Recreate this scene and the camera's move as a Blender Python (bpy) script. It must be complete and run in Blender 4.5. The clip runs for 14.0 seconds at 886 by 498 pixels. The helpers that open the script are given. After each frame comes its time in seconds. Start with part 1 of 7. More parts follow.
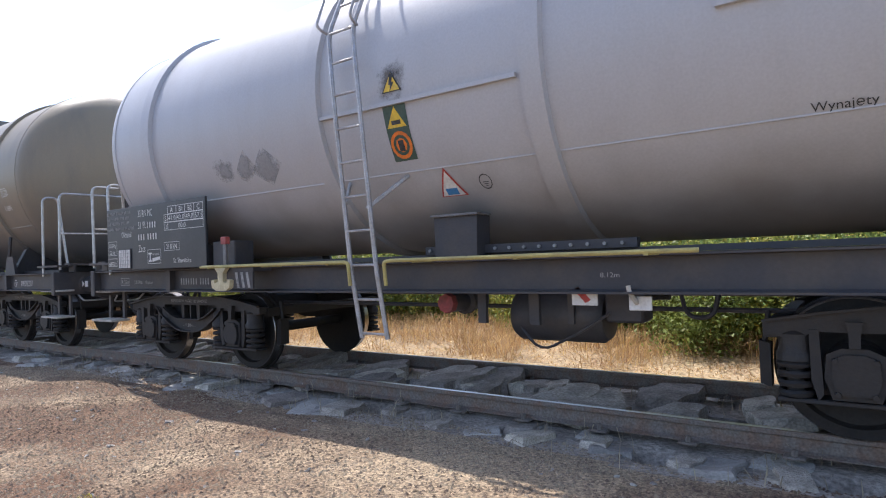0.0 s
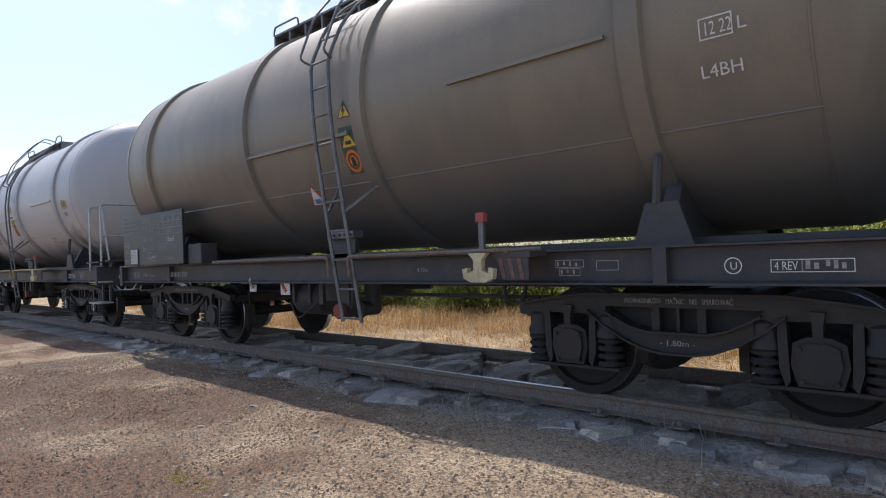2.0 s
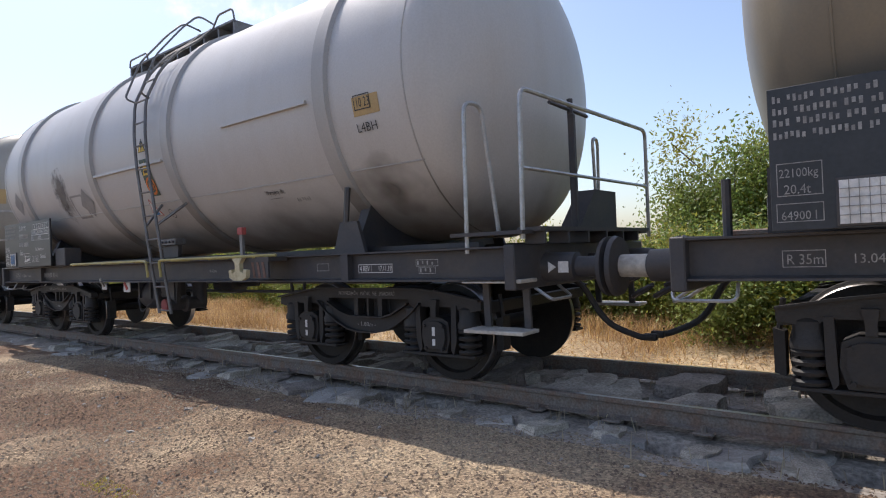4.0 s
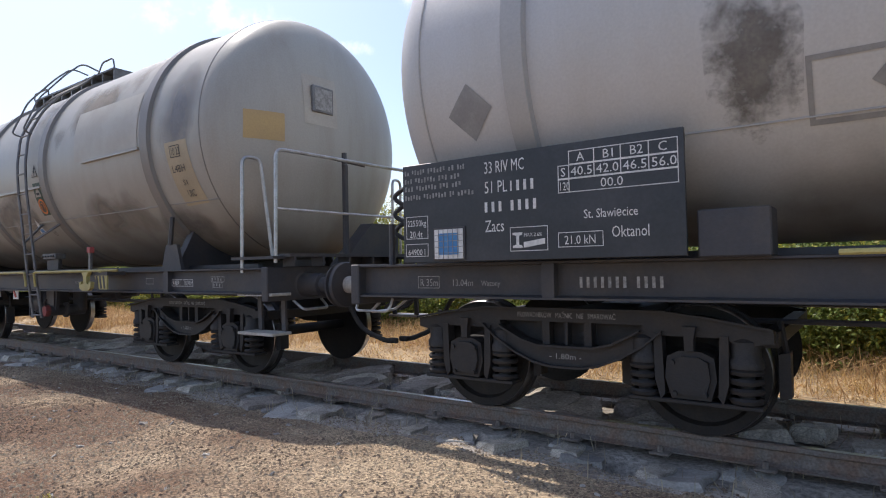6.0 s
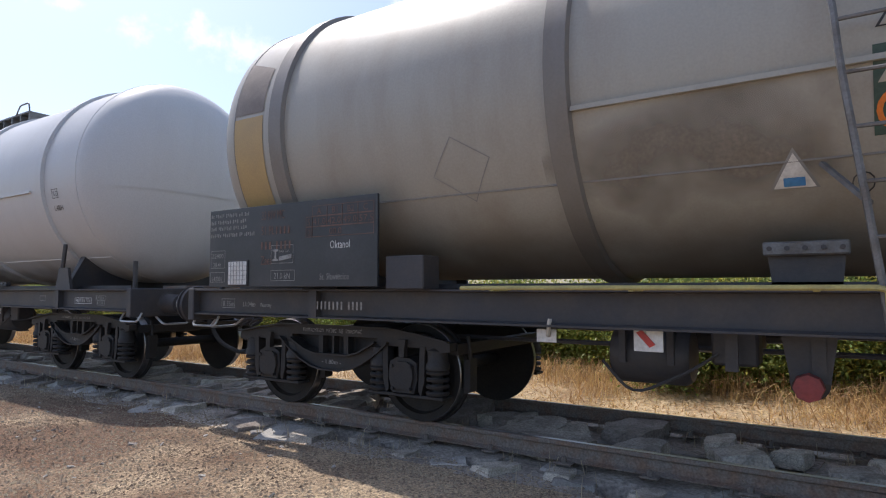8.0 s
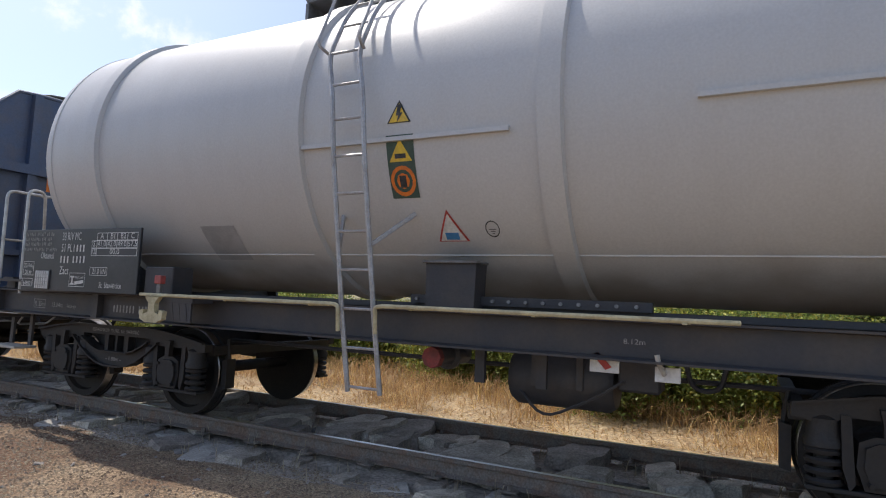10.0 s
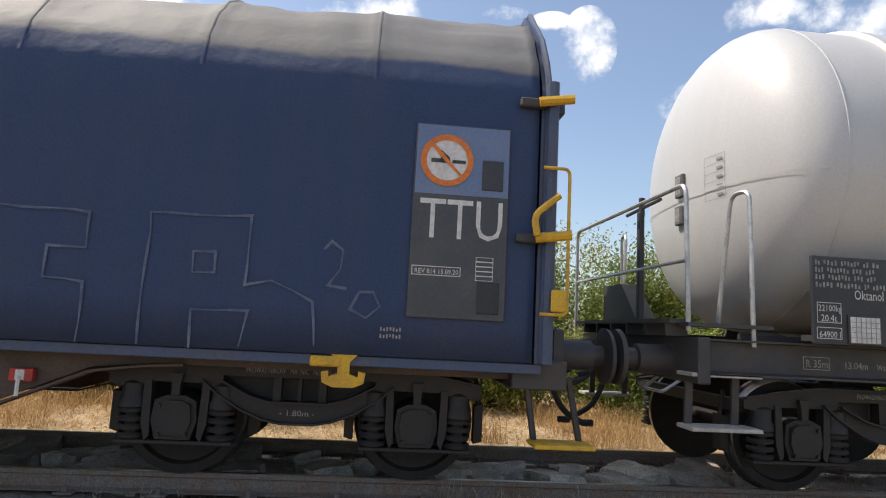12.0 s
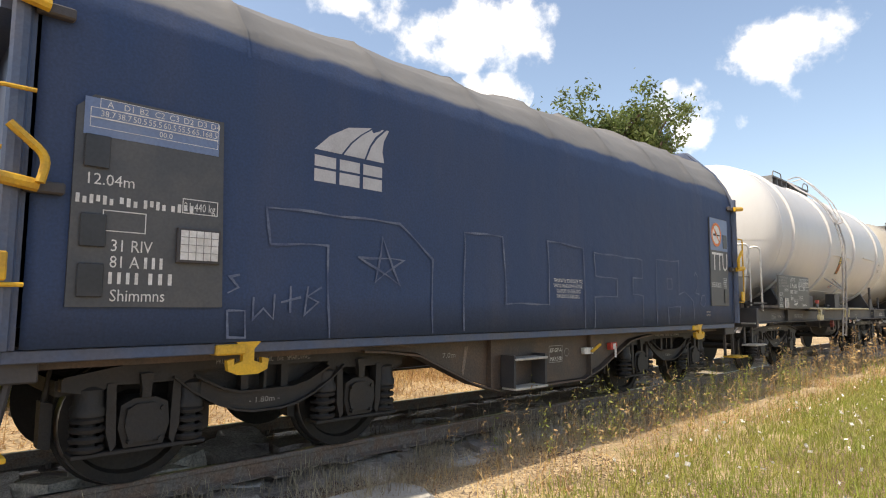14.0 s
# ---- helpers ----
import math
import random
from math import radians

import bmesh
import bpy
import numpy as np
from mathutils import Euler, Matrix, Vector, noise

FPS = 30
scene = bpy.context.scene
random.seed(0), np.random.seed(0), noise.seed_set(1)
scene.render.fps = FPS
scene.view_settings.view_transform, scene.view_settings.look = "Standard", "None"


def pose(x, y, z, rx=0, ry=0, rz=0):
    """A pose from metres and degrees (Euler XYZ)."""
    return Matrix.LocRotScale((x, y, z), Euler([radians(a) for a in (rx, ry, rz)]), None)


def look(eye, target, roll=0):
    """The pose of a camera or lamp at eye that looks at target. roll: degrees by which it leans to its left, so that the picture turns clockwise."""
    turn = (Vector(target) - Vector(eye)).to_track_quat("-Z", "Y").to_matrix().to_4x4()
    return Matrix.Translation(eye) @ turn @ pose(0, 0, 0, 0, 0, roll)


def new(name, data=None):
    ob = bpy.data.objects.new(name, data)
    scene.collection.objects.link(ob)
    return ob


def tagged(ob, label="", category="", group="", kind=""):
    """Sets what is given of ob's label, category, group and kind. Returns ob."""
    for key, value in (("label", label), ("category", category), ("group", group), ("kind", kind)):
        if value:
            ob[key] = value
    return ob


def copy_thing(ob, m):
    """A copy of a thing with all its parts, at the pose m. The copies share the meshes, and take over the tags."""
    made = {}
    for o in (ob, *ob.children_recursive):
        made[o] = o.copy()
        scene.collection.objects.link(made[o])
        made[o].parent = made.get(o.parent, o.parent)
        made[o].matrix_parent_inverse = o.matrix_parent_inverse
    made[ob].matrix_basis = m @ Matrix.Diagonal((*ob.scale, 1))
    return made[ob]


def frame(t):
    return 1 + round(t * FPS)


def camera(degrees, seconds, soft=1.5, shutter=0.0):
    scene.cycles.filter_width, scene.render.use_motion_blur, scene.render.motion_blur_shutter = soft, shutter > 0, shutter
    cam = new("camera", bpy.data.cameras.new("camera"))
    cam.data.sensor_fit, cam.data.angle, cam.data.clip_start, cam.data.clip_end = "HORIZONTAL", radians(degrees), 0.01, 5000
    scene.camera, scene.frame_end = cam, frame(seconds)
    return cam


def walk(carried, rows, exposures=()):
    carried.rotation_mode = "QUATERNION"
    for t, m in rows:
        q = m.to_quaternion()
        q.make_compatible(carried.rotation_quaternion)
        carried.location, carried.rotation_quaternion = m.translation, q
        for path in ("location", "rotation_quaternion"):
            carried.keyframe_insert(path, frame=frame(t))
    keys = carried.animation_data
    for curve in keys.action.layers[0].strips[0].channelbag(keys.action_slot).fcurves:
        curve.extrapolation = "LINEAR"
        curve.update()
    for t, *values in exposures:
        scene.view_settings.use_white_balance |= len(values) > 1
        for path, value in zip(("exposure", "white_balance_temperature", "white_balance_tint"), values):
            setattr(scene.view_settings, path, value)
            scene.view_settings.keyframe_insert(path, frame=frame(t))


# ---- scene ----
LENS = 72.4
# the camera is held by hand beside the track: seconds, place, pitch, roll, yaw
CAMERA_ROWS = [
    (0.0, -0.047, -4.774, 1.262, 0.92, 2.01, 35.29),
    (0.5, -0.160, -4.895, 1.226, 1.37, 0.90, 38.17),
    (1.0, -0.126, -4.830, 1.265, -0.46, 1.35, 40.18),
    (1.5, -0.079, -4.803, 1.240, -0.34, 1.47, 42.38),
    (2.0, -0.040, -4.760, 1.229, 0.69, 2.08, 42.34),
    (4.5, 0.081, -4.628, 1.224, -0.01, 2.18, 37.34),
    (5.0, 0.092, -4.617, 1.222, 0.07, 1.78, 36.31),
    (5.5, 0.058, -4.716, 1.213, 1.30, 0.60, 34.95),
    (6.0, 0.132, -4.596, 1.229, 1.63, 1.17, 35.78),
    (6.5, 0.112, -4.720, 1.179, 3.29, 0.38, 34.78),
    (7.0, 0.081, -4.745, 1.214, 3.18, 0.50, 33.59),
    (7.5, 0.096, -4.761, 1.265, 2.64, 1.10, 32.99),
    (8.0, 0.044, -4.839, 1.256, 3.76, -0.00, 33.17),
    (8.5, 0.077, -4.814, 1.266, 3.75, -0.17, 36.22),
    (11.0, -0.315, -4.769, 1.322, 5.78, -3.77, 20.80),
    (11.5, 0.043, -4.906, 1.295, 5.22, -5.18, 17.20),
    (12.0, -0.242, -5.121, 1.220, 7.49, -2.96, -5.56),
    (12.5, -0.150, -5.148, 1.211, 6.78, -0.14, -14.74),
    (13.0, 0.085, -5.236, 1.317, 5.57, -1.52, -30.92),
    (13.5, 0.018, -5.013, 1.305, 4.71, -1.89, -39.21),
    (14.0, 0.240, -4.776, 1.264, 5.34, -0.42, -43.99),
]
# metres that the train has rolled: seconds, metres
TRAIN_ROWS = [
    (0.0, 0.000),
    (0.5, 2.633),
    (1.0, 5.261),
    (1.5, 7.888),
    (2.0, 10.509),
    (4.5, 23.593),
    (5.0, 26.215),
    (5.5, 28.843),
    (6.0, 31.473),
    (6.5, 34.117),
    (7.0, 36.765),
    (7.5, 39.420),
    (8.0, 42.091),
    (8.5, 44.774),
    (11.0, 58.220),
    (11.5, 60.872),
    (12.0, 63.493),
    (12.5, 66.089),
    (13.0, 68.664),
    (13.5, 71.228),
    (14.0, 73.787),
]
cam = camera(LENS, 14.0, soft=1.1)
walk(cam, [(t, pose(x, y, z, 90 + p, r, yaw)) for t, x, y, z, p, r, yaw in CAMERA_ROWS],
     exposures=[(0.0, 0.88, 5970, 14), (0.5, 0.50, 6020, 14), (1.0, 0.26, 6170, 14), (1.5, 0.14, 6120, 14), (2.0, 0.36, 6020, 14), (4.5, 0.42, 6320, 14), (5.0, 0.60, 6170, 14), (5.5, 0.57, 6170, 14),
                (6.0, 0.5, 6220, 14), (6.5, 0.16, 6520, 14), (7.0, 0.36, 6270, 14), (7.5, 0.68, 6020, 14), (8.0, 0.44, 6170, 14), (8.5, 0.16, 6070, 14), (11.0, 0.40, 6620, 11),
                (12.0, 0.44, 6820, 11), (12.5, 0.6, 6920, 11), (13.0, 0.86, 7070, 11), (13.5, 0.86, 7220, 11), (14.0, 0.80, 7420, 11)])

# ---- sky and sun ----
SUN = Vector((-0.60, 0.176, 1.0)).normalized()
ELEV = math.asin(SUN.z)
AZIM = math.atan2(SUN.x, SUN.y)

sun_lamp = new("sun", bpy.data.lights.new("sun", "SUN"))
sun_lamp.data.energy, sun_lamp.data.angle, sun_lamp.data.color = 3.15, radians(0.53), (1.0, 0.93, 0.82)
sun_lamp.matrix_world = look(SUN * 60, (0, 0, 0))

# cumulus clouds: bearing from +y towards +x, height above the horizon, half width, half height (degrees)
CLOUDS = [(-56, 21.3, 5.6, 2.0), (-68, 22.5, 4.0, 0.9), (-44, 19.8, 1.9, 0.8), (-28, 25.3, 8.0, 2.9), (-27.5, 22.0, 2.4, 1.4), (-29.4, 18.3, 2.2, 1.9),
          (-78, 8.7, 1.2, 1.0), (-6.4, 23.5, 3.4, 3.8), (-1.0, 26.6, 4.0, 2.4), (9.4, 29.0, 2.0, 0.8), (14.7, 28.2, 1.4, 0.6), (18.3, 26.0, 1.9, 2.4), (27.2, 20.4, 2.3, 2.0),
          (33.6, 27.2, 3.5, 1.4), (44.5, 25.3, 9.0, 3.0), (42.1, 17.9, 1.9, 1.4), (48.2, 19.5, 3.1, 1.7), (66.5, 16.5, 3.2, 2.6), (76.5, 20.8, 5.9, 3.3), (71, 15.7, 1.2, 0.9),
          (62, 33, 9, 3), (-62, 14, 4, 1.0), (95, 16, 9, 4), (-95, 17, 8, 3), (130, 20, 12, 5), (-130, 18, 12, 4), (175, 24, 12, 5)]


def build_world():
    world = bpy.data.worlds.new("sky")
    scene.world = world
    world.use_nodes = True
    nt = world.node_tree
    N, L = nt.nodes, nt.links
    bg = N["Background"]
    bg.inputs[1].default_value = 0.142
    sky = N.new("ShaderNodeTexSky")
    sky.sky_type, sky.sun_disc = "NISHITA", False
    sky.sun_elevation, sky.sun_rotation = ELEV, AZIM
    sky.air_density, sky.dust_density, sky.ozone_density = 1.0, 1.8, 1.2
    co = N.new("ShaderNodeTexCoord")
    n1 = N.new("ShaderNodeTexNoise")
    n1.inputs["Scale"].default_value, n1.inputs["Detail"].default_value, n1.inputs["Roughness"].default_value = 9.0, 9.0, 0.6
    L.new(co.outputs["Generated"], n1.inputs["Vector"])
    total = None
    for az, el, w, h in CLOUDS:
        a, e = radians(az), radians(el)
        d = Vector((math.sin(a) * math.cos(e), math.cos(a) * math.cos(e), math.sin(e)))
        right = Vector((math.cos(a), -math.sin(a), 0))
        up = right.cross(d)
        terms = []
        for axis, size in ((right, radians(w * 1.35)), (up, radians(h * 1.4))):
            dot = N.new("ShaderNodeVectorMath")
            dot.operation = "DOT_PRODUCT"
            L.new(co.outputs["Generated"], dot.inputs[0])
            dot.inputs[1].default_value = axis / math.tan(size)
            sq = N.new("ShaderNodeMath")
            sq.operation = "MULTIPLY"
            L.new(dot.outputs["Value"], sq.inputs[0])
            L.new(dot.outputs["Value"], sq.inputs[1])
            terms.append(sq)
        add = N.new("ShaderNodeMath")
        L.new(terms[0].outputs[0], add.inputs[0])
        L.new(terms[1].outputs[0], add.inputs[1])
        front = N.new("ShaderNodeVectorMath")
        front.operation = "DOT_PRODUCT"
        L.new(co.outputs["Generated"], front.inputs[0])
        front.inputs[1].default_value = d
        gate = N.new("ShaderNodeMath")
        gate.operation = "GREATER_THAN"
        L.new(front.outputs["Value"], gate.inputs[0])
        gate.inputs[1].default_value = 0.3
        inv = N.new("ShaderNodeMath")
        inv.operation = "SUBTRACT"
        inv.inputs[0].default_value = 1.0
        L.new(add.outputs[0], inv.inputs[1])
        mul = N.new("ShaderNodeMath")
        mul.operation = "MULTIPLY"
        mul.use_clamp = True
        L.new(inv.outputs[0], mul.inputs[0])
        L.new(gate.outputs[0], mul.inputs[1])
        if total is None:
            total = mul
        else:
            mx = N.new("ShaderNodeMath")
            mx.operation = "MAXIMUM"
            L.new(total.outputs[0], mx.inputs[0])
            L.new(mul.outputs[0], mx.inputs[1])
            total = mx
    # ragged edges: noise eats into each cloud
    s1 = N.new("ShaderNodeMath")
    s1.operation = "MULTIPLY_ADD"
    L.new(n1.outputs["Fac"], s1.inputs[0])
    s1.inputs[1].default_value, s1.inputs[2].default_value = 5.2, -2.95
    s2 = N.new("ShaderNodeMath")
    L.new(s1.outputs[0], s2.inputs[0])
    L.new(total.outputs[0], s2.inputs[1])
    ramp = N.new("ShaderNodeMapRange")
    ramp.inputs["From Min"].default_value, ramp.inputs["From Max"].default_value = 0.02, 1.05
    ramp.interpolation_type = "SMOOTHSTEP"
    L.new(s2.outputs[0], ramp.inputs["Value"])
    gate2 = N.new("ShaderNodeMath")
    gate2.operation = "GREATER_THAN"
    L.new(total.outputs[0], gate2.inputs[0])
    gate2.inputs[1].default_value = 0.001
    fac = N.new("ShaderNodeMath")
    fac.operation = "MULTIPLY"
    L.new(ramp.outputs[0], fac.inputs[0])
    L.new(gate2.outputs[0], fac.inputs[1])
    n2 = N.new("ShaderNodeTexNoise")
    n2.inputs["Scale"].default_value, n2.inputs["Detail"].default_value = 11.0, 5.0
    L.new(co.outputs["Generated"], n2.inputs["Vector"])
    tone = N.new("ShaderNodeValToRGB")
    tone.color_ramp.elements[0].position, tone.color_ramp.elements[0].color = 0.3, (5.2, 5.6, 6.2, 1)
    tone.color_ramp.elements[1].position, tone.color_ramp.elements[1].color = 0.6, (7.0, 6.95, 6.9, 1)
    L.new(n2.outputs["Fac"], tone.inputs["Fac"])
    mix = N.new("ShaderNodeMixRGB")
    L.new(fac.outputs[0], mix.inputs["Fac"])
    L.new(sky.outputs["Color"], mix.inputs["Color1"])
    L.new(tone.outputs["Color"], mix.inputs["Color2"])
    L.new(mix.outputs["Color"], bg.inputs["Color"])


build_world()

# ---- materials ----


def mat(name, color, rough=0.6, metal=0.0, second=None, amount=0.5, scale=3.0, fine=40.0, fine_amount=0.12, bump=0.0,
        bump_scale=60.0, stretch=(1, 1, 1), per="", lo=0.42, hi=0.62):
    """A painted or natural surface: a base colour, stains of a second colour in patches, fine grain and relief."""
    m = bpy.data.materials.new(name)
    m.use_nodes = True
    N, L = m.node_tree.nodes, m.node_tree.links
    b = N["Principled BSDF"]
    b.inputs["Roughness"].default_value, b.inputs["Metallic"].default_value = rough, metal
    co = N.new("ShaderNodeTexCoord")
    mp = N.new("ShaderNodeMapping")
    mp.inputs["Scale"].default_value = stretch
    L.new(co.outputs["Object"], mp.inputs["Vector"])
    big = N.new("ShaderNodeTexNoise")
    big.inputs["Scale"].default_value, big.inputs["Detail"].default_value, big.inputs["Roughness"].default_value = scale, 6.0, 0.6
    L.new(mp.outputs[0], big.inputs["Vector"])
    ramp = N.new("ShaderNodeMapRange")
    ramp.inputs["From Min"].default_value, ramp.inputs["From Max"].default_value = lo, hi
    ramp.inputs["To Max"].default_value = amount
    L.new(big.outputs["Fac"], ramp.inputs["Value"])
    mix = N.new("ShaderNodeMixRGB")
    mix.inputs["Color1"].default_value = (*color, 1)
    mix.inputs["Color2"].default_value = (*(second or [c * 0.55 for c in color]), 1)
    L.new(ramp.outputs[0], mix.inputs["Fac"])
    grain = N.new("ShaderNodeTexNoise")
    grain.inputs["Scale"].default_value, grain.inputs["Detail"].default_value = fine, 4.0
    L.new(co.outputs["Object"], grain.inputs["Vector"])
    gr = N.new("ShaderNodeMapRange")
    gr.inputs["From Min"].default_value, gr.inputs["From Max"].default_value = 0.3, 0.7
    gr.inputs["To Min"].default_value, gr.inputs["To Max"].default_value = 1 - fine_amount, 1 + fine_amount
    L.new(grain.outputs["Fac"], gr.inputs["Value"])
    hsv = N.new("ShaderNodeHueSaturation")
    L.new(mix.outputs[0], hsv.inputs["Color"])
    if per:
        src = N.new("ShaderNodeObjectInfo" if per == "object" else "ShaderNodeNewGeometry")
        rnd = src.outputs["Random" if per == "object" else "Random Per Island"]
        mr = N.new("ShaderNodeMapRange")
        mr.inputs["To Min"].default_value, mr.inputs["To Max"].default_value = 0.65, 1.35
        L.new(rnd, mr.inputs["Value"])
        mm = N.new("ShaderNodeMath")
        mm.operation = "MULTIPLY"
        L.new(mr.outputs[0], mm.inputs[0])
        L.new(gr.outputs[0], mm.inputs[1])
        L.new(mm.outputs[0], hsv.inputs["Value"])
        hr = N.new("ShaderNodeMapRange")
        hr.inputs["To Min"].default_value, hr.inputs["To Max"].default_value = 0.485, 0.515
        L.new(rnd, hr.inputs["Value"])
        L.new(hr.outputs[0], hsv.inputs["Hue"])
    else:
        L.new(gr.outputs[0], hsv.inputs["Value"])
    L.new(hsv.outputs[0], b.inputs["Base Color"])
    if bump:
        bn = N.new("ShaderNodeTexNoise")
        bn.inputs["Scale"].default_value, bn.inputs["Detail"].default_value = bump_scale, 5.0
        L.new(co.outputs["Object"], bn.inputs["Vector"])
        bp = N.new("ShaderNodeBump")
        bp.inputs["Strength"].default_value, bp.inputs["Distance"].default_value = bump, 0.02
        L.new(bn.outputs["Fac"], bp.inputs["Height"])
        L.new(bp.outputs[0], b.inputs["Normal"])
    return m


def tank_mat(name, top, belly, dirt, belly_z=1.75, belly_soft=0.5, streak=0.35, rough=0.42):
    """Tank paint: an upper coat, dirt that has run down in streaks, and a ragged, darker belly: grime on C and D,
    painted shade on B.
    """
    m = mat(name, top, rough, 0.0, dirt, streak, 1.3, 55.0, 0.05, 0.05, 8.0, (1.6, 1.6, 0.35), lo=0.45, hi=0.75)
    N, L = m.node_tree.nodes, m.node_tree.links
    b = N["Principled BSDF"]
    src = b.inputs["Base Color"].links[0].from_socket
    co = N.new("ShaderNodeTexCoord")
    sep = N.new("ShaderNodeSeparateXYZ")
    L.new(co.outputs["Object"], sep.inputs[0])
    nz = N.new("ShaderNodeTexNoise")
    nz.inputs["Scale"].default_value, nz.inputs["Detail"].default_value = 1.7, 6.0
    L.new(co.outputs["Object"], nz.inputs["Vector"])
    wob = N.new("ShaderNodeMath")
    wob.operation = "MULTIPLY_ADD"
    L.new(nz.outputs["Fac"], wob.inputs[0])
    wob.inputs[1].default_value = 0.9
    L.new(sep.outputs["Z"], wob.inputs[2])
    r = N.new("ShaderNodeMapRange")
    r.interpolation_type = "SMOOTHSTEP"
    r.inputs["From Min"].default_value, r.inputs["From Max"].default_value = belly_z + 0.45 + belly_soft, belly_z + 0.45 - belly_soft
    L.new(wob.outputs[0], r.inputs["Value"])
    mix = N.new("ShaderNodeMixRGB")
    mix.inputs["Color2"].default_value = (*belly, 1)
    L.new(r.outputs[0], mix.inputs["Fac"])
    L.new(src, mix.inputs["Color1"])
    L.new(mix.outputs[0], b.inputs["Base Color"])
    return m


def sunlit_crown(m, lit_tone, z, soft):
    """Sunlit grey painted onto the upper part of a hood; it ends in a wavering edge."""
    N, L = m.node_tree.nodes, m.node_tree.links
    b = N["Principled BSDF"]
    src = b.inputs["Base Color"].links[0].from_socket
    co = N.new("ShaderNodeTexCoord")
    sep = N.new("ShaderNodeSeparateXYZ")
    L.new(co.outputs["Object"], sep.inputs[0])
    nz = N.new("ShaderNodeTexNoise")
    nz.inputs["Scale"].default_value, nz.inputs["Detail"].default_value = 1.4, 7.0
    L.new(co.outputs["Object"], nz.inputs["Vector"])
    wob = N.new("ShaderNodeMath")
    wob.operation = "MULTIPLY_ADD"
    L.new(nz.outputs["Fac"], wob.inputs[0])
    wob.inputs[1].default_value = 0.22
    L.new(sep.outputs["Z"], wob.inputs[2])
    r = N.new("ShaderNodeMapRange")
    r.interpolation_type = "SMOOTHSTEP"
    r.inputs["From Min"].default_value, r.inputs["From Max"].default_value = z + 0.11 - soft, z + 0.11 + soft
    L.new(wob.outputs[0], r.inputs["Value"])
    tint = N.new("ShaderNodeMixRGB")
    tint.inputs["Color1"].default_value = (*lit_tone, 1)
    tint.inputs["Color2"].default_value = (*[c * 0.6 for c in lit_tone], 1)
    L.new(nz.outputs["Fac"], tint.inputs["Fac"])
    mix = N.new("ShaderNodeMixRGB")
    L.new(r.outputs[0], mix.inputs["Fac"])
    L.new(src, mix.inputs["Color1"])
    L.new(tint.outputs[0], mix.inputs["Color2"])
    L.new(mix.outputs[0], b.inputs["Base Color"])


def leaf_mat(name, color, back):
    m = mat(name, color, 0.55, 0.0, back, 0.6, 0.8, 30.0, 0.15, per="island")
    N, L = m.node_tree.nodes, m.node_tree.links
    b = N["Principled BSDF"]
    out = N["Material Output"]
    tr = N.new("ShaderNodeBsdfTranslucent")
    L.new(b.inputs["Base Color"].links[0].from_socket, tr.inputs["Color"])
    ms = N.new("ShaderNodeMixShader")
    ms.inputs["Fac"].default_value = 0.4
    L.new(b.outputs[0], ms.inputs[1])
    L.new(tr.outputs[0], ms.inputs[2])
    L.new(ms.outputs[0], out.inputs["Surface"])
    return m


def ground_mat():
    """Trodden gravel yard with rusty brown patches; mossy and straw-coloured earth elsewhere comes as real grass."""
    m = mat("gravel_yard", (0.285, 0.215, 0.138), 0.95, 0.0, (0.092, 0.047, 0.026), 0.9, 0.55, 45.0, 0.5, 1.0, 70.0, lo=0.43, hi=0.60)
    N, L = m.node_tree.nodes, m.node_tree.links
    b = N["Principled BSDF"]
    # the rusty dirt lies thicker towards the yard's western part, away from the rails
    where = N.new("ShaderNodeTexCoord")
    sep = N.new("ShaderNodeSeparateXYZ")
    L.new(where.outputs["Object"], sep.inputs[0])
    west = N.new("ShaderNodeMapRange")
    west.inputs["From Min"].default_value, west.inputs["From Max"].default_value = -4.7, -7.0
    west.inputs["To Min"].default_value, west.inputs["To Max"].default_value = -0.045, 0.085
    lean = N.new("ShaderNodeMath")
    L.new(sep.outputs["X"], lean.inputs[0])
    L.new(sep.outputs["Y"], lean.inputs[1])
    L.new(lean.outputs[0], west.inputs["Value"])
    for n in [q for q in N if q.bl_idname == "ShaderNodeTexNoise" and abs(q.inputs["Scale"].default_value - 0.55) < 1e-4]:
        link = n.outputs["Fac"].links[0]
        target = link.to_socket
        plus = N.new("ShaderNodeMath")
        L.new(n.outputs["Fac"], plus.inputs[0])
        L.new(west.outputs[0], plus.inputs[1])
        L.new(plus.outputs[0], target)
    src = b.inputs["Base Color"].links[0].from_socket
    co = N.new("ShaderNodeTexCoord")
    vo = N.new("ShaderNodeTexVoronoi")
    vo.inputs["Scale"].default_value = 55.0
    L.new(co.outputs["Object"], vo.inputs["Vector"])
    hsv = N.new("ShaderNodeHueSaturation")
    hsv.inputs["Saturation"].default_value = 0.0
    L.new(vo.outputs["Color"], hsv.inputs["Color"])
    mr = N.new("ShaderNodeMapRange")
    mr.inputs["To Min"].default_value, mr.inputs["To Max"].default_value = 0.5, 1.65
    L.new(hsv.outputs[0], mr.inputs["Value"])
    mul = N.new("ShaderNodeMixRGB")
    mul.blend_type = "MULTIPLY"
    mul.inputs["Fac"].default_value = 1.0
    L.new(src, mul.inputs["Color1"])
    L.new(mr.outputs[0], mul.inputs["Color2"])
    L.new(mul.outputs[0], b.inputs["Base Color"])
    return m


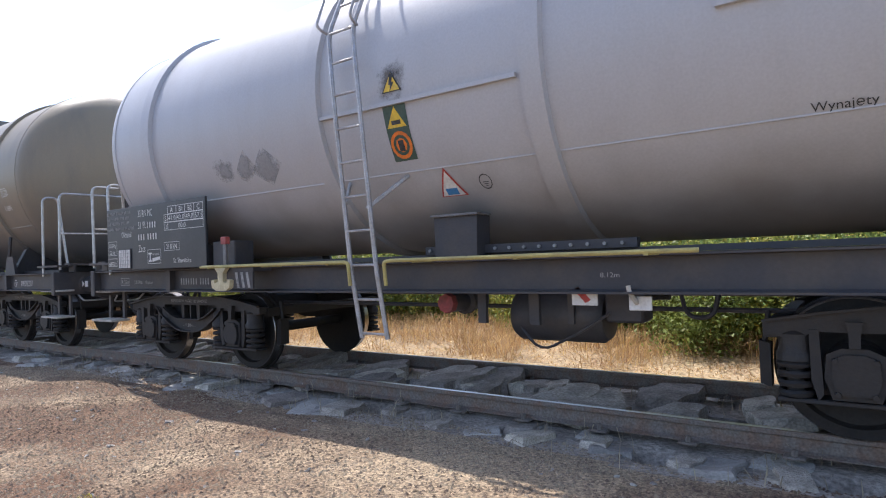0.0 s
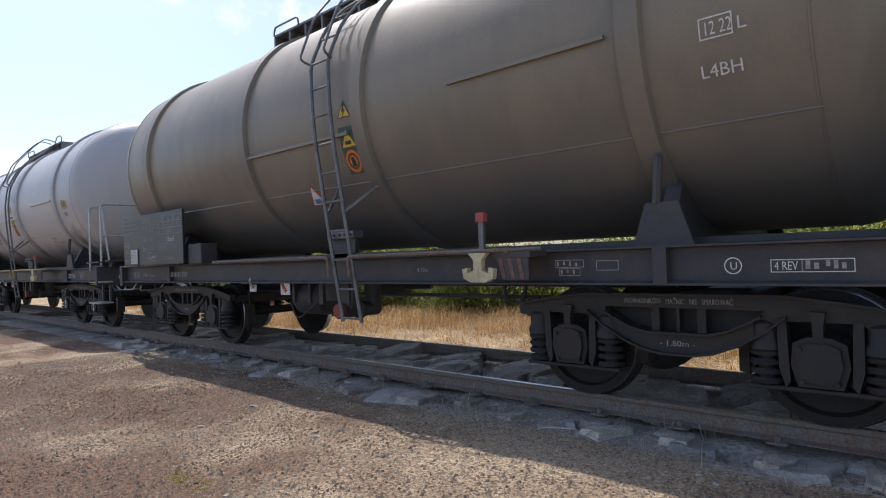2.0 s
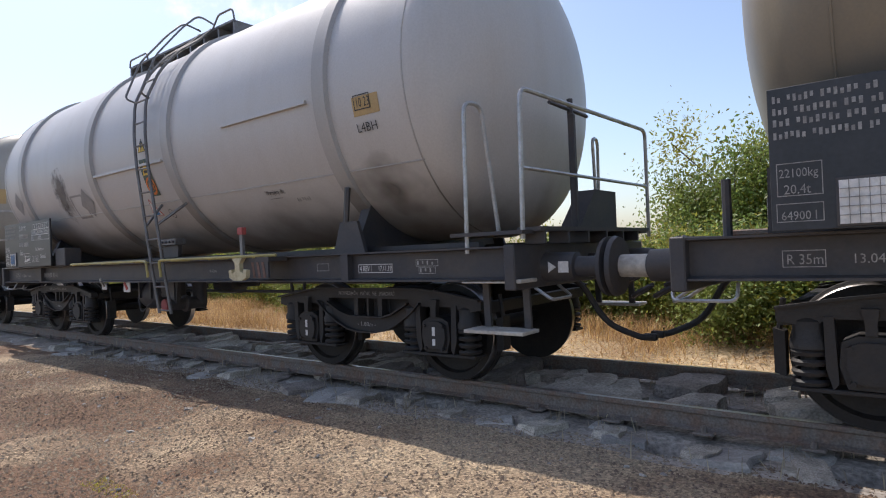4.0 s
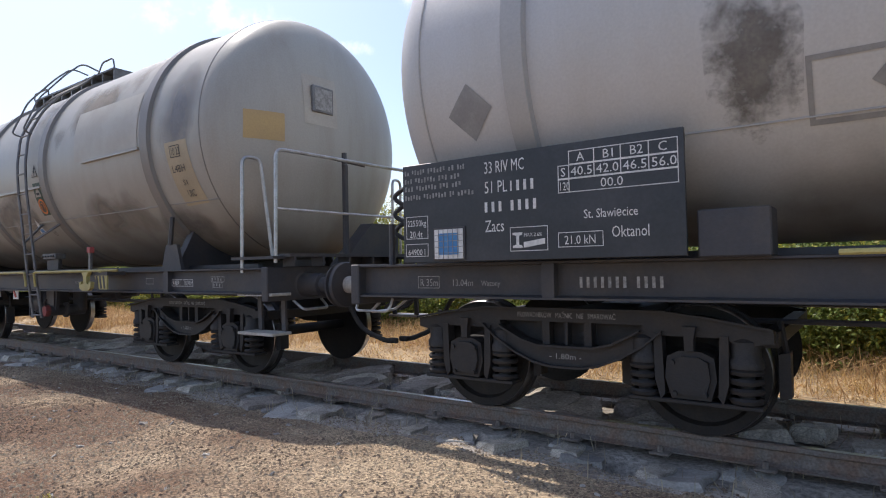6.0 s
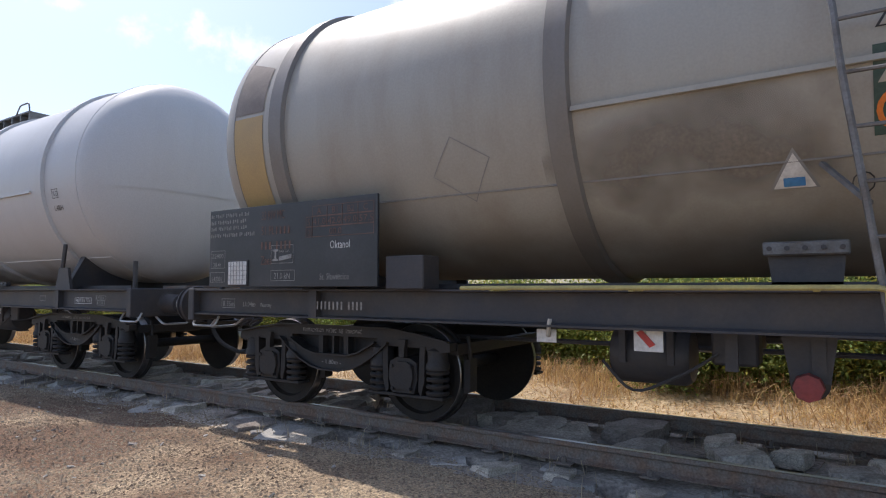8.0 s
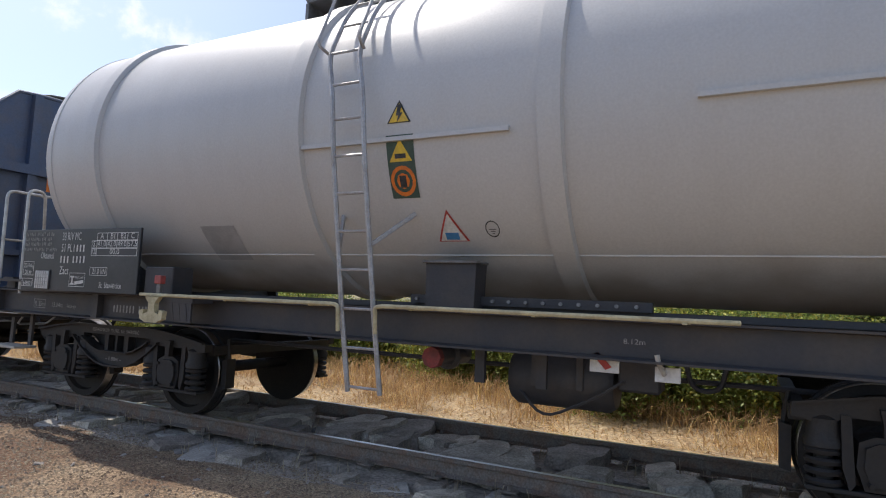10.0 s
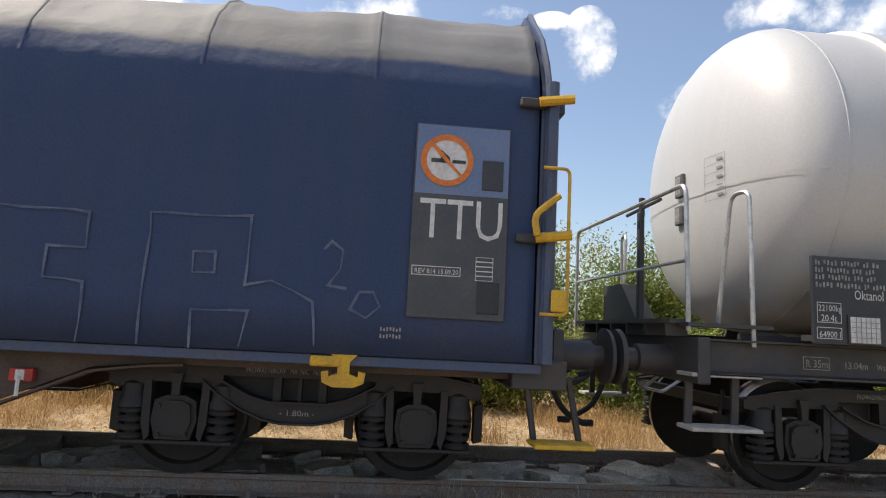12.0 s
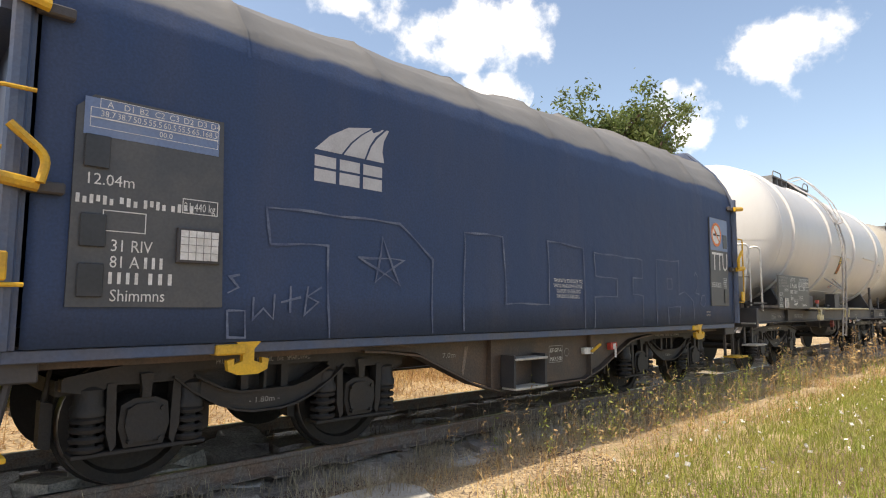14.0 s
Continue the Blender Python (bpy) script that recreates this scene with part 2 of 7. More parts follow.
M_GROUND = ground_mat()
M_BALLAST = mat("dusty_ballast_earth", (0.38, 0.335, 0.285), 0.95, 0, (0.19, 0.16, 0.13), 0.7, 2.2, 30.0, 0.4, 1.0, 30.0)
M_STRAWEARTH = mat("straw_littered_earth", (0.46, 0.35, 0.21), 0.95, 0, (0.25, 0.18, 0.11), 0.6, 1.6, 22.0, 0.4, 1.0, 25.0)
M_SLEEPER = mat("weathered_concrete_sleeper", (0.38, 0.335, 0.28), 0.9, 0, (0.19, 0.16, 0.13), 0.7, 5.0, 50.0, 0.25, 0.6, 30.0, per="object")
M_STONE = mat("pale_stone", (0.42, 0.39, 0.35), 0.9, 0, (0.22, 0.2, 0.18), 0.6, 8.0, 60.0, 0.2, 0.6, 20.0, per="object")
M_SLAB = mat("concrete_slab", (0.42, 0.40, 0.36), 0.9, 0, (0.28, 0.25, 0.2), 0.6, 3.0, 60.0, 0.15, 0.4, 40.0)
M_RUST = mat("rusty_rail_steel", (0.21, 0.18, 0.155), 0.75, 0.2, (0.22, 0.12, 0.07), 0.6, 6.0, 60.0, 0.3, 0.3, 60.0)
M_RAILTOP = mat("polished_rail_steel", (0.55, 0.53, 0.52), 0.28, 1.0, (0.3, 0.26, 0.23), 0.5, 6.0, 80.0, 0.1, stretch=(0.2, 3, 3))
M_FRAME = mat("sooty_black_steel", (0.050, 0.049, 0.054), 0.55, 0.0, (0.080, 0.069, 0.061), 0.7, 2.6, 40.0, 0.08, 0.1, 60.0)
M_BOGIE = mat("greasy_bogie_steel", (0.024, 0.023, 0.0235), 0.6, 0.0, (0.036, 0.029, 0.024), 0.7, 4.0, 40.0, 0.12, 0.2, 50.0)
M_WHEEL = mat("wheel_steel", (0.019, 0.017, 0.016), 0.65, 0.1, (0.034, 0.027, 0.022), 0.6, 5.0, 50.0, 0.25, 0.2, 40.0)
M_TYRE = mat("bright_wheel_tread", (0.4, 0.38, 0.36), 0.3, 1.0, (0.2, 0.17, 0.15), 0.5, 8.0)
M_BOARD = mat("black_lettering_board", (0.030, 0.033, 0.037), 0.42, 0, (0.06, 0.06, 0.065), 0.6, 1.8, 40.0, 0.12, 0.05, 20.0)
M_WHITE = mat("white_lettering_paint", (0.74, 0.73, 0.70), 0.6, 0, (0.5, 0.49, 0.46), 0.6, 14.0, 70.0, 0.1)
M_MARK = mat("dulled_white_mark_paint", (0.50, 0.505, 0.515), 0.6, 0, (0.4, 0.4, 0.41), 0.6, 6.0, 70.0, 0.08)
M_FADED = mat("faded_white_lettering", (0.34, 0.33, 0.31), 0.6, 0, (0.16, 0.15, 0.14), 0.7, 20.0, 70.0, 0.15)
M_RUSTTEXT = mat("faded_rust_lettering", (0.20, 0.11, 0.08), 0.7, 0, (0.09, 0.06, 0.05), 0.7, 20.0, 70.0, 0.15)
M_BLACK = mat("black_lettering_paint", (0.03, 0.03, 0.03), 0.6, 0, (0.12, 0.12, 0.12), 0.5, 18.0)
M_GALV = mat("galvanised_tube", (0.52, 0.52, 0.51), 0.4, 0.6, (0.33, 0.31, 0.29), 0.6, 9.0, 70.0, 0.1)
M_LADDER = mat("grey_ladder_steel", (0.20, 0.20, 0.20), 0.5, 0.3, (0.11, 0.095, 0.08), 0.6, 7.0, 70.0, 0.15)
M_LADDERPALE = mat("pale_galvanised_ladder", (0.46, 0.46, 0.47), 0.5, 0.3, (0.28, 0.26, 0.24), 0.6, 7.0, 70.0, 0.15)
M_YELLOWPIPE = mat("dull_yellow_pipe", (0.47, 0.40, 0.14), 0.5, 0, (0.30, 0.24, 0.10), 0.6, 5.0, 60.0, 0.12)
M_YELLOW = mat("yellow_paint", (0.72, 0.42, 0.03), 0.45, 0, (0.42, 0.24, 0.04), 0.6, 6.0, 60.0, 0.12)
M_CREAM = mat("cream_hook_paint", (0.62, 0.55, 0.34), 0.5, 0, (0.34, 0.27, 0.15), 0.6, 7.0, 60.0, 0.12)
M_CAPRED = mat("faded_red_cap_paint", (0.30, 0.060, 0.055), 0.7, 0, (0.14, 0.05, 0.045), 0.7, 9.0)
M_MARKER = mat("faded_red_marker_paint", (0.42, 0.085, 0.075), 0.6, 0, (0.3, 0.09, 0.08), 0.6, 9.0)
M_RED = mat("red_paint", (0.55, 0.06, 0.045), 0.5, 0, (0.28, 0.05, 0.04), 0.6, 8.0)
M_ORANGE = mat("orange_sticker", (0.80, 0.22, 0.03), 0.5, 0, (0.55, 0.15, 0.05), 0.5, 12.0)
M_GREEN = mat("dark_green_sticker", (0.05, 0.095, 0.075), 0.5, 0, (0.09, 0.12, 0.1), 0.5, 12.0)
M_STICKYELLOW = mat("yellow_sticker", (0.80, 0.55, 0.05), 0.5, 0, (0.6, 0.42, 0.1), 0.5, 12.0)
M_BLUE = mat("blue_sticker", (0.06, 0.22, 0.48), 0.5, 0, (0.1, 0.3, 0.5), 0.5, 12.0)
M_PAPER = mat("white_plate", (0.76, 0.75, 0.72), 0.5, 0, (0.55, 0.52, 0.48), 0.5, 9.0)
M_WORNSTEP = mat("worn_pale_tread", (0.52, 0.49, 0.43), 0.6, 0.1, (0.32, 0.29, 0.25), 0.6, 9.0)
M_HOSE = mat("black_rubber", (0.02, 0.02, 0.02), 0.6, 0, (0.05, 0.045, 0.04), 0.5, 8.0)
M_GREYPATCH = mat("grey_overpaint", (0.43, 0.43, 0.43), 0.55, 0, (0.28, 0.275, 0.27), 0.6, 3.0, 60.0, 0.06)
M_DARKPATCH = mat("smoke_grey_overpaint", (0.25, 0.245, 0.24), 0.55, 0, (0.34, 0.335, 0.32), 0.7, 4.0, 60.0, 0.06)


def smear_mat(name, color, second, strength=0.75, blotch=7.0, soft=0.0):
    """A thin uneven smear: it thins out in blotches and towards its rim."""
    m = mat(name, color, 0.7, 0, second, 0.7, 5.0, 40.0, 0.15)
    N, L = m.node_tree.nodes, m.node_tree.links
    co = N.new("ShaderNodeTexCoord")
    off = N.new("ShaderNodeVectorMath")
    off.operation = "DISTANCE"
    flatten = N.new("ShaderNodeMapping")
    flatten.inputs["Scale"].default_value = (1, 0, 1)
    L.new(co.outputs["Generated"], flatten.inputs["Vector"])
    L.new(flatten.outputs[0], off.inputs[0])
    off.inputs[1].default_value = (0.5, 0, 0.5)
    nz = N.new("ShaderNodeTexNoise")
    nz.inputs["Scale"].default_value, nz.inputs["Detail"].default_value, nz.inputs["Roughness"].default_value = blotch, 7.0, 0.7 if blotch > 4 else 0.45
    L.new(co.outputs["Object"], nz.inputs["Vector"])
    add = N.new("ShaderNodeMath")
    add.operation = "MULTIPLY_ADD"
    L.new(nz.outputs["Fac"], add.inputs[0])
    add.inputs[1].default_value = -1.1
    L.new(off.outputs["Value"], add.inputs[2])
    r = N.new("ShaderNodeMapRange")
    r.inputs["From Min"].default_value, r.inputs["From Max"].default_value = -0.38 - soft, -0.05 - soft * 0.55
    r.inputs["To Min"].default_value, r.inputs["To Max"].default_value = strength, 0.0
    L.new(add.outputs[0], r.inputs["Value"])
    L.new(r.outputs[0], N["Principled BSDF"].inputs["Alpha"])
    return m


M_SMEAR = smear_mat("dark_oily_smear", (0.15, 0.135, 0.12), (0.25, 0.23, 0.2))
M_SOOT = smear_mat("soft_soot_smear", (0.15, 0.135, 0.12), (0.22, 0.2, 0.18), 0.8, 1.8, 0.15)
M_BROWNSMEAR = smear_mat("brown_grimy_smear", (0.25, 0.212, 0.168), (0.30, 0.26, 0.215), 0.8, 1.6, 0.15)
M_GREYSMEAR = smear_mat("blue_grey_weathering", (0.25, 0.25, 0.262), (0.30, 0.29, 0.28), 0.7, 1.2, 0.2)
M_FAINT = smear_mat("faint_grey_smear", (0.37, 0.37, 0.375), (0.33, 0.33, 0.33), 0.75)
M_TARP = tank_mat("blue_tarpaulin", (0.025, 0.052, 0.122), (0.032, 0.056, 0.118), (0.050, 0.066, 0.118), 0.0, 0.2, 0.7, 0.68)
for node in M_TARP.node_tree.nodes:
    if node.bl_idname == "ShaderNodeBump":
        node.inputs["Strength"].default_value = 0.35
    if node.bl_idname == "ShaderNodeMapRange" and abs(node.inputs["To Min"].default_value - 0.95) < 1e-4:
        node.inputs["To Min"].default_value, node.inputs["To Max"].default_value = 0.84, 1.16
# the sunlit look of the crown is put into the cloth's colour
sunlit_crown(M_TARP, (0.215, 0.212, 0.205), 3.25, 0.03)
M_BLUESTEEL = mat("blue_painted_steel", (0.060, 0.092, 0.165), 0.5, 0, (0.10, 0.10, 0.12), 0.6, 2.5, 50.0, 0.12, 0.1, 30.0)
M_PANEL = mat("grey_data_panel", (0.070, 0.074, 0.080), 0.5, 0, (0.105, 0.103, 0.10), 0.6, 3.0, 50.0, 0.1)
M_PANELBLUE = mat("pale_blue_panel", (0.15, 0.215, 0.36), 0.45, 0, (0.2, 0.25, 0.36), 0.6, 3.0, 50.0, 0.1)
M_SILL = mat("brown_grey_underframe", (0.078, 0.062, 0.052), 0.6, 0, (0.14, 0.088, 0.06), 0.6, 3.0, 50.0, 0.2, 0.2, 30.0)
M_CHALK = mat("chalky_spray_paint", (0.155, 0.185, 0.25), 0.8, 0, (0.045, 0.065, 0.14), 0.95, 5.0, 60.0, 0.2, lo=0.35, hi=0.7)
M_BARK = mat("bark", (0.16, 0.12, 0.09), 0.9, 0, (0.08, 0.06, 0.05), 0.7, 9.0, 40.0, 0.3, 0.8, 25.0, (1, 1, 0.3))
M_LEAF = leaf_mat("bush_leaves", (0.19, 0.255, 0.062), (0.30, 0.33, 0.085))
M_LEAF2 = leaf_mat("yellowing_leaves", (0.40, 0.36, 0.07), (0.24, 0.28, 0.06))
M_LEAF3 = leaf_mat("robinia_leaves", (0.12, 0.165, 0.05), (0.19, 0.215, 0.07))
M_STRAW = leaf_mat("dry_grass", (0.56, 0.38, 0.185), (0.36, 0.215, 0.095))
M_STRAW2 = leaf_mat("grey_dry_weeds", (0.43, 0.36, 0.25), (0.28, 0.225, 0.15))
M_GRASS = leaf_mat("green_grass", (0.27, 0.30, 0.06), (0.40, 0.36, 0.11))
M_PEBBLE = mat("broken_stone", (0.29, 0.23, 0.16), 0.9, 0, (0.115, 0.068, 0.043), 0.9, 0.5, 60.0, 0.2, per="island")
M_MOSS = leaf_mat("yellow_moss", (0.50, 0.42, 0.05), (0.38, 0.34, 0.06))
M_FLOWER = mat("white_clover_heads", (0.75, 0.73, 0.68), 0.8)
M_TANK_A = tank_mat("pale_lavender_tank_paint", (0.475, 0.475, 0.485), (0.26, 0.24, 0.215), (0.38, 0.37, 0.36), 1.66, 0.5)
# B: sunlit tan top and shaded blue-grey lower flank are painted into the colours
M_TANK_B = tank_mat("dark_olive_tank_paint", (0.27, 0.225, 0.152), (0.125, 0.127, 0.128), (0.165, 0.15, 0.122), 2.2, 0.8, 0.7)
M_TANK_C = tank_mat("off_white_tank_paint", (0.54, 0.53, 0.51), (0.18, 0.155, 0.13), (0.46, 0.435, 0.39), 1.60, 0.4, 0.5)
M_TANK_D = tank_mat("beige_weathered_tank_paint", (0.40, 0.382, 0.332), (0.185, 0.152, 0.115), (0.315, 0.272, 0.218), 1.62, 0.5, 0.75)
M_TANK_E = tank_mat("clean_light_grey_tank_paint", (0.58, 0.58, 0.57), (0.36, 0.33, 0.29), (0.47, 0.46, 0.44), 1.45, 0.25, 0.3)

# ---- mesh helpers ----
TRACK_Y = 0.7525
GROUND_Z = -0.18


def part(name, bm, material, parent=None, label="", smooth=False, kind=""):
    me = bpy.data.meshes.new(name)
    bmesh.ops.recalc_face_normals(bm, faces=bm.faces)
    bm.to_mesh(me)
    bm.free()
    me.materials.append(material)
    if smooth:
        me.shade_smooth()
        me.set_sharp_from_angle(angle=radians(38))
    ob = new(name, me)
    if parent:
        ob.parent = parent
    return tagged(ob, label, "", "", kind)


def thing(name, x, y, z, label, category, group=""):
    ob = new(name)
    ob.empty_display_size = 0.3
    ob.matrix_world = pose(x, y, z)
    return tagged(ob, label, category, group)


def box(bm, x0, x1, y0, y1, z0, z1, bevel=0.0):
    v = bmesh.ops.create_cube(bm, size=1.0)["verts"]
    for p in v:
        p.co = Vector((x0 + (p.co.x + 0.5) * (x1 - x0), y0 + (p.co.y + 0.5) * (y1 - y0), z0 + (p.co.z + 0.5) * (z1 - z0)))
    if bevel:
        es = list({e for p in v for e in p.link_edges})
        bmesh.ops.bevel(bm, geom=es, offset=bevel, segments=1, affect="EDGES")
    return bm


def prism(bm, pts, a0, a1, axis="y"):
    """A flat outline of (u, v) pairs pushed along an axis: y takes (x, z), x takes (y, z), z takes (x, y)."""
    def at(u, v, a):
        return {"y": (u, a, v), "x": (a, u, v), "z": (u, v, a)}[axis]
    lo = [bm.verts.new(at(u, v, a0)) for u, v in pts]
    hi = [bm.verts.new(at(u, v, a1)) for u, v in pts]
    n = len(pts)
    bm.faces.new(lo)
    bm.faces.new(hi[::-1])
    for i in range(n):
        bm.faces.new((lo[i], lo[(i + 1) % n], hi[(i + 1) % n], hi[i]))
    return bm


def tube(bm, pts, r, n=7, closed=False):
    pts = [Vector(p) for p in pts]
    rings, m = [], len(pts)
    ref = None
    for i, p in enumerate(pts):
        a = pts[(i - 1) % m] if closed or i else p
        b = pts[(i + 1) % m] if closed or i < m - 1 else p
        d = (b - a).normalized()
        if ref is None:
            ref = d.orthogonal().normalized()
        ref = (ref - d * ref.dot(d)).normalized()
        s = d.cross(ref)
        rings.append([bm.verts.new(p + (ref * math.cos(k * math.tau / n) + s * math.sin(k * math.tau / n)) * r) for k in range(n)])
    for i in range(m if closed else m - 1):
        u, w = rings[i], rings[(i + 1) % m]
        for k in range(n):
            bm.faces.new((u[k], u[(k + 1) % n], w[(k + 1) % n], w[k]))
    if not closed:
        bm.faces.new(rings[0][::-1])
        bm.faces.new(rings[-1])
    return bm


def bent(corners, r=0.06, seg=4):
    """A way with rounded corners."""
    c = [Vector(p) for p in corners]
    out = [c[0]]
    for i in range(1, len(c) - 1):
        a, b = (c[i - 1] - c[i]), (c[i + 1] - c[i])
        q = min(r, a.length * 0.45, b.length * 0.45)
        p0, p1 = c[i] + a.normalized() * q, c[i] + b.normalized() * q
        for k in range(seg + 1):
            t = k / seg
            out.append(p0 * (1 - t) ** 2 + c[i] * 2 * t * (1 - t) + p1 * t * t)
    out.append(c[-1])
    return out


def lathe(bm, prof, origin, axis="x", n=48, caps=True):
    """A turned body: (distance along the axis, radius) pairs."""
    o = Vector(origin)
    rings = []
    for a, r in prof:
        ring = []
        for k in range(n):
            u, v = r * math.cos(k * math.tau / n), r * math.sin(k * math.tau / n)
            ring.append(bm.verts.new(o + Vector({"x": (a, u, v), "y": (u, a, v), "z": (u, v, a)}[axis])))
        rings.append(ring)
    for p, q in zip(rings, rings[1:]):
        for k in range(n):
            bm.faces.new((p[k], p[(k + 1) % n], q[(k + 1) % n], q[k]))
    if caps:
        bm.faces.new(rings[0][::-1])
        bm.faces.new(rings[-1])
    return bm


def BM():
    return bmesh.new()


# ---- lettering ----


def letters(body, size, material, parent, x, y, z, width=0.0, tank=False, label="", name="lettering", lift=0.004):
    """Painted words with their lower left corner at x, z, on the plane y or on the tank's flank."""
    cu = bpy.data.curves.new("words", "FONT")
    cu.body, cu.size, cu.resolution_u = body, size, 2
    tmp = bpy.data.objects.new("words", cu)
    me = bpy.data.meshes.new_from_object(tmp)
    bpy.data.objects.remove(tmp)
    xs = [v.co.x for v in me.vertices] or [0, 1]
    k = width / (max(xs) - min(xs)) if width else 1.0
    for v in me.vertices:
        u, w = v.co.x * k, v.co.y
        v.co = on_tank(x + u, z, w, lift) if tank else (x + u, y - lift, z + w)
    me.name = name
    me.materials.append(material)
    ob = new(name, me)
    ob.parent = parent
    return tagged(ob, label, "", "", "stuff")


TANK_R, TANK_Z = 1.53, 2.88


def on_tank(x, z, up=0.0, lift=0.004):
    a = math.asin(max(-0.99, min(0.99, (z - TANK_Z) / TANK_R))) + up / TANK_R
    r = TANK_R + lift
    return (x, -r * math.cos(a), TANK_Z + r * math.sin(a))


def flat(name, pts, material, parent, y, label="", thick=0.003):
    return part(name, prism(BM(), pts, y - thick, y, "y"), material, parent, label)


def decal(name, pts, material, parent, label="", lift=0.004, cuts=4):
    """A sticker or paint patch that follows the tank's flank: corner (x, z) pairs, z as height on the flank."""
    bm = BM()
    ring = []
    for (x0, z0), (x1, z1) in zip(pts, pts[1:] + pts[:1]):
        steps = max(1, int(math.hypot(x1 - x0, z1 - z0) / 0.06))
        ring += [(x0 + (x1 - x0) * k / steps, z0 + (z1 - z0) * k / steps) for k in range(steps)]
    cx, cz = sum(p[0] for p in ring) / len(ring), sum(p[1] for p in ring) / len(ring)
    far = max(math.hypot(x - cx, z - cz) for x, z in ring)
    rows = max(1, int(far / 0.06))
    mids = [[bm.verts.new(on_tank(cx + (x - cx) * f / rows, cz + (z - cz) * f / rows, 0, lift)) for x, z in ring] for f in range(rows, 0, -1)]
    c = bm.verts.new(on_tank(cx, cz, 0, lift))
    n = len(ring)
    for k in range(n):
        for p, q in zip(mids, mids[1:]):
            bm.faces.new((p[k], p[(k + 1) % n], q[(k + 1) % n], q[k]))
        bm.faces.new((mids[-1][k], mids[-1][(k + 1) % n], c))
    return part(name, bm, material, parent, label, True)


def on_dome(s, base, y, z, lift=0.005, depth=0.62):
    rho = math.hypot(y, z - TANK_Z)
    a = math.asin(min(1.0, (rho / TANK_R) ** (1 / 0.85)))
    return (s * (base + depth * math.cos(a) + lift), y, z)


def dome_patch(name, s, base, y0, y1, z0, z1, material, parent, label="", lift=0.005, n=6, m=4):
    """A patch or plate that follows a dished end."""
    bm = BM()
    grid = [[bm.verts.new(on_dome(s, base, y0 + (y1 - y0) * i / n, z0 + (z1 - z0) * j / m, lift)) for i in range(n + 1)] for j in range(m + 1)]
    for j in range(m):
        for i in range(n):
            bm.faces.new((grid[j][i], grid[j][i + 1], grid[j + 1][i + 1], grid[j + 1][i]))
    return part(name, bm, material, parent, label, True)


def dome_holder(s, base, y0, y1, z0, z1, parent):
    bm = BM()
    x = on_dome(s, base, (y0 + y1) / 2, (z0 + z1) / 2)[0]
    box(bm, *sorted((x - s * 0.02, x + s * 0.03)), y0, y1, z0, z1, 0.01)
    h = part("end_holder", bm, M_LADDER, parent, "small framed label holder on the tank's end")
    bm = BM()
    box(bm, *sorted((x + s * 0.031, x + s * 0.034)), y0 + 0.03, y1 - 0.03, z0 + 0.03, z1 - 0.03)
    part("label_card", bm, M_FADED, h)


def rect(x0, x1, z0, z1):
    return [(x0, z0), (x1, z0), (x1, z1), (x0, z1)]


def outline(name, pts, w, material, parent, y=None, label="", lift=0.004):
    """A painted line round a shape, on a plane or, with no y, on the tank."""
    bm = BM()
    n = len(pts)
    cx, cz = sum(p[0] for p in pts) / n, sum(p[1] for p in pts) / n
    sub = []
    for (x0, z0), (x1, z1) in zip(pts, pts[1:] + pts[:1]):
        sub += [(x0 + (x1 - x0) * k / 4, z0 + (z1 - z0) * k / 4) for k in range(4)]
    n = len(sub)
    def put(x, z):
        return bm.verts.new(on_tank(x, z, 0, lift) if y is None else (x, y - lift, z))
    hx, hz = max(abs(x - cx) for x, z in sub), max(abs(z - cz) for x, z in sub)
    a = [put(x, z) for x, z in sub]
    b = [put(cx + (x - cx) * (1 - w / hx), cz + (z - cz) * (1 - w / hz)) for x, z in sub]
    for k in range(n):
        bm.faces.new((a[k], a[(k + 1) % n], b[(k + 1) % n], b[k]))
    return part(name, bm, material, parent, label)


def bars(name, x, z, widths, h, gap, material, parent, y=None, tank=False, label=""):
    """Words that cannot be read: short bars of the size of the writing."""
    bm = BM()
    if h < 0.13:
        cells, xx, k = [], x, 0
        for w in widths:
            n = max(1, round(w / (h * 0.72)))
            for i in range(n):
                cells.append((xx + w * i / n, w / n * 0.66, (k * 7 + i * 5) % 4))
            k += 1
            xx += w + gap
        for cx, cw, kind in cells:
            if h > 0.06:
                kind, cw = 0, cw * 0.72
            tops = ((0.0, 1.0), (0.0, 0.72), (0.0, 1.0), (0.28, 1.0))[kind]
            for u0, u1, v0, v1 in ((0, 0.85, *tops),):
                q = [(cx + cw * u, v * h) for u, v in ((u0, v0), (u1, v0), (u1, v1), (u0, v1))]
                bm.faces.new([bm.verts.new(on_tank(a, z, b) if tank else (a, y - 0.004, z + b)) for a, b in q])
        return part(name, bm, material, parent, label, False, "stuff")
    for w in widths:
        if tank:
            q = [on_tank(x, z), on_tank(x + w, z), on_tank(x + w, z, h), on_tank(x, z, h)]
        else:
            q = [(x, y - 0.004, z), (x + w, y - 0.004, z), (x + w, y - 0.004, z + h), (x, y - 0.004, z + h)]
        bm.faces.new([bm.verts.new(p) for p in q])
        x += w + gap
    return part(name, bm, material, parent, label)


# ---- running gear shared by all wagons ----
WHEEL_R = 0.46


